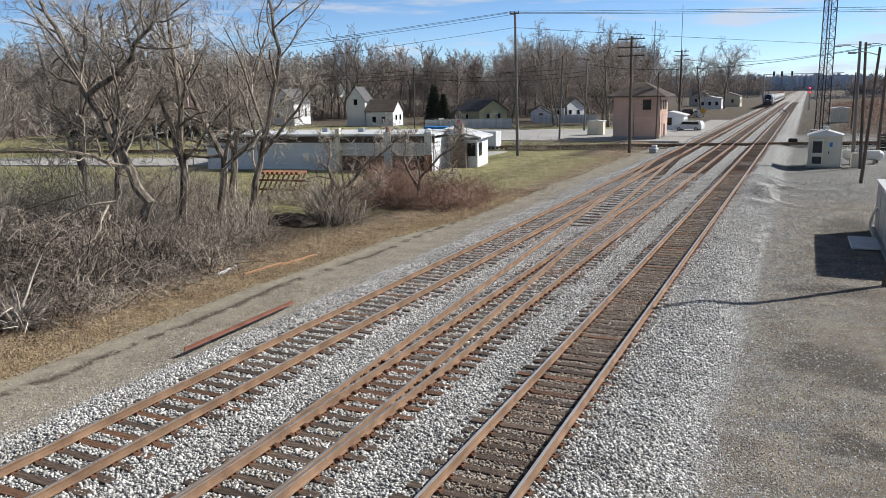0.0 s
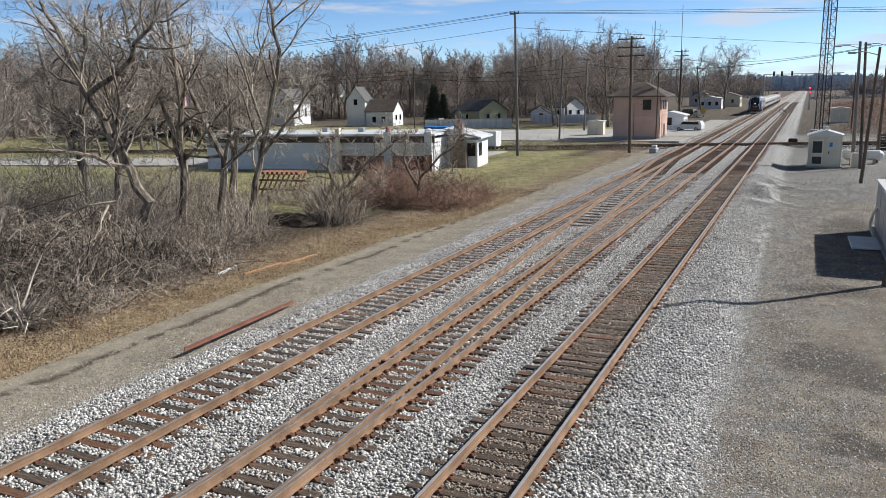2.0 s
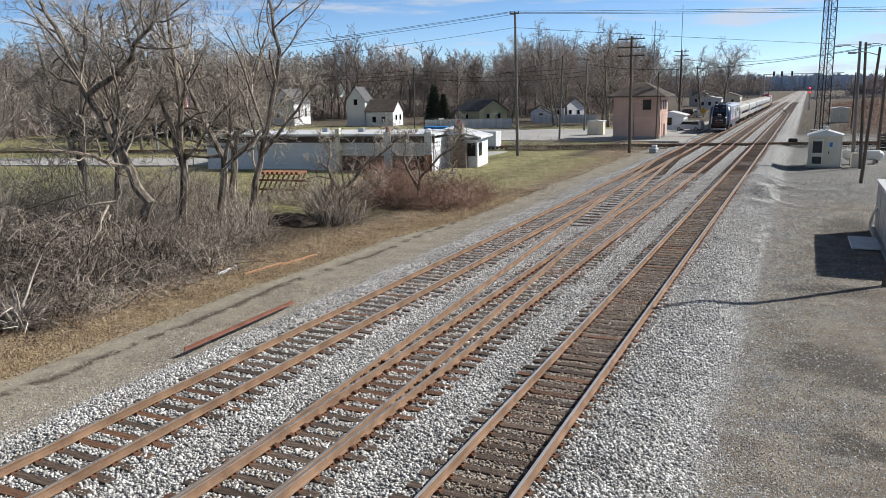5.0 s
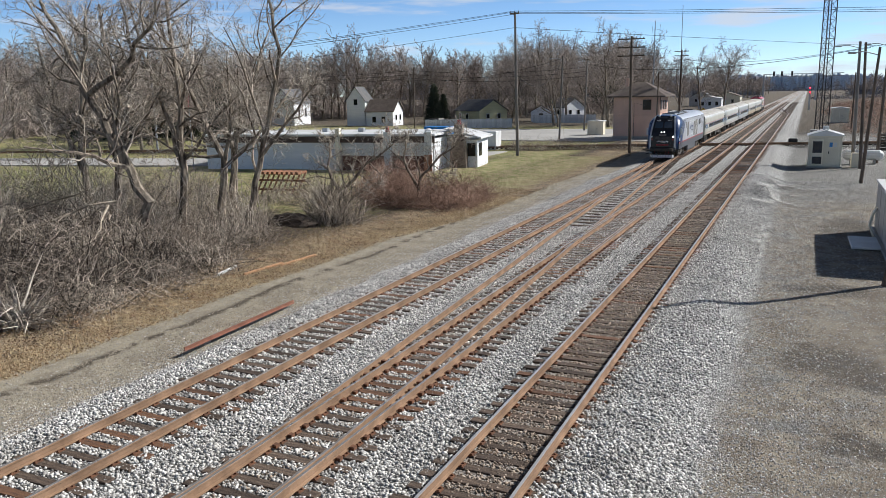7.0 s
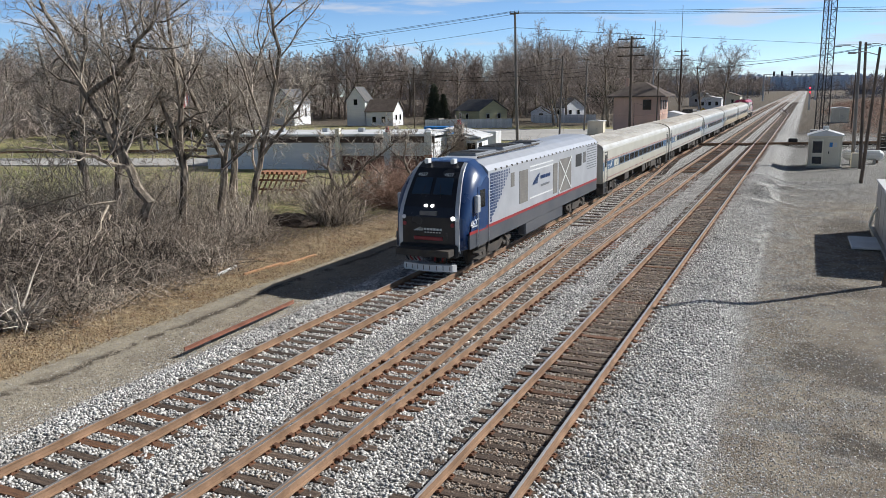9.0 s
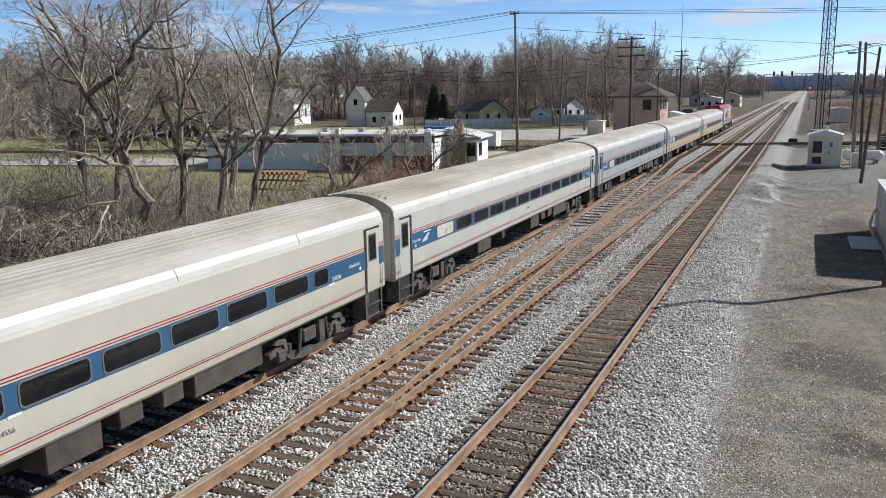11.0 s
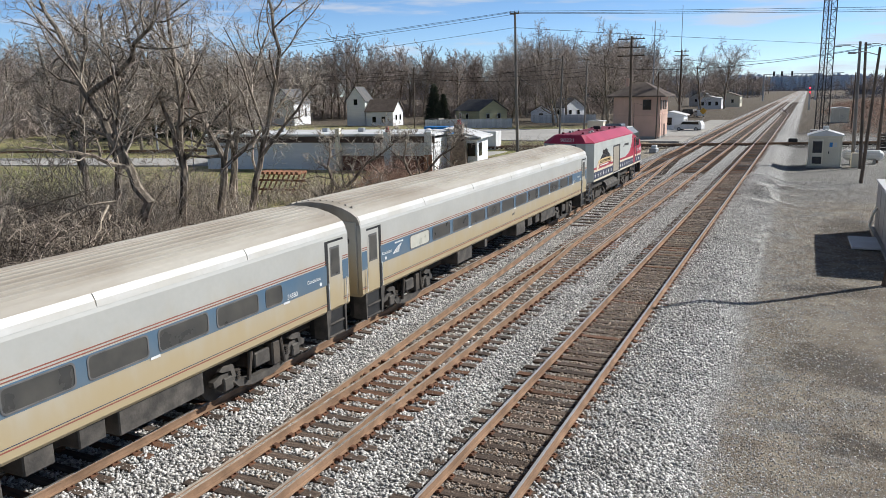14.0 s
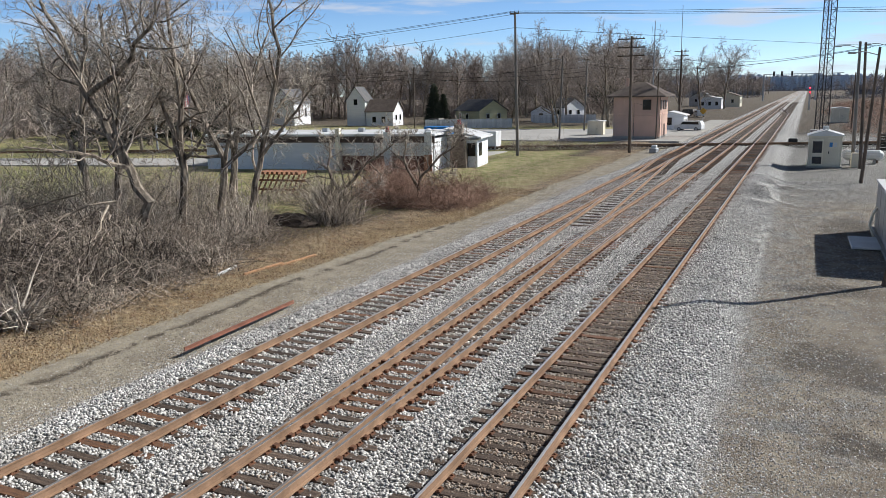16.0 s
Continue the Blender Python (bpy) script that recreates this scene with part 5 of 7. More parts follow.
def signal_tower():
    e = thing("interlocking_tower", "two-storey salmon brick railway tower with a brown hipped roof", "railway building", pose(-9.4, 118.2, -0.5, 0, 0, 0))
    w, d, h = 3.35, 7.5, 6.4
    part("wall", Mesh().box(-w, w, 0, d, 0, h), M["brick"], e)
    part("belt_course", Mesh().box(-w - 0.06, w + 0.06, -0.06, d + 0.06, 3.55, 3.8, 0.02), M["brick"], e)
    part("plinth", Mesh().box(-w - 0.05, w + 0.05, -0.05, d + 0.05, 0, 0.5), M["concrete"], e)
    o = 0.95
    lo = [(-w - o, -o, h), (w + o, -o, h), (w + o, d + o, h), (-w - o, d + o, h)]
    hi = [(-0.6, w, h + 2.0), (0.6, w, h + 2.0), (0.6, d - w, h + 2.0), (-0.6, d - w, h + 2.0)]
    part("roof", Mesh().loft([[(x, y, z - 0.18) for x, y, z in lo], lo, hi]), M["shingle"], e, "brown shingled hipped roof with wide eaves")
    part("chimney", Mesh().box(-2.2, -1.7, 2.6, 3.1, h + 0.6, h + 2.6, 0.03), M["brick"], e)
    for cx, cw, dark in ((-2.35, 0.6, 0), (-0.65, 0.5, 0), (1.55, 0.62, 1)):
        win = part("window", Mesh().box(cx - cw, cx + cw, -0.05, 0.02, 4.35, 5.85), M["trimbrown"] if dark else M["brick"], e)
        part("pane", Mesh().box(cx - cw + 0.08, cx + cw - 0.08, -0.07, -0.04, 4.45, 5.75), M["glass"] if dark else M["brick"], win, "dark window pane" if dark else "bricked-up window")
    for cy in (1.6, 3.6, 5.6):
        win = part("window", Mesh().box(w - 0.02, w + 0.05, cy - 0.55, cy + 0.55, 4.35, 5.7), M["trimbrown"], e)
        part("pane", Mesh().box(w + 0.04, w + 0.07, cy - 0.47, cy + 0.47, 4.43, 5.62), M["glass_old"], win)
    part("door", Mesh().box(w - 0.02, w + 0.05, 4.2, 5.2, 0.1, 2.2), M["trimbrown"], e)
    part("downpipe", Mesh().tube([(w + 0.06, 0.2, 0.1), (w + 0.06, 0.2, h)], 0.06, 6), M["wood"], e)
    part("wall_conduit", Mesh().tube([(-0.3, -0.06, 0.3), (-0.3, -0.06, 5.4), (1.2, -0.06, 5.0)], 0.03, 5), M["dark_steel"], e)
    return e


signal_tower()


def flat_building():
    """Long white single-storey building, roof seen from above, with a stone chimney on its east annex."""
    e = thing("roadside_building", "long white flat-roofed single-storey building with brown fascia", "building", pose(-18.4, 67.4, -0.5, 0, 0, 9))
    part("wall", Mesh().box(-24.5, 0, 0, 9.0, 0, 3.05), M["siding"], e)
    part("roof", Mesh().box(-24.7, 0.15, -0.35, 9.2, 3.33, 3.55, 0.03), M["roofwhite"], e, "white membrane roof")
    part("fascia", Mesh().box(-24.65, 0.1, -0.3, -0.2, 2.72, 3.34), M["trimbrown"], e, "dark brown fascia board")
    for x in (-4.6, -0.5):
        part("pilaster", Mesh().box(x - 0.35, x + 0.35, -0.5, 0.1, 0, 3.75, 0.03), M["white"], e)
    part("post", Mesh().box(-9.95, -9.5, -0.5, 0.1, 0, 4.1, 0.03), M["cabpaint"], e, "tan wooden post")
    for x0, x1 in ((-4.2, -0.9), (-9.45, -5.0)):
        part("base_panel", Mesh().box(x0, x1, -0.12, 0.02, 0, 1.45, 0.02), M["redbase"], e, "dark red-brown lower panel")
        part("wall_panel", Mesh().box(x0 + 0.1, x1 - 0.1, -0.09, 0.02, 1.5, 2.66, 0.015), M["white"], e, "white wall panel")
    part("vent_cap", Mesh().tube([(-4.6, -0.2, 3.75), (-4.6, -0.2, 4.35)], [0.22, 0.1], 8), M["redl"], e, "red-tipped roof vent")
    part("red_base", Mesh().box(-0.9, -0.1, -0.55, -0.45, 0, 1.6), M["timber"], e)
    for x in (-22.5, -18.0, -13.0, -9.0):
        part("roof_vent", Mesh().box(x - 0.3, x + 0.3, 4.0, 4.6, 3.5, 3.95, 0.04), M["steel"], e)
    part("roof_dome", Mesh().loft([[(-0.9 + r * math.cos(a * 0.7854), 1.2 + r * math.sin(a * 0.7854), z) for a in range(8)] for r, z in ((0.45, 3.5), (0.4, 3.85), (0.15, 4.0))]), M["white"], e)
    part("annex_wall", Mesh().box(0.0, 3.2, 4.2, 9.0, 0, 2.7), M["siding"], e)
    part("annex_roof", Mesh().loft([[(x, y, z + t) for x, y, z in ((-0.05, 3.6, 3.75), (3.7, 3.6, 2.85), (3.7, 9.3, 2.85), (-0.05, 9.3, 3.75))] for t in (0, 0.16)]), M["roofwhite"], e, "white sloping porch roof")
    part("annex_window", Mesh().box(2.2, 3.0, 4.12, 4.22, 1.1, 2.4), M["glass"], e)
    part("annex_end_window", Mesh().box(3.18, 3.26, 4.8, 6.0, 1.1, 2.4), M["glass"], e)
    ch = part("chimney", Mesh().loft([[(1.4 - w, 3.7 - w * 0.4, z), (1.4 + w, 3.7 - w * 0.4, z), (1.4 + w, 4.3, z), (1.4 - w, 4.3, z)] for w, z in ((0.85, 0), (0.8, 1.6), (0.62, 2.6), (0.45, 3.2), (0.42, 4.25))]), M["fieldstone"], e, "brown fieldstone chimney")
    part("chimney_pot", Mesh().tube([(1.4, 4.0, 4.2), (1.4, 4.0, 4.7)], [0.24, 0.2], 8), M["redl"], ch, "red clay pot")
    r = random.Random(4)
    for k in range(46):
        z = r.uniform(0.1, 3.0)
        x = 1.4 + r.uniform(-0.6, 0.6) * (1 - z / 6)
        s = r.uniform(0.1, 0.2)
        part("stone", Mesh().box(x - s, x + s, 3.26 + z * 0.06, 3.45 + z * 0.06, z - s * 0.7, z + s * 0.7, 0.05), M["fieldstone"], ch)
    return e


flat_building()
solid("hvac_unit", Mesh().box(-1.0, 1.0, -1.0, 1.0, 0, 2.4, 0.06), M["white"], "white boxy unit behind the building", "utility box", pose(-23.3, 95, -0.5))
solid("blue_container", Mesh().box(-2.4, 2.4, -1.2, 1.2, 0, 2.2, 0.05), M["blue"], "bright blue covered trailer", "trailer", pose(-38.3, 112, -0.5))
gable_house("white two-storey house with a steep front gable", -104.5, 162, 6.2, 9, 5.6, 3.2, M["siding"], M["shingle_grey"], 8, ((0.5, 0.66), (0.3, 0.28)))
gable_house("white two-storey house with narrow gable and trim", -82.9, 161, 4.6, 5, 6.0, 2.9, M["siding"], M["shingle_grey"], 8, ((0.5, 0.62),))
gable_house("low white house with a grey roof", -76.6, 161, 6.6, 7, 3.4, 2.5, M["siding"], M["shingle"], 8, ((0.3, 0.25), (0.65, 0.25)), ridge="x")
gable_house("small dark-roofed house with a pale yellow gable", -62.1, 179, 11.0, 8, 3.0, 2.4, M["yellow"], M["shingle_grey"], -35, ((0.2, 0.3), (0.5, 0.3)), ridge="x")
gable_house("white house with a dark roof among trees", -48.6, 208, 8.0, 7, 3.0, 2.3, M["siding"], M["shingle_grey"], -35, ((0.3, 0.3), (0.7, 0.3)), ridge="x")
gable_house("low pale shed near the road", -45.5, 186, 5.0, 5, 2.4, 1.4, M["siding"], M["shingle"], 10, ((0.5, 0.35),))


def board_fence(x0, y0, x1, y1, h=1.9):
    L = math.hypot(x1 - x0, y1 - y0)
    e = thing("board_fence", "weathered grey board fence along the lot", "fence", Matrix.Translation((x0, y0, -0.5)) @ Matrix.Rotation(math.atan2(y1 - y0, x1 - x0), 4, "Z"), group="lot fences")
    me = Mesh().box(0, 0.5, -0.02, 0.02, 0.05, h).data("board", M["fence"])
    k = 0.0
    while k < L:
        part("board", me, None, e, "", Matrix.Translation((k, 0, TIE_RND.uniform(-0.05, 0.03))))
        k += 0.52
    part("fence_rail", Mesh().box(0, L, 0.03, 0.1, 0.4, 0.5), M["fence"], e)
    return e


board_fence(-59, 149, -42, 154)
board_fence(-45, 178, -30, 178)


def slab(name, label, category, pts, z0, z1, material):
    return solid(name, Mesh().loft([[(x, y, z0) for x, y in pts], [(x, y, z1) for x, y in pts]]), material, label, category, kind="structure")


slab("road", "grey faded asphalt road beyond the lawn", "road", [(-140, 44), (-44, 66), (-20, 84), (-20, 92), (-50, 74), (-140, 54)], -0.7, -0.40, M["asphalt"])
slab("pavement", "faded asphalt lot around the tower", "pavement", [(-60, 117), (-26, 113), (-6, 114), (-6, 150), (-60, 146)], -0.7, -0.41, M["asphalt"])
slab("platform_pavement", "pale concrete paving beside the tracks", "pavement", [(-6.3, 112), (-2.2, 112), (-2.2, 190), (-6.3, 190)], -0.7, -0.28, M["concrete"])


def relay_cabinet(name, label, x, y, w, d, h, roof=0.5, turn=0, signs=True):
    e = thing(name, label, "equipment cabinet", pose(x, y, -0.5, 0, 0, turn), group="equipment cabinets")
    part("base", Mesh().box(-w / 2 - 0.1, w / 2 + 0.1, -0.1, d + 0.1, 0, 0.14), M["concrete"], e)
    part("body", Mesh().box(-w / 2, w / 2, 0, d, 0.14, h, 0.02), M["cabpaint"], e)
    part("roof", Mesh().along_y([(-w / 2 - 0.15, h), (w / 2 + 0.15, h), (w / 2 + 0.15, h + 0.07), (0, h + roof), (-w / 2 - 0.15, h + 0.07)], -0.2, d + 0.2), M["white"], e, "pale metal gable roof")
    door = part("door", Mesh().box(w * 0.08, w * 0.42, -0.035, 0.01, 0.25, h - 0.25, 0.01), M["cabpaint"], e, "beige steel door")
    part("door_handle", Mesh().box(w * 0.1, w * 0.13, -0.07, -0.03, h * 0.45, h * 0.52), M["dark_steel"], door)
    if signs:
        part("notice", Mesh().box(w * 0.13, w * 0.22, -0.045, -0.035, h * 0.66, h * 0.80), M["signblue"], door, "blue notice")
        part("notice", Mesh().box(w * 0.27, w * 0.35, -0.045, -0.035, h * 0.66, h * 0.80), M["white"], door, "white notice")
        ac = part("air_conditioner", Mesh().box(-w * 0.40, -w * 0.06, -0.32, 0.0, 0.3, h * 0.88, 0.03), M["cabpaint"], e, "wall-hung air conditioner")
        part("grille", Mesh().box(-w * 0.37, -w * 0.09, -0.335, -0.31, h * 0.48, h * 0.84), M["dark_steel"], ac)
        part("grille", Mesh().box(-w * 0.37, -w * 0.09, -0.335, -0.31, 0.4, h * 0.36), M["dark_steel"], ac)
    else:
        part("door", Mesh().box(-w * 0.42, -w * 0.02, -0.035, 0.01, 0.25, h - 0.2, 0.01), M["cabpaint"], e)
    return e


relay_cabinet("equipment_hut", "beige steel railway equipment hut with a pale gable roof", 15.2, 79.4, 2.75, 3.0, 2.9, 0.55)
part("roof_vent", Mesh().box(-0.25, 0.25, 1.0, 1.5, 3.2, 3.75, 0.05), M["white"], bpy.data.objects["equipment_hut"], "white roof vent")
relay_cabinet("relay_hut", "beige equipment hut beside the far signal", 19.6, 178, 3.3, 3.0, 2.9, 0.3, 0, False)
relay_cabinet("relay_cabinet", "tan double-door relay cabinet on the lot", -18.0, 128.6, 2.6, 1.6, 2.3, 0.2, 0, False)
tank = thing("propane_tank", "pale grey horizontal propane tank", "tank", pose(18.6, 84.5, -0.5))
part("shell", Mesh().loft([[(x, r * math.cos(a * 0.5236), 0.85 + r * math.sin(a * 0.5236)) for a in range(12)] for x, r in ((-1.75, 0.1), (-1.65, 0.32), (-1.4, 0.48), (1.4, 0.48), (1.65, 0.32), (1.75, 0.1))]), M["white"], tank)
for x in (-1.0, 1.0):
    part("saddle", Mesh().box(x - 0.12, x + 0.12, -0.4, 0.4, 0, 0.5), M["concrete"], tank)
part("valve_dome", Mesh().tube([(0, 0, 1.3), (0, 0, 1.5)], 0.16, 8), M["steel"], tank)
solid("generator_box", Mesh().box(-0.5, 0.5, -0.4, 0.4, 0, 1.35, 0.05), M["cabpaint"], "small beige generator cabinet", "utility box", pose(17.9, 80.2, -0.5))
stack = thing("tie_stack", "stack of dark wooden ties", "timber stack", pose(22.6, 104, -0.5, 0, 0, 5))
for k in range(6):
    for j in range(5):
        part("tie", tie_data[0], None, stack, "", pose(0.03 * k, j * 0.28, 0.16 + 0.32 * k))


def near_cabinet():
    e = thing("steel_enclosure", "grey steel enclosure with conduits beside the yard", "equipment cabinet", pose(17.05, 36.0, -0.5))
    part("body", Mesh().box(0, 2.6, 0, 9.6, 0.15, 2.5, 0.03), M["steel"], e)
    part("lid", Mesh().box(-0.08, 2.7, -0.08, 9.7, 2.5, 2.6, 0.02), M["white"], e)
    part("base", Mesh().box(-0.12, 2.7, -0.1, 9.7, 0, 0.16), M["concrete"], e)
    for k in range(4):
        part("panel", Mesh().box(-0.02, 0.02, 0.15 + 2.35 * k, 2.35 + 2.35 * k, 0.3, 2.4, 0.012), M["steel"], e)
    for k in range(3):
        part("conduit", Mesh().tube([(0.0, 8.6 - 0.14 * k, 1.3), (-0.22, 8.4 - 0.14 * k, 1.0), (-0.34, 8.0 - 0.16 * k, 0.45), (-0.2, 7.4 - 0.16 * k, 0.03)], 0.05, 6), M["cabpaint"], e, "pale flexible conduit")
    part("lifting_eye", Mesh().tube([(0.3, 8.8, 2.6), (0.3, 8.8, 2.75)], 0.05, 6), M["dark_steel"], e)
    return e


near_cabinet()
solid("step_plate", Mesh().box(-0.6, 0.6, -1.1, 1.1, 0, 0.12, 0.02), M["white"], "pale steel plate lying on the ground", "plate", pose(16.3, 40.6, -0.42, 3, 0, 2))


# ---- poles, masts and wires ----
def utility_pole(x, y, top, lean=(0, 0), r=0.16, arms=0, arm_y=0.0, label="weathered wooden utility pole", material=None, base=-0.5, extra=""):
    e = thing("utility_pole", label, "utility pole", pose(x, y, base), group="utility poles")
    h = top - base
    material = material or M["wood"]
    pts = [(lean[0] * k, lean[1] * k, h * k - (0.3 if k == 0 else 0)) for k in (0, 0.5, 1)]
    part("shaft", Mesh().tube(pts, [r, r * 0.85, r * 0.65], 10), material, e)
    for a in range(arms):
        z = h - 0.35 - 0.95 * a
        u = z / h
        arm = part("crossarm", Mesh().box(lean[0] * u - 1.55, lean[0] * u + 1.55, -0.22, -0.1, z - 0.06, z + 0.06), M["wood"], e)
        for k in range(8):
            xx = lean[0] * u - 1.4 + 0.4 * k
            part("insulator", Mesh().tube([(xx, -0.16, z + 0.06), (xx, -0.16, z + 0.2)], [0.05, 0.035], 6), M["dark_steel"], arm)
        part("arm_brace", Mesh().tube([(lean[0] * u - 0.7, -0.18, z - 0.05), (lean[0] * u, -0.18, z - 0.6), (lean[0] * u + 0.7, -0.18, z - 0.05)], 0.02, 4), M["dark_steel"], e)
    if extra == "head":
        part("crossarm", Mesh().box(lean[0] - 0.55, lean[0] + 0.55, -0.2, -0.08, h - 0.25, h - 0.12), M["wood"], e)
        for xx in (-0.5, 0.0, 0.5):
            part("insulator", Mesh().tube([(lean[0] + xx, -0.14, h - 0.12), (lean[0] + xx, -0.14, h + 0.12)], [0.06, 0.04], 6), M["dark_steel"], e)
        part("conduit", Mesh().tube([(0.15, -0.16, 0), (lean[0] * 0.4 + 0.12, -0.15, h * 0.45)], 0.05, 6), M["wood_grey"], e)
    if extra == "lamp":
        part("lamp_arm", Mesh().tube([(lean[0], 0, h - 0.6), (lean[0] - 1.0, -0.1, h - 0.3), (lean[0] - 1.6, -0.1, h - 0.35)], 0.04, 5), M["steel"], e)
        part("lamp_head", Mesh().box(lean[0] - 2.1, lean[0] - 1.5, -0.2, 0.05, h - 0.45, h - 0.3, 0.04), M["steel"], e)
    return e


utility_pole(-16.75, 86.5, 15.6, (-0.35, 0), 0.19, 0, label="tall grey wooden pole carrying three power lines", material=M["wood_grey"], extra="head")
utility_pole(-5.4, 94.1, 12.9, (-0.1, 0), 0.2, 3, label="dark wooden line pole with three crossarms of insulators")
utility_pole(-12.95, 187, 15.4, (0, 0), 0.24, 3, label="dark wooden line pole with crossarms beyond the tower")
utility_pole(17.57, 67.3, 9.6, (0.5, 0), 0.14, 0, label="leaning dark wooden pole by the gravel", extra="lamp")
utility_pole(17.72, 83.2, 10.8, (-0.2, 0), 0.18, 0, label="pale grey pole beside the equipment hut", material=M["wood_grey"], extra="lamp")
utility_pole(18.15, 79.0, 10.5, (-0.4, 0), 0.16, 0, label="dark tarred pole beside the equipment hut")
utility_pole(19.9, 86.0, 11.0, (0.2, 0), 0.16, 0, label="dark wooden pole behind the tank", extra="lamp")
utility_pole(22.5, 110.0, 11.0, (0.3, 0), 0.16, 0, label="grey pole near the tie stack", material=M["wood_grey"])
utility_pole(20.5, 150.0, 9.0, (0, 0), 0.15, 0, label="short dark pole beyond the diamond")
utility_pole(-20.4, 116, 11.9, (0.4, 0), 0.16, 0, label="grey pole on the lot with a lamp bracket", material=M["wood_grey"], extra="lamp")
utility_pole(-23.6, 143, 12.4, (0.4, 0), 0.17, 0, label="grey pole on the lot", material=M["wood_grey"], extra="head")
utility_pole(-6.3, 117.4, 9.2, (0.1, 0), 0.12, 0, label="slim dark pole beside the tower")
utility_pole(-66, 80.5, 12.9, (0, 0), 0.14, 0, label="pale slender street lamp pole", material=M["steel"])
utility_pole(-62.0, 150, 12.0, (0, 0), 0.16, 0, label="wooden pole behind the houses", extra="head")
utility_pole(16.55, 32.6, 8.2, (1.5, 0.4), 0.17, 0, label="leaning dark tarred pole beside the enclosure")


def mast(name, label, x, y, top, r, head):
    e = thing(name, label, "antenna mast", pose(x, y, -0.5))
    h = top + 0.5
    part("shaft", Mesh().tube([(0, 0, 0), (0, 0, h)], [r, r * 0.5], 6), M["steel"], e)
    if head:
        for z in (h - 3.4, h - 1.6):
            part("antenna_arm", Mesh().tube([(-0.5, 0, z - 0.6), (-0.5, 0, z + 0.6)], 0.04, 5), M["steel"], e)
            part("antenna_arm", Mesh().tube([(-0.5, 0, z), (0.9, 0, z)], 0.035, 5), M["steel"], e)
            part("antenna_arm", Mesh().tube([(0.9, 0, z - 0.3), (0.9, 0, z + 1.0)], 0.035, 5), M["steel"], e)
    return e


mast("radio_mast", "slim grey radio mast with side antennas", -12.6, 150, 19.0, 0.16, True)
mast("whip_antenna", "very slim whip antenna mast", -13.3, 188.5, 25.2, 0.12, False)


def lattice_tower():
    e = thing("lattice_tower", "tall dark steel lattice radio tower", "radio tower", pose(15.7, 141, -0.5))
    w, h, n = 1.15, 44.0, 30
    corners = [(w * math.cos(a), w * math.sin(a)) for a in (0.35, 2.44, 4.54)]
    taper = lambda z: 1.0 - 0.12 * z / h
    for cx, cy in corners:
        part("leg", Mesh().tube([(cx, cy, 0), (cx * taper(h), cy * taper(h), h)], 0.085, 6), M["dark_steel"], e)
    for i in range(n):
        z0, z1 = h * i / n, h * (i + 1) / n
        for k in range(3):
            a, b = corners[k], corners[(k + 1) % 3]
            t0, t1 = taper(z0), taper(z1)
            part("brace", Mesh().tube([(a[0] * t0, a[1] * t0, z0), (b[0] * t1, b[1] * t1, z1)], 0.035, 4), M["dark_steel"], e)
            part("brace", Mesh().tube([(b[0] * t0, b[1] * t0, z0), (a[0] * t1, a[1] * t1, z1)], 0.035, 4), M["dark_steel"], e)
            part("girt", Mesh().tube([(a[0] * t0, a[1] * t0, z0), (b[0] * t0, b[1] * t0, z0)], 0.04, 4), M["dark_steel"], e)
    part("cable_run", Mesh().tube([(0.2, -0.9, 0), (0.2, -0.8, h)], 0.07, 5), M["black"], e)
    part("foot", Mesh().box(-1.5, 1.5, -1.5, 1.5, 0, 0.5, 0.05), M["concrete"], e)
    return e


lattice_tower()


def wire(label, a, b, sag, r=0.025):
    a, b = Vector(a), Vector(b)
    pts = [a.lerp(b, k / 14) - Vector((0, 0, sag * 4 * (k / 14) * (1 - k / 14))) for k in range(15)]
    g = Mesh().tube(pts, r, 4)
    return solid("overhead_wire", g, M["black"], label, "wire", group="overhead wires")


for k, dz in enumerate((0.0, 0.28, -0.3)):
    wire("thin black power line between poles", (-17.6 + 0.5 * k, 86.4, 15.55 + 0.5 * dz), (60 + 0.5 * k, 94, 13.1 + dz), 0.3)
    wire("thin black power line between poles", (-17.6 + 0.5 * k, 86.4, 15.55 + 0.5 * dz), (-75 + 0.5 * k, 76, 10.7 + dz), 0.4)
wire("black telephone cable from the tall pole", (-17.1, 86.4, 13.9), (60, 95, 7.9), 0.4, 0.022)
wire("black telephone cable from the tall pole", (-17.1, 86.4, 13.9), (-75, 78, 8.9), 0.4, 0.022)
wire("sagging black service drop", (18.4, 83, 10.2), (-23, 143, 11.4), 1.4, 0.03)
wire("black line running to the far pole", (19.9, 86, 10.6), (-12.9, 187, 13.5), 1.2, 0.03)
wire("black drop wire over the lot", (-20.1, 116, 11.5), (-62, 150, 9.5), 1.2, 0.025)
wire("black drop wire over the lot", (-23.2, 143, 12.0), (-12.9, 187, 13.0), 1.0, 0.025)
wire("black drop wire over the lot", (-20.1, 116, 11.4), (-17.1, 86.5, 9.0), 2.6, 0.03)
for k in range(3):
    wire("black wire behind the houses", (-62, 150, 11.5 - 0.8 * k), (-130, 140, 11.0 - 0.8 * k), 0.8, 0.03)
    wire("black wire behind the houses", (-62, 150, 11.5 - 0.8 * k), (-23.2, 143, 11.0 - 0.8 * k), 0.8, 0.03)


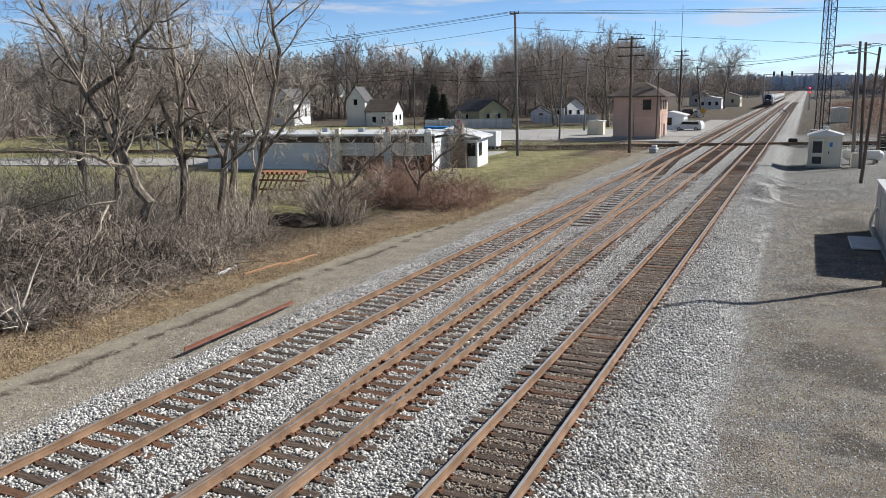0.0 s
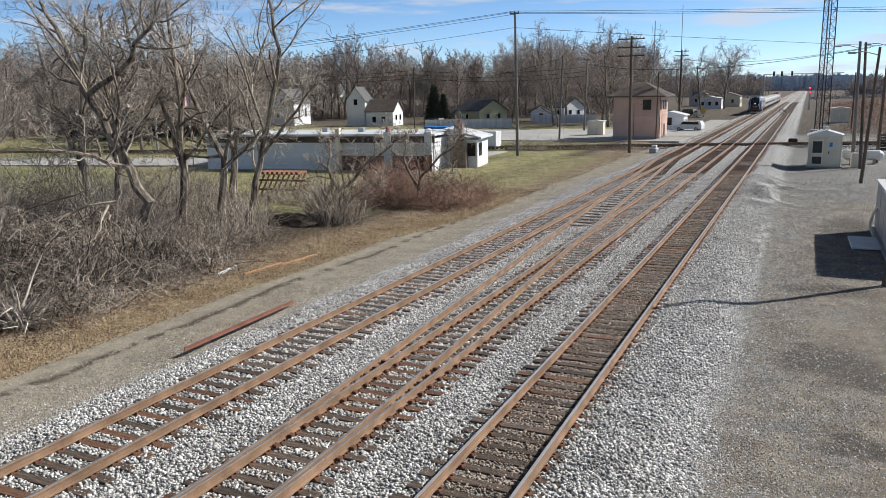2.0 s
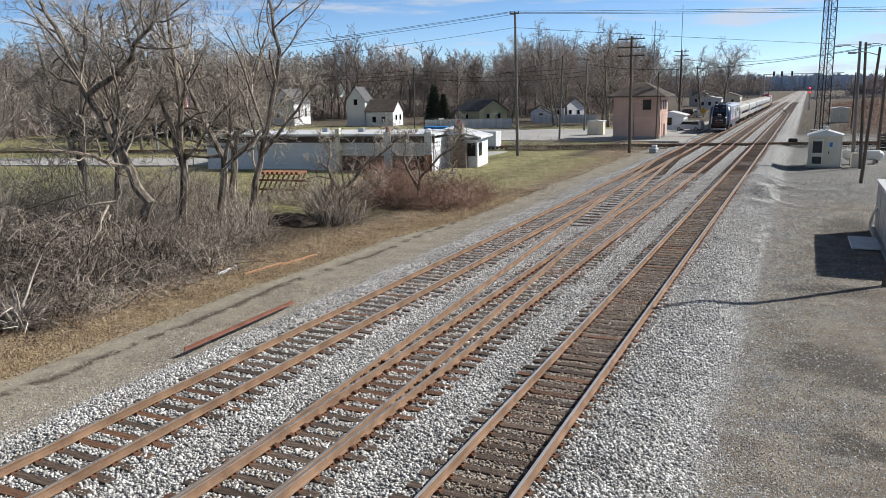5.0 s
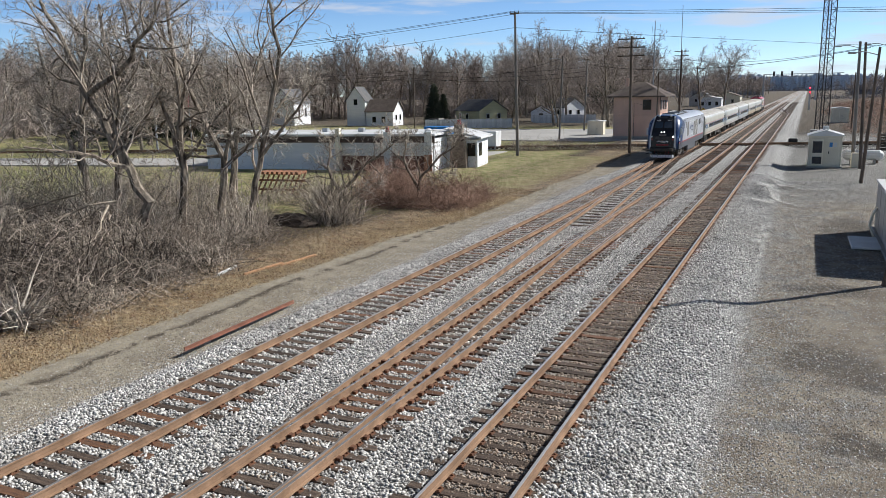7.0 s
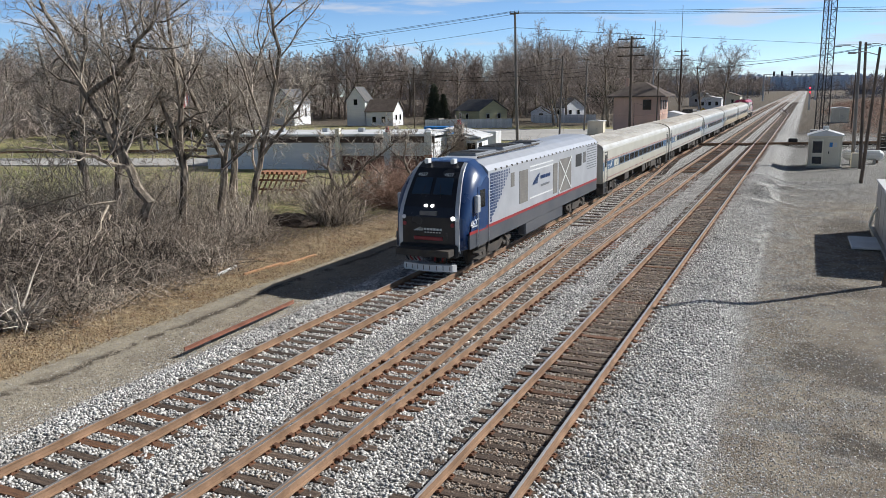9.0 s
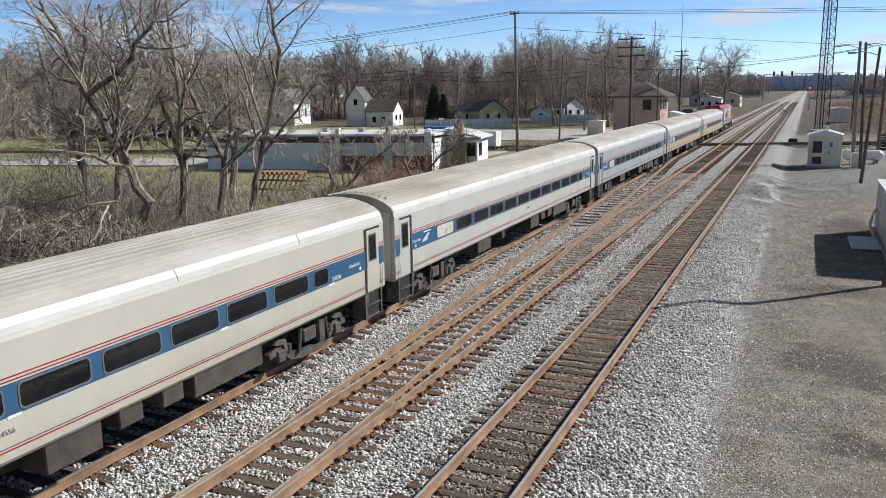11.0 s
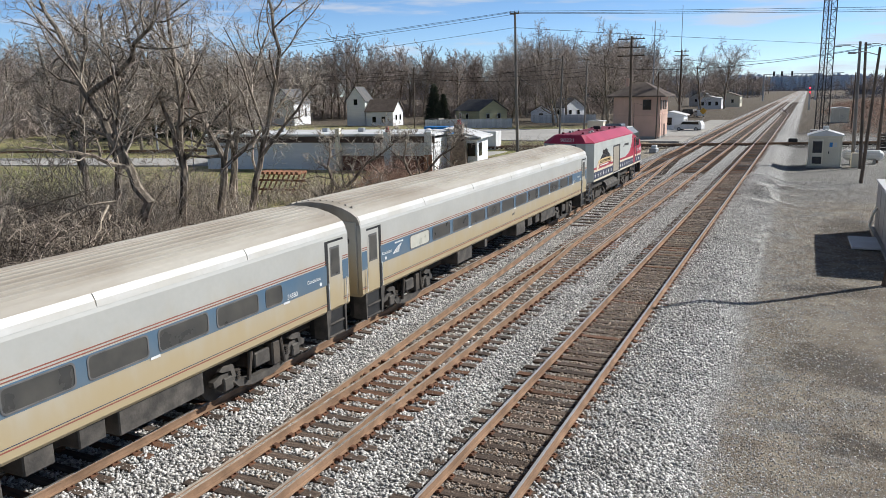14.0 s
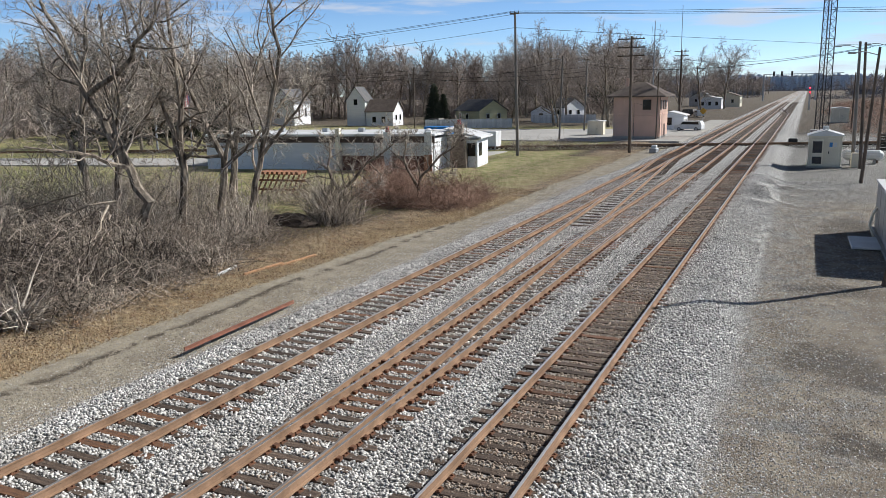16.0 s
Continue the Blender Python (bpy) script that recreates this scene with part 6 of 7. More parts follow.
def signal_mast(x, y):
    e = thing("railway_signal", "dark railway signal mast showing two red lights", "railway signal", pose(x, y, -0.5))
    part("mast", Mesh().tube([(0, 0, 0), (0, 0, 7.6)], 0.12, 6), M["steel"], e)
    for z in (5.5, 6.9):
        hd = part("signal_head", Mesh().box(-0.28, 0.28, -0.3, 0.1, z - 0.45, z + 0.45, 0.05), M["black"], e)
        part("red_lens", Mesh().tube([(0, -0.38, z), (0, -0.25, z)], 0.2, 12), M["redlamp"], hd, "lit red lens")
    part("ladder", Mesh().box(-0.25, 0.25, 0.15, 0.2, 0, 7.0), M["steel"], e)
    return e


signal_mast(14.0, 277)
sb = thing("signal_bridge", "distant grey steel signal bridge over the tracks", "signal bridge", pose(0, 470, -0.5))
for x in (-9, 17):
    part("leg", Mesh().box(x - 0.4, x + 0.4, -0.4, 0.4, 0, 14.0), M["steel"], sb)
truss = Mesh()
for z in (12.6, 14.0):
    truss.box(-9, 30, -0.15, 0.15, z, z + 0.3)
for k in range(19):
    truss.tube([(-9 + 2 * k, 0, 12.7), (-8 + 2 * k, 0, 14.1), (-7 + 2 * k, 0, 12.7)], 0.12, 4)
part("truss", truss, M["steel"], sb)
for x in (-4, 0, 5):
    part("signal_head", Mesh().box(x - 0.5, x + 0.5, -0.6, -0.2, 13.2, 15.6), M["black"], sb)
hw = thing("pylon", "pale far-off steel pole", "utility pole", pose(-16, 330, -0.5))
part("shaft", Mesh().tube([(0, 0, 0), (0, 0, 12.5)], 0.4, 6), M["steel"], hw)

# trackside clutter
sw = thing("switch_machine", "grey switch machine beside the west track", "switch machine", pose(-2.6, 94.5, -0.5, 0, 0, 0))
part("housing", Mesh().box(-0.4, 0.4, -0.9, 0.9, 0, 0.5, 0.06), M["steel"], sw)
part("motor_cover", Mesh().box(-0.3, 0.3, -0.3, 0.5, 0.5, 0.85, 0.06), M["white"], sw)
solid("battery_box", Mesh().box(-0.55, 0.55, -0.5, 0.5, 0, 0.75, 0.1), M["black"], "black battery box at the diamond", "utility box", pose(12.1, 112, -0.5))
sg = thing("warning_sign", "small amber diamond sign on a thin post", "sign", pose(-6.5, 176, -0.5))
part("post", Mesh().tube([(0, 0, 0), (0, 0, 2.6)], 0.06, 5), M["steel"], sg)
part("sign_plate", Mesh().along_y([(-0.75, 2.6), (0, 1.85), (0.75, 2.6), (0, 3.35)], -0.07, -0.04), M["sign"], sg)


def parked_van(x, y, turn, paint, label):
    e = thing("parked_car", label, "car", pose(x, y, -0.42, 0, 0, turn), group="parked vehicles")
    side = [(-2.4, 0.35), (2.4, 0.35), (2.4, 0.95), (1.5, 1.1), (0.9, 1.7), (-2.1, 1.75), (-2.4, 1.1)]
    part("body", Mesh().along_x(side, -0.9, 0.9), paint, e)
    for s in (-1, 1):
        part("side_window", Mesh().along_x([(-1.9, 1.15), (1.25, 1.15), (0.85, 1.6), (-1.85, 1.62)], s * 0.895, s * 0.91), M["glass"], e)
        for yy in (-1.5, 1.5):
            w = part("wheel", Mesh().tube([(s * 0.7, yy, 0.34), (s * 0.92, yy, 0.34)], 0.34, 12), M["black"], e)
            part("rim", Mesh().tube([(s * 0.9, yy, 0.34), (s * 0.93, yy, 0.34)], 0.2, 10), M["steel"], w)
    part("windshield", Mesh().loft([[(-0.75, 1.46 + o, 1.15), (0.75, 1.46 + o, 1.15), (0.7, 0.97 + o, 1.63), (-0.7, 0.97 + o, 1.63)] for o in (0.0, 0.05)]), M["glass"], e)
    return e


parked_van(-5.0, 143, 80, M["white"], "white parked van beyond the tower")
parked_van(-62, 160, 70, M["dark_steel"], "dark parked car by the houses")
parked_van(-12, 215, 20, M["white"], "white parked van far down the yard")
parked_van(-16, 225, 60, M["dark_steel"], "dark parked car far down the yard")
gable_house("small pale shed beyond the tower", -9.0, 147, 5, 5, 2.6, 0.6, M["siding"], M["roofwhite"], 0, ((0.5, 0.5),), name="shed")
gable_house("white block building far down the line", -18.5, 300, 8, 9, 3.6, 0.6, M["siding"], M["roofwhite"], 0, ((0.2, 0.45), (0.5, 0.45), (0.8, 0.45)), name="far_building")
gable_house("low tan building far down the line", -15, 330, 9, 12, 4.0, 1.5, M["cabpaint"], M["shingle"], 0, ((0.3, 0.4), (0.7, 0.4)), name="far_building")
gable_house("grey house far down the line", -27, 345, 9, 12, 3.6, 2.4, M["fence"], M["shingle_grey"], 0, ((0.3, 0.4), (0.7, 0.4)), name="far_building")

loose = thing("loose_rail", "rusty red length of rail lying on the ballast edge", "rail", pose(-2.55, 19.3, -0.30, 0, 0, 1.6))
part("rail_section", Mesh().loft([[(0.75 * x, y, 0.6 * z + 0.02) for x, z in RAIL] for y in (-2.8, 2.8)]), M["redrail"], loose)
for x, y, L, a, m_, text in ((-8.42, 25.5, 1.5, 9.8, M["white"], "short white-painted plank lying in dead grass"), (-7.3, 26.5, 2.2, -10, M["plank"], "orange-brown weathered plank lying in dead grass"), (-6.95, 28.6, 2.2, -10.5, M["plank"], "orange-brown weathered plank lying in dead grass")):
    solid("plank", Mesh().box(-0.065, 0.065, -L / 2, L / 2, 0, 0.09, 0.01), m_, text, "plank", pose(x, y, float(ground_z(x, y)) + 0.03, 2, 0, a), group="loose planks")

rack = thing("timber_rack", "rack of red-brown timbers on the lawn", "timber stack", pose(-22.4, 48.3, -0.5, 0, 0, 8))
for k in range(9):
    part("timber", Mesh().tube([(-1.7 + 0.42 * k, -0.5, 0.05), (-1.2 + 0.42 * k, 0.2, 1.65)], 0.07, 5), M["timber"], rack)
    part("timber", Mesh().box(-1.5 + 0.4 * k, -1.3 + 0.4 * k, -0.6, 0.9, 1.55, 1.75, 0.01), M["timber"], rack)
for z in (0.3, 1.0):
    part("rail_beam", Mesh().box(-1.9, 2.2, -0.1, 0.05, z, z + 0.14), M["timber"], rack)


def mound(name, label, x, y, rx, ry, h, material, seed):
    r = random.Random(seed)
    rings = []
    for k in range(7):
        u = k / 6
        rings.append([(rx * math.cos(a * 0.3927) * math.cos(u * 1.5) * r.uniform(0.85, 1.12), ry * math.sin(a * 0.3927) * math.cos(u * 1.5) * r.uniform(0.85, 1.12), h * math.sin(u * 1.5) * r.uniform(0.9, 1.06) - 0.1) for a in range(16)])
    return solid(name, Mesh().loft(rings), material, label, name.replace("_", " "), pose(x, y, float(ground_z(x, y))))


mound("soil_heap", "dark heap of soil at the thicket's foot", -12.6, 36.0, 1.7, 1.0, 0.75, M["soil"], 2)


# ---- flag ----
flag = thing("flagpole", "slim pole flying a small red, white and blue flag", "flagpole", pose(-44.0, 63.0, -0.5))
part("pole", Mesh().tube([(0, 0, 0), (0, 0, 8.0)], 0.05, 6), M["steel"], flag)
FLAG = []
for k in range(4):
    g = Mesh()
    for j in range(7):
        g.box(0, 0.36, -0.012, 0.012, 0.95 * j / 7 - 0.95, 0.95 * (j + 1) / 7 - 0.95 - 0.005)
    FLAG.append(part("flag_strip", g, (M["navy"], M["redl"], M["white"], M["redl"])[k], flag, "swaying strip of the flag"))


# ---- vegetation ----
def twig_mesh(name, p0, d0, length, radius, curl, material, k=5, droop=0.35, seed=1):
    """Many thin curved twigs at once, three-sided and tapered, joined."""
    r = np.random.default_rng(seed)
    n = len(p0)
    d0 = d0 / np.linalg.norm(d0, axis=1, keepdims=True)
    bend = r.normal(0, 1, (n, 3)) * curl
    bend[:, 2] -= droop
    wob = r.normal(0, 0.06, (n, k, 3)) * length[:, None, None]
    t = np.linspace(0, 1, k)
    path = p0[:, None] + length[:, None, None] * (t[None, :, None] * d0[:, None] + (t ** 2)[None, :, None] * bend[:, None]) + wob * t[None, :, None]
    a = np.cross(d0, r.normal(0, 1, (n, 3)))
    a /= np.linalg.norm(a, axis=1, keepdims=True)
    b = np.cross(d0, a)
    rad = (radius[:, None] * (1 - 0.75 * t[None]))[..., None]
    rings = [path + rad * (math.cos(q) * a + math.sin(q) * b)[:, None] for q in (0, 2.094, 4.189)]
    v = np.stack(rings, 2).reshape(-1, 3)
    base = (np.arange(n) * k * 3)[:, None, None] + (np.arange(k - 1) * 3)[None, :, None]
    f = np.concatenate([np.stack([base + i, base + (i + 1) % 3, base + 3 + (i + 1) % 3, base + 3 + i], -1) for i in range(3)], 2)
    return array_mesh(name, v, f.reshape(-1, 4), material)


def branch(out, rnd, p, d, length, radius, level, spec):
    """Grows one limb and, from it, the next finer ones. out collects (points, radii, level)."""
    segs = spec["segs"][level]
    pts, radii = [p.copy()], [radius]
    for i in range(segs):
        j = Vector((rnd.gauss(0, 1), rnd.gauss(0, 1), rnd.gauss(0, 1))) * spec["kink"][level]
        d = (d + j + Vector((0, 0, spec["lift"][level]))).normalized()
        p = p + d * (length / segs)
        pts.append(p.copy())
        radii.append(radius * (1 - (0.75 if level else 0.6) * (i + 1) / segs))
    out.append((pts, radii, level))
    if level + 1 >= len(spec["count"]):
        return
    shoots(out, rnd, pts, radii, length, level, spec)


def shoots(out, rnd, pts, radii, length, level, spec):
    for c in range(spec["count"][level + 1]):
        u = spec["from"][level] + (1 - spec["from"][level]) * (c + rnd.random()) / spec["count"][level + 1]
        i = min(int(u * (len(pts) - 1)), len(pts) - 2)
        q = pts[i].lerp(pts[i + 1], u * (len(pts) - 1) - i)
        axis = (pts[i + 1] - pts[i]).normalized()
        side = axis.orthogonal().normalized()
        side.rotate(Matrix.Rotation(rnd.uniform(0, 6.283), 3, axis))
        a = radians(rnd.uniform(*spec["angle"]))
        nd = (axis * math.cos(a) + side * math.sin(a)).normalized()
        r0 = radii[i] * rnd.uniform(0.4, 0.62)
        branch(out, rnd, q, nd, length * spec["ratio"][level] * (1.15 - 0.55 * u) * rnd.uniform(0.7, 1.2), max(r0, spec["thin"]), level + 1, spec)


def limbs_to_meshes(out, split=2):
    trunk, crown = Mesh(), []
    for pts, radii, level in out:
        if level < split:
            trunk.tube(pts, radii, 7 if level == 0 else 5)
        else:
            crown.append((pts, radii))
    v, f = [], []
    for pts, radii in crown:
        d = (pts[-1] - pts[0]).normalized()
        a = d.orthogonal().normalized()
        b = d.cross(a)
        o = len(v)
        for p, r in zip(pts, radii):
            for q in (0, 2.094, 4.189):
                v.append(p + r * (a * math.cos(q) + b * math.sin(q)))
        for i in range(len(pts) - 1):
            for k in range(3):
                f.append((o + 3 * i + k, o + 3 * i + (k + 1) % 3, o + 3 * i + 3 + (k + 1) % 3, o + 3 * i + 3 + k))
    return trunk, v, f


TREE = {"segs": (6, 5, 4, 3, 2), "kink": (0.09, 0.16, 0.2, 0.25, 0.25), "lift": (0.05, 0.10, 0.06, 0.03, 0.0), "count": (1, 10, 8, 7, 5), "from": (0.28, 0.2, 0.15, 0.1), "ratio": (0.62, 0.55, 0.5, 0.55), "angle": (28, 62), "thin": 0.012}


def grown_tree(name, label, seed, height, radius, spec, bark, twig, at, lean=(0, 0), group="bare trees"):
    rnd = random.Random(seed)
    out = []
    branch(out, rnd, Vector((0, 0, -0.2)), Vector((lean[0], lean[1], 1)).normalized(), height * 0.72, radius, 0, spec)
    trunk, v, f = limbs_to_meshes(out)
    e = thing(name, label, "tree", at, group)
    part("trunk", trunk, bark, e, "bare trunk and main limbs")
    part("crown", array_mesh("crown", v, f, twig), twig, e, "bare twigs")
    return e


# near trees whose trunks lean and fork over the brush
def shaped_tree(label, seed, spines, spec, twig):
    """A tree with given main stems; limbs and twigs grow from them."""
    rnd = random.Random(seed)
    out = []
    for pts, r0, r1 in spines:
        pts = [Vector(p) for p in pts]
        fine = []
        for i in range(len(pts) - 1):
            for k in range(3):
                q = pts[i].lerp(pts[i + 1], k / 3)
                fine.append(q + Vector((rnd.gauss(0, 0.06), rnd.gauss(0, 0.06), 0)))
        fine.append(pts[-1])
        radii = [1.25 * (r0 + (r1 - r0) * i / (len(fine) - 1)) for i in range(len(fine))]
        out.append((fine, radii, 0))
        shoots(out, rnd, fine, radii, sum((fine[i + 1] - fine[i]).length for i in range(len(fine) - 1)), 0, spec)
    trunk, v, f = limbs_to_meshes(out)
    e = thing("bare_tree", label, "tree", None, "bare trees at the brush edge")
    part("trunk", trunk, M["bark"], e, "rough bare trunk and limbs")
    part("crown", array_mesh("crown", v, f, twig), twig, e, "bare twigs")
    return e


NEAR = dict(TREE, count=(1, 12, 8, 5, 2), angle=(25, 75), kink=(0.09, 0.2, 0.26, 0.3, 0.3), ratio=(0.42, 0.52, 0.5, 0.5), thin=0.014, lift=(0.05, 0.08, 0.03, 0.0, -0.02))
shaped_tree("big leaning bare tree with a split pale trunk", 11, [
    ([(-16.0, 28.0, -0.4), (-15.1, 28.0, 1.9), (-16.5, 28.0, 4.0), (-18.5, 28.1, 7.1), (-20.1, 28.3, 9.7), (-21.4, 28.4, 11.6)], 0.24, 0.07),
    ([(-18.4, 28.0, 7.0), (-15.7, 27.6, 8.0), (-13.2, 27.2, 9.9), (-12.0, 27.0, 11.5)], 0.12, 0.04),
    ([(-17.2, 28.0, 5.0), (-18.8, 27.5, 5.6), (-20.6, 27.0, 6.6)], 0.09, 0.03)], NEAR, M["twig"])
shaped_tree("upright bare tree with twin stems in the brush", 12, [
    ([(-17.7, 33.0, -0.3), (-17.4, 33.0, 3.0), (-17.3, 33.0, 6.0), (-17.7, 33.2, 9.0), (-17.8, 33.2, 12.2)], 0.2, 0.06),
    ([(-17.4, 33.0, 3.0), (-18.6, 33.4, 6.0), (-20.2, 33.6, 9.5), (-21.0, 33.8, 12.0)], 0.13, 0.04)], NEAR, M["twig"])
shaped_tree("crooked bare tree leaning toward the road", 13, [
    ([(-15.8, 34.0, -0.5), (-15.4, 34.0, 3.5), (-17.3, 34.2, 6.6), (-19.7, 34.4, 10.9)], 0.2, 0.05),
    ([(-15.5, 34.0, 2.6), (-14.4, 33.6, 5.5), (-14.2, 33.4, 8.5)], 0.11, 0.03)], NEAR, M["twig"])
shaped_tree("tall bare tree with upswept branches", 14, [
    ([(-14.0, 34.0, -0.5), (-13.3, 34.0, 2.2), (-12.4, 34.0, 5.1), (-11.3, 34.1, 9.1), (-12.1, 34.2, 12.2)], 0.17, 0.05),
    ([(-12.9, 34.0, 3.6), (-10.9, 33.8, 5.4), (-8.9, 33.6, 7.4)], 0.09, 0.03)], NEAR, M["twig"])
shaped_tree("leaning bare sapling over the thicket", 15, [
    ([(-23.5, 32.0, -0.4), (-23.9, 32.0, 4.0), (-23.2, 32.0, 8.0), (-22.6, 32.2, 11.5)], 0.17, 0.05),
    ([(-23.8, 32.0, 2.8), (-25.5, 32.0, 6.0), (-26.4, 32.0, 10.0)], 0.12, 0.04)], NEAR, M["twig"])
shaped_tree("bare tree among brambles close to the yard", 16, [
    ([(-17.6, 22.0, -0.2), (-18.0, 22.0, 3.0), (-19.0, 22.2, 6.0), (-18.6, 22.4, 9.5)], 0.16, 0.04),
    ([(-18.0, 22.0, 2.5), (-19.8, 21.6, 5.0), (-20.8, 21.5, 8.0)], 0.1, 0.03)], NEAR, M["twig"])
shaped_tree("spreading bare tree behind the brush", 17, [
    ([(-21.5, 42.0, -0.5), (-21.2, 42.0, 4.0), (-19.5, 42.2, 7.5), (-18.4, 42.4, 10.5)], 0.18, 0.05),
    ([(-21.3, 42.0, 3.2), (-23.0, 42.0, 6.5), (-24.0, 42.0, 10.0)], 0.12, 0.04)], NEAR, M["twig"])
shaped_tree("low spreading bare tree near the white building", 18, [
    ([(-11.8, 40.0, -0.5), (-11.3, 40.0, 1.4), (-9.9, 40.2, 2.8), (-8.2, 40.4, 4.0)], 0.1, 0.03),
    ([(-11.6, 40.0, 0.6), (-12.6, 40.0, 2.6), (-12.4, 40.0, 4.4)], 0.09, 0.03)], NEAR, M["twig"])

NEAR_TREES = [o for o in scene.collection.objects if o.name.startswith("bare_tree")]
for k, dx, dy in ((1, -6.5, 1.5), (3, -9.0, -1.0), (2, -5.0, 7.0), (5, -3.0, -2.5), (7, 1.8, 6.5)):
    copy_thing(NEAR_TREES[k], Matrix.Translation((dx, dy, 0)))


def thicket(name, label, spots, count, length, material, seed, radius=0.008, up=0.8, curl=0.32):
    """A tangle of twigs rooted in several clumps."""
    r = np.random.default_rng(seed)
    spots = np.array(spots, float)
    w = spots[:, 2] * spots[:, 3]
    pick = r.choice(len(spots), count, p=w / w.sum())
    s = spots[pick]
    q, a = np.sqrt(r.random(count)), r.uniform(0, 6.283, count)
    x, y = s[:, 0] + s[:, 2] * q * np.cos(a), s[:, 1] + s[:, 3] * q * np.sin(a)
    fill = r.random(count) < 0.62
    z = ground_z(x, y) + np.where(fill, r.random(count) * s[:, 4] * (1 - q ** 2) * 0.9, 0)
    d = np.stack([r.normal(0, 0.7, count), r.normal(0, 0.7, count), np.abs(r.normal(up, 0.5, count))], 1)
    L = length * r.uniform(0.45, 1.3, count) * (0.5 + 0.5 * s[:, 4] / spots[:, 4].max())
    me = twig_mesh(name, np.stack([x, y, z], 1), d, L, radius * r.uniform(0.5, 1.6, count), curl, material, 4, 0.4, seed)
    return tagged(new(name, me), label, "brush", kind="stuff")


thicket("bramble_thicket", "grey-brown tangled bramble thicket beside the yard", [(-11.0, 18.5, 2.2, 3.5, 1.9), (-13.5, 20, 3.0, 5, 2.6), (-12.5, 24.5, 2.6, 3.5, 1.9), (-17, 17, 4, 5, 3.6), (-16, 25, 3, 4, 2.4), (-20, 20, 4, 5, 4.2), (-13.5, 28.5, 2.6, 2.6, 1.6), (-11.8, 30.5, 2.0, 1.8, 0.9), (-24, 27, 5, 4, 4.0), (-10.4, 15.0, 1.3, 2.4, 1.3), (-9.1, 18.2, 1.5, 2.2, 1.2), (-9.2, 21.6, 1.5, 2.4, 1.2), (-9.6, 25.2, 1.7, 2.4, 1.1)], 19000, 1.7, M["brush"], 21, 0.013)
# added dark stems deepen the thicket's inner shade by colour
thicket("bramble_stems", "inner stems of the bramble thicket, coloured dark for its shade", [(-13.5, 19, 3, 4.5, 2.2), (-17, 18, 4, 5, 3.4), (-16, 25, 3, 4, 2.2), (-21, 21, 4, 5, 4.0), (-12, 23, 2, 4, 1.5), (-10.2, 19.5, 1.4, 3.5, 1.0), (-10.6, 24.5, 1.4, 2.5, 0.9)], 10500, 1.5, M["shade_stem"], 22, 0.022)
thicket("tall_saplings", "leafless saplings rising over the brambles", [(-18, 19, 3, 3, 4.0), (-21, 23, 3, 3, 4.5), (-20, 29, 3, 2, 4.5), (-25, 31, 4, 3, 5.0), (-16, 31, 2, 2, 3.6), (-13.5, 33, 1.5, 1.5, 3.0)], 2600, 3.4, M["twig"], 34, 0.016, 1.6, 0.25)
thicket("red_brown_thicket", "red-brown leafless shrubs before the white building", [(-9.2, 47.5, 2.4, 3.0, 2.3), (-11.5, 47, 2.2, 3.0, 2.6), (-7.6, 49.5, 1.9, 2.2, 1.9), (-13.6, 50, 2.4, 3, 2.4), (-6.8, 46.0, 1.4, 1.8, 1.3), (-16, 54, 2.5, 3, 2.4)], 6000, 1.9, M["redbrush"], 23, 0.015, 0.7, 0.45)
thicket("shrub_clump", "upright leafless shrub clump with many thin stems", [(-10.8, 37.2, 0.9, 0.7, 2.6), (-10.2, 38.2, 0.9, 0.8, 2.6), (-12.0, 38.6, 1.2, 1.0, 2.4)], 750, 2.9, M["brush"], 24, 0.016, 1.4, 0.25)
thicket("bank_shrubs", "leafless shrubs along the brush edge", [(-14.5, 34.0, 2.4, 1.6, 1.6), (-16.5, 36, 2.6, 2, 2.2), (-20, 36, 4, 3, 2.4), (-26, 36, 5, 3, 2.6), (-30, 44, 6, 4, 2.4), (-19, 46, 3, 3, 1.6)], 8000, 1.8, M["brush"], 25, 0.010)
thicket("roadside_shrubs", "low leafless shrubs beside the crossing line", [(-14.5, 97, 2.5, 1.2, 1.6), (-11.5, 98, 2, 1, 1.3), (-18.5, 95, 3, 1.4, 1.6), (-7, 99, 2, 0.8, 0.7)], 1600, 1.5, M["brush"], 26, 0.014)
thicket("east_scrub", "brown scrub along the east side of the yard", [(24, 150, 5, 22, 2.4), (30, 200, 8, 30, 3.0), (22, 240, 5, 30, 2.4), (40, 130, 10, 25, 3.0), (36, 300, 16, 60, 3.6)], 7000, 2.6, M["redbrush"], 27, 0.03)


def grass(name, label, count, area, h, material, seed):
    r = np.random.default_rng(seed)
    x, y = area(r, count)
    p = np.stack([x, y, ground_z(x, y) - 0.01], 1)
    d = np.stack([r.normal(0, 0.6, len(x)), r.normal(0, 0.6, len(x)), np.abs(r.normal(0.8, 0.3, len(x)))], 1)
    me = twig_mesh(name, p, d, h * r.uniform(0.4, 1.5, len(x)), np.full(len(x), 0.006), 0.4, material, 3, 0.3, seed)
    return tagged(new(name, me), label, "grass", kind="stuff")


def verge(r, n):
    y = 12 + 40 * r.random(n) ** 1.2
    edge = -5.6 + 1.3 * smooth(33, 44, y)
    clump = np.abs(r.normal(0, 2.2, n))
    return edge - clump, y


def lawn_edge(r, n):
    return r.uniform(-26, -9, n), r.uniform(30, 48, n)


def far_verge(r, n):
    y = r.uniform(48, 98, n)
    return -4.2 - np.abs(r.normal(0, 4.0, n)), y


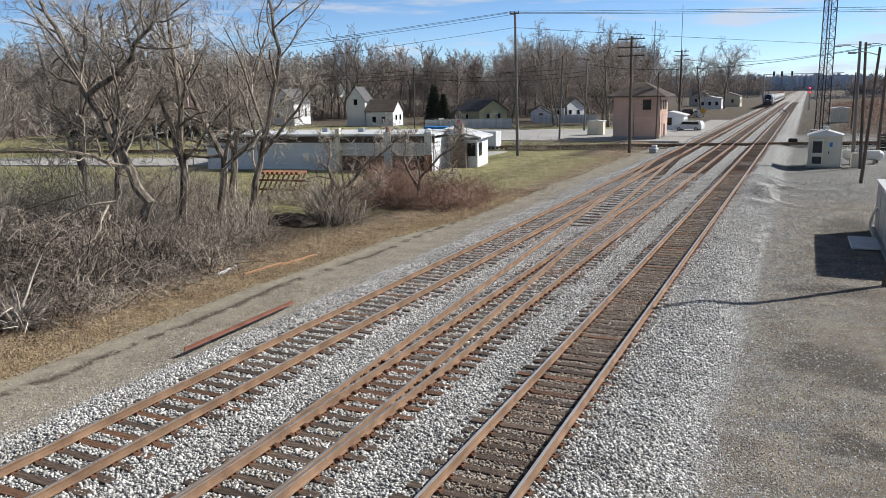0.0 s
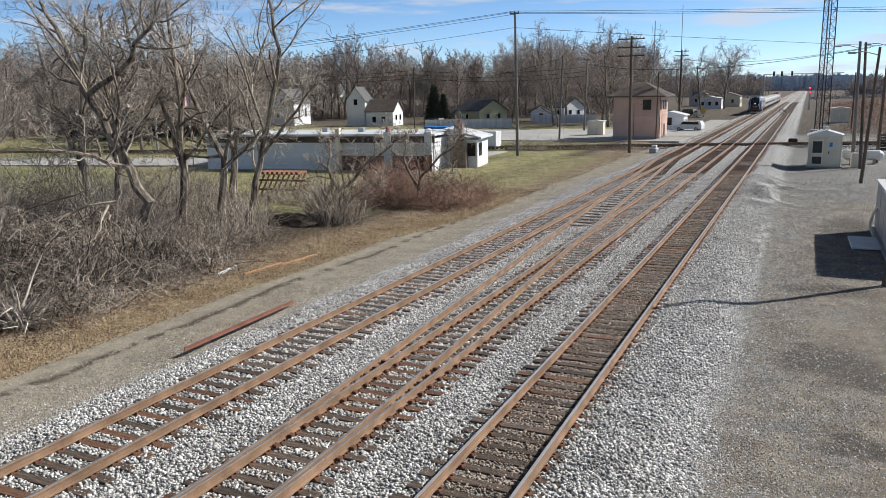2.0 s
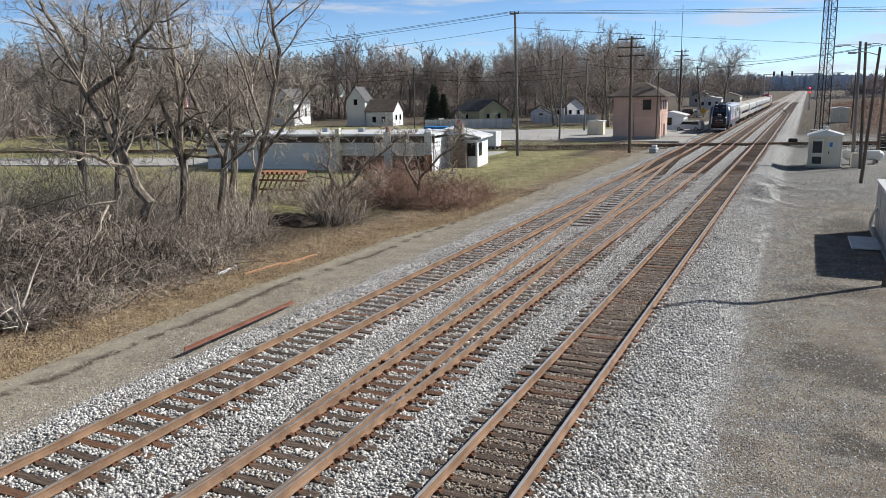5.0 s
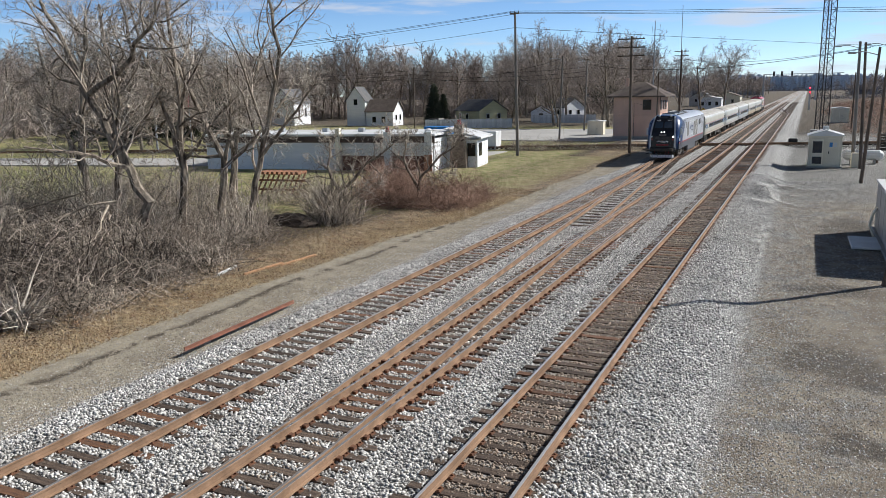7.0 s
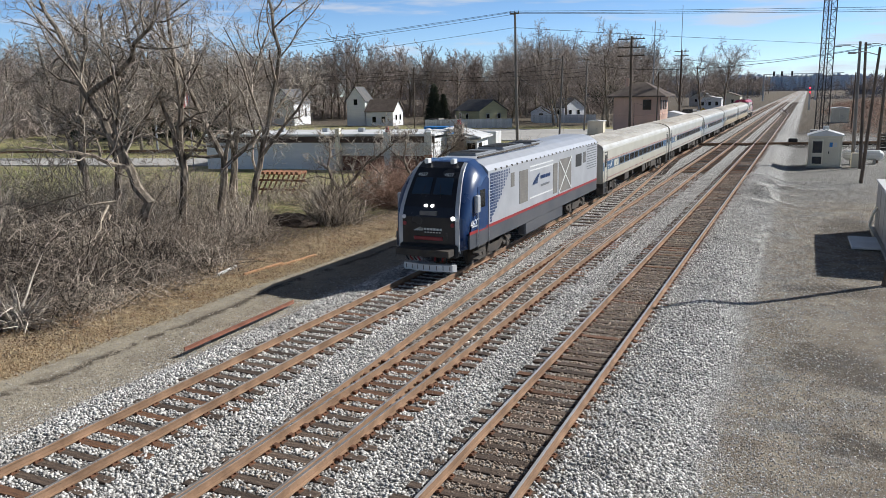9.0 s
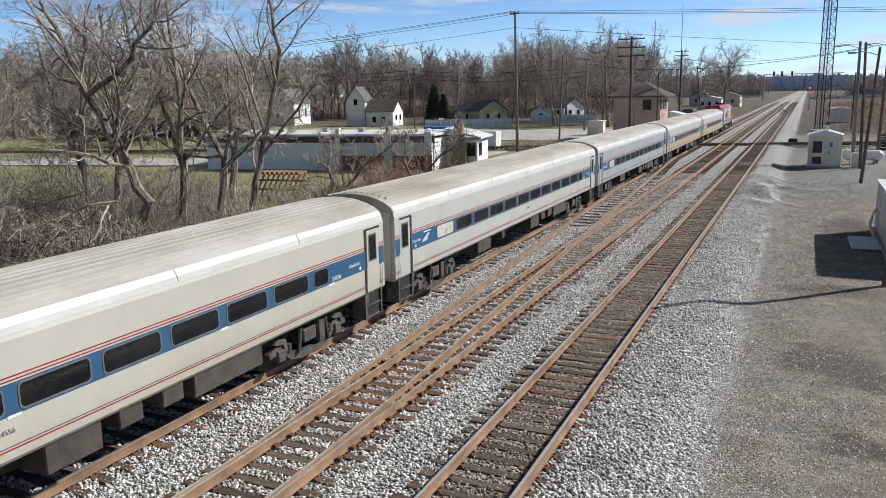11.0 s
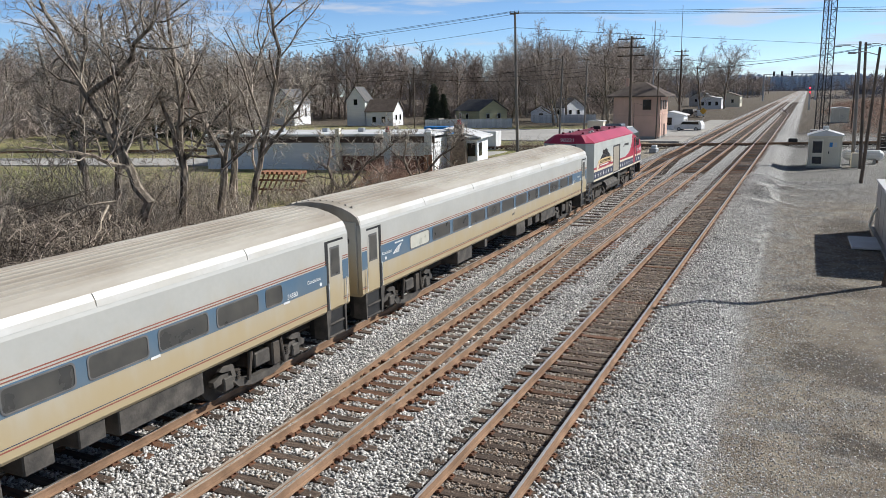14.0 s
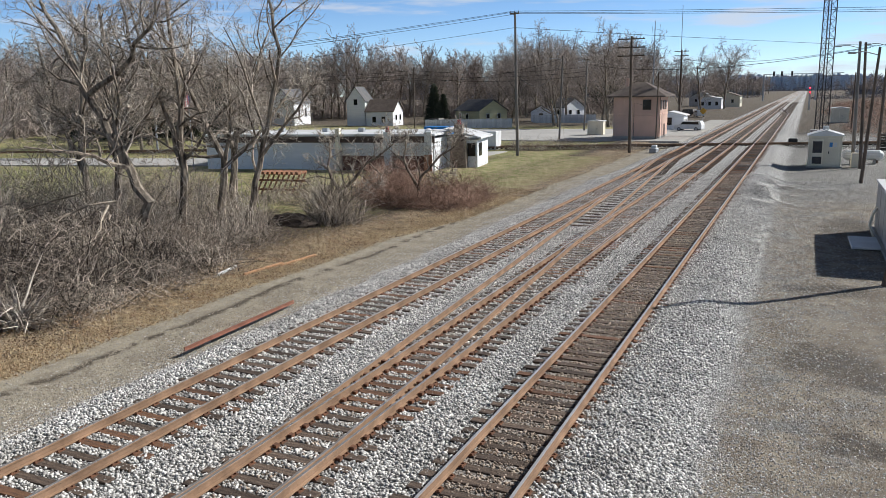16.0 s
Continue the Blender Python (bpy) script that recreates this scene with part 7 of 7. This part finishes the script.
grass("dead_grass", "straw-coloured dead grass along the path", 15000, verge, 0.26, M["straw"], 31)
grass("lawn_grass", "patchy green and straw winter lawn", 9000, lawn_edge, 0.14, M["green"], 32)
grass("verge_grass", "dry grass beside the ballast shoulder", 9000, far_verge, 0.2, M["straw"], 33)

thicket("root_clump", "pale upturned root clump at the brush edge", [(-9.4, 16.5, 0.4, 0.4, 0.9)], 260, 0.75, M["rootwood"], 35, 0.05, 0.7, 0.4)


def litter_area(count):
    y = 12 + 45 * rng.random(count) ** 1.3
    return -5.7 + 1.2 * smooth(33, 44, y) - np.abs(rng.normal(0, 2.6, count)), y


M["leaf"] = mat("fallen_leaf", (0.30, 0.19, 0.10), (0.14, 0.085, 0.05), 0.9, 0, 1, 0.2, 20, island=0.5)
scatter_stones("leaf_litter", 16000, litter_area, 0.030, M["leaf"], "brown fallen leaves in the dead grass", 0.2)

# fallen branches in the brush
rnd = random.Random(44)
for k, (a, b, r0) in enumerate((((-15.6, 28.0, 1.6), (-13.2, 24.6, 0.3), 0.11), ((-15.2, 27.8, 2.0), (-17.6, 24.5, 0.6), 0.10), ((-16.2, 27.6, 2.4), (-19.5, 26.0, 1.0), 0.08), ((-14.6, 27.0, 1.4), (-12.6, 26.0, 0.2), 0.07), ((-17.8, 25, 1.6), (-14.2, 23.2, 0.5), 0.06))):
    out = []
    a, b = Vector(a) + Vector((1.0, -2.8, 0.5)), Vector(b) + Vector((1.0, -2.8, 0.7))
    pts = [a.lerp(b, i / 5) + Vector((rnd.gauss(0, 0.08), rnd.gauss(0, 0.08), rnd.gauss(0, 0.06))) for i in range(6)]
    radii = [0.55 * r0 * (1 - 0.12 * i) for i in range(6)]
    out.append((pts, radii, 0))
    shoots(out, rnd, pts, radii, (b - a).length, 1, dict(NEAR, count=(1, 5, 5, 4, 3)))
    trunk, v, f = limbs_to_meshes(out, 3)
    e = thing("fallen_branch", "bleached fallen branch with torn pale wood", "branch", None, "fallen branches")
    part("limb", trunk, M["deadwood"], e)
    tagged(part("twig_spray", array_mesh("twig_spray", v, f, M["deadwood"]), M["deadwood"], e), kind="stuff")

# woods behind the houses: a few grown trees, repeated turned and scaled
MID = dict(TREE, count=(1, 12, 9, 6, 4), thin=0.026)
MID["from"] = (0.2, 0.15, 0.1, 0.1)
MODELS = [grown_tree("woodland_tree", "tall bare grey-brown tree behind the houses", 50 + k, 20, 0.34, dict(MID, angle=a, ratio=q), M["bark"], M["twig_far"], pose(x, y, -0.5), group="woods behind the houses")
          for k, (x, y, a, q) in enumerate(((-36, 165, (25, 55), (0.62, 0.55, 0.5, 0.55)), (-27, 172, (30, 65), (0.7, 0.55, 0.5, 0.55)), (-50, 196, (20, 48), (0.58, 0.6, 0.5, 0.5)), (-16, 255, (30, 60), (0.66, 0.58, 0.52, 0.5))))]


def conifer(seed, h, at, label):
    r = np.random.default_rng(seed)
    n = 2600
    u = r.random(n) ** 0.7
    z = h * (1 - u) * 0.95 + 0.5
    reach = 0.24 * h * u ** 0.85 + 0.1
    a = r.uniform(0, 6.283, n)
    inner = r.random(n)
    p = np.stack([reach * inner * np.cos(a), reach * inner * np.sin(a), z], 1)
    d = np.stack([np.cos(a), np.sin(a), np.full(n, -0.25) + r.normal(0, 0.25, n)], 1)
    e = thing("conifer", label, "tree", at, "evergreens")
    part("trunk", Mesh().tube([(0, 0, -0.3), (0, 0, h * 0.95)], [0.22, 0.03], 7), M["bark"], e)
    part("crown", twig_mesh("crown", p, d, 0.9 * r.uniform(0.5, 1.3, n), np.full(n, 0.11), 0.2, M["fir"], 3, 0.15, seed), M["fir"], e, "dark green needled boughs")
    return e


COARSE = dict(MID, count=(1, 13, 9, 8), thin=0.05, segs=(5, 4, 3, 2))
DISTANT = [grown_tree("woodland_tree", "bare brown tree deep in the woods", 70 + k, 20, 0.34, dict(COARSE, angle=a), M["bark"], M["twig_far"], pose(x, y, -0.5), group="woods behind the houses") for k, (x, y, a) in enumerate(((-70, 236, (25, 55)), (-92, 228, (30, 65)), (-118, 205, (22, 50))))]
FIR = [conifer(61, 12, pose(-95, 106, -0.5), "dark broad evergreen beyond the lawn"), conifer(62, 23, pose(-52, 262, -0.5), "tall dark spruce among bare trees")]
rnd = random.Random(9)
for k, x, y, s in ((0, -91, 108, 0.85), (0, -99, 104, 0.95), (0, -88, 111, 0.6), (0, -69.6, 176, 0.8), (0, -68, 178, 0.6), (1, -44.5, 262, 1.0), (0, -118, 135, 0.9), (0, -102, 111, 1.05), (0, -97.5, 112, 1.2), (0, -81.7, 112, 0.9), (0, -112, 108, 0.8)):
    copy_thing(FIR[k], pose(x, y, -0.5, 0, 0, rnd.uniform(0, 360)) @ Matrix.Scale(s, 4))
for x, y, s in ((-23, 160, 1.0), (-18.5, 178, 0.85), (-22, 205, 1.05), (-30, 190, 1.15), (-44, 188, 1.22), (-41, 192, 1.1), (-53, 186, 1.0), (-60, 195, 0.9), (-33, 158, 0.75), (-13.5, 300, 1.25), (-107, 202, 1.3), (-19, 232, 0.9), (-27, 200, 0.75)):
    copy_thing(rnd.choice(MODELS), pose(x, y, -0.5, rnd.uniform(-4, 4), rnd.uniform(-4, 4), rnd.uniform(0, 360)) @ Matrix.Scale(s, 4))


def by_bearing(deg, reach):
    return 13.5 + reach * math.sin(radians(deg)), reach * math.cos(radians(deg))


for k in range(150):
    deg = -57 + 47 * (k + rnd.random()) / 150
    x, y = by_bearing(deg, rnd.uniform(232, 330) if deg > -40 else rnd.uniform(165, 260))
    copy_thing(DISTANT[k % 3], pose(x, y, -0.5, rnd.uniform(-4, 4), rnd.uniform(-4, 4), rnd.uniform(0, 360)) @ Matrix.Scale(rnd.uniform(0.9, 1.25) * (1.0 if deg > -40 else 0.88), 4))
for k in range(22):
    x, y = by_bearing(rnd.uniform(-60, -38), rnd.uniform(110, 160))
    copy_thing(MODELS[k % 4], pose(x, y, -0.5, 0, 0, rnd.uniform(0, 360)) @ Matrix.Scale(rnd.uniform(0.45, 0.75), 4))
edge = []
for k in range(60):
    deg = -58 + 47 * k / 60
    x, y = by_bearing(deg, (262 if deg > -40 else 190) + rnd.uniform(-12, 12))
    edge.append((x, y, 7, 6, rnd.uniform(5, 9)))
thicket("wood_edge", "brown undergrowth along the edge of the woods", edge, 16000, 5.0, M["twig_far"], 28, 0.09)
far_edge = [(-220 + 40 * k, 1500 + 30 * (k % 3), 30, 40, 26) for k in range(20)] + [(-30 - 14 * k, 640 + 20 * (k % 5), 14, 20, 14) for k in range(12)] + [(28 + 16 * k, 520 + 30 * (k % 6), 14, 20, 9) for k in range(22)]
thicket("far_woods", "brown woods along the horizon, haze put into their colour", far_edge, 26000, 5.0, M["twig_haze"], 29, 0.17)
for k in range(18):
    side = -1 if k % 3 else 1
    y = rnd.uniform(480, 1000)
    x = (-20 - rnd.uniform(0, 120)) if side < 0 else (40 + rnd.uniform(0, 260))
    copy_thing(DISTANT[k % 3], pose(x, y, -0.5, 0, 0, rnd.uniform(0, 360)) @ Matrix.Scale(rnd.uniform(0.7, 1.1), 4))
for k in range(42):
    y = 330 + 620 * (k / 42) ** 1.3
    copy_thing(DISTANT[k % 3], pose(-24 - rnd.uniform(0, 90) * (k % 3) / 2, y, -0.5, 0, 0, rnd.uniform(0, 360)) @ Matrix.Scale(rnd.uniform(0.6, 1.0), 4))
for k in range(38):
    y = 360 + 640 * (k / 38) ** 1.3
    copy_thing(DISTANT[k % 3], pose(36 + rnd.uniform(0, 220), y, -0.5, 0, 0, rnd.uniform(0, 360)) @ Matrix.Scale(rnd.uniform(0.5, 0.8), 4))
for k in range(10):
    copy_thing(DISTANT[k % 3], pose(rnd.uniform(34, 130), rnd.uniform(280, 460), -0.5, 0, 0, rnd.uniform(0, 360)) @ Matrix.Scale(rnd.uniform(0.35, 0.55), 4))


def tree_belt(label, y, x0, x1, low, tall, step, seed, c1, c2):
    """A far belt of woods, so distant that only its ragged top shows."""
    r = random.Random(seed)
    front, back, x, h = [], [], x0, low
    while x < x1:
        h = min(tall, max(low, h + r.uniform(-0.22, 0.22) * (tall - low)))
        front.append((x, y + r.uniform(-6, 6), h + r.uniform(0, 0.12) * tall))
        x += step * r.uniform(0.5, 1.5)
    n = len(front)
    vs = [(a, b, -1.0) for a, b, c in front] + front + [(a, b + 40, c - 2) for a, b, c in front] + [(a, b + 40, -1.0) for a, b, c in front]
    fs = [(k * n + i, k * n + i + 1, (k + 1) * n + i + 1, (k + 1) * n + i) for k in range(3) for i in range(n - 1)]
    # c1 and c2 carry the haze of distance, paler than bare woods
    m = mat("hazed_belt_woods", c1, c2, 1.0, 0, 0.03, 0.2, 0.4, (1, 1, 0.4), spec=0.0)
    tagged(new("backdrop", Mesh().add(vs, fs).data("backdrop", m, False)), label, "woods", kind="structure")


tree_belt("far woods closing the horizon, blue-grey haze put into their colour", 1650, -900, 1300, 20, 30, 3, 3, (0.60, 0.66, 0.74), (0.48, 0.54, 0.62))
tree_belt("brown woods beyond the scrub, greyed by haze in their colour", 760, 46, 620, 6, 12, 1.5, 4, (0.34, 0.32, 0.34), (0.22, 0.21, 0.225))
tree_belt("brown woods beside the far line, greyed by haze in their colour", 820, -420, -26, 9, 17, 1.5, 5, (0.36, 0.35, 0.375), (0.24, 0.235, 0.255))


# ---- movement ----
def motions():
    """The train runs south at 26.6 m/s on the west track."""
    extra = {0: 36.0, 1: 24.0, 2: 15.0, 3: 8.5, 4: 4.0, 5: 1.5, 6: 0.4}
    for car, y_at_nine in [(LOCO, 25.3), (CABCAR, 177.35)] + [(c, 60.55 + 25.91 * i) for i, c in enumerate(COACHES)]:
        walk(car, [(t, pose(GAUGE / 2, y_at_nine - 26.58 * (t - 9) + extra.get(t, 0.0), 0)) for t in range(17)])

    # the flag sways: each strip turns with the gusts
    for k, strip in enumerate(FLAG):
        rows = []
        for i in range(33):
            t = 0.5 * i
            swing = 18 * math.sin(1.9 * t) + 9 * math.sin(4.3 * t + 1)
            droop = 38 + 14 * math.sin(1.3 * t + 0.5)
            a = radians(-60 + swing)
            r = 0.42 * k * math.cos(radians(droop))
            rows.append((t, pose(0.05 + r * math.cos(a), r * math.sin(a), 7.9 - 0.42 * k * math.sin(radians(droop)), 0, droop * 0.25, -60 + swing + 10 * math.sin(3 * t - 0.9 * k))))
        walk(strip, rows)


motions()
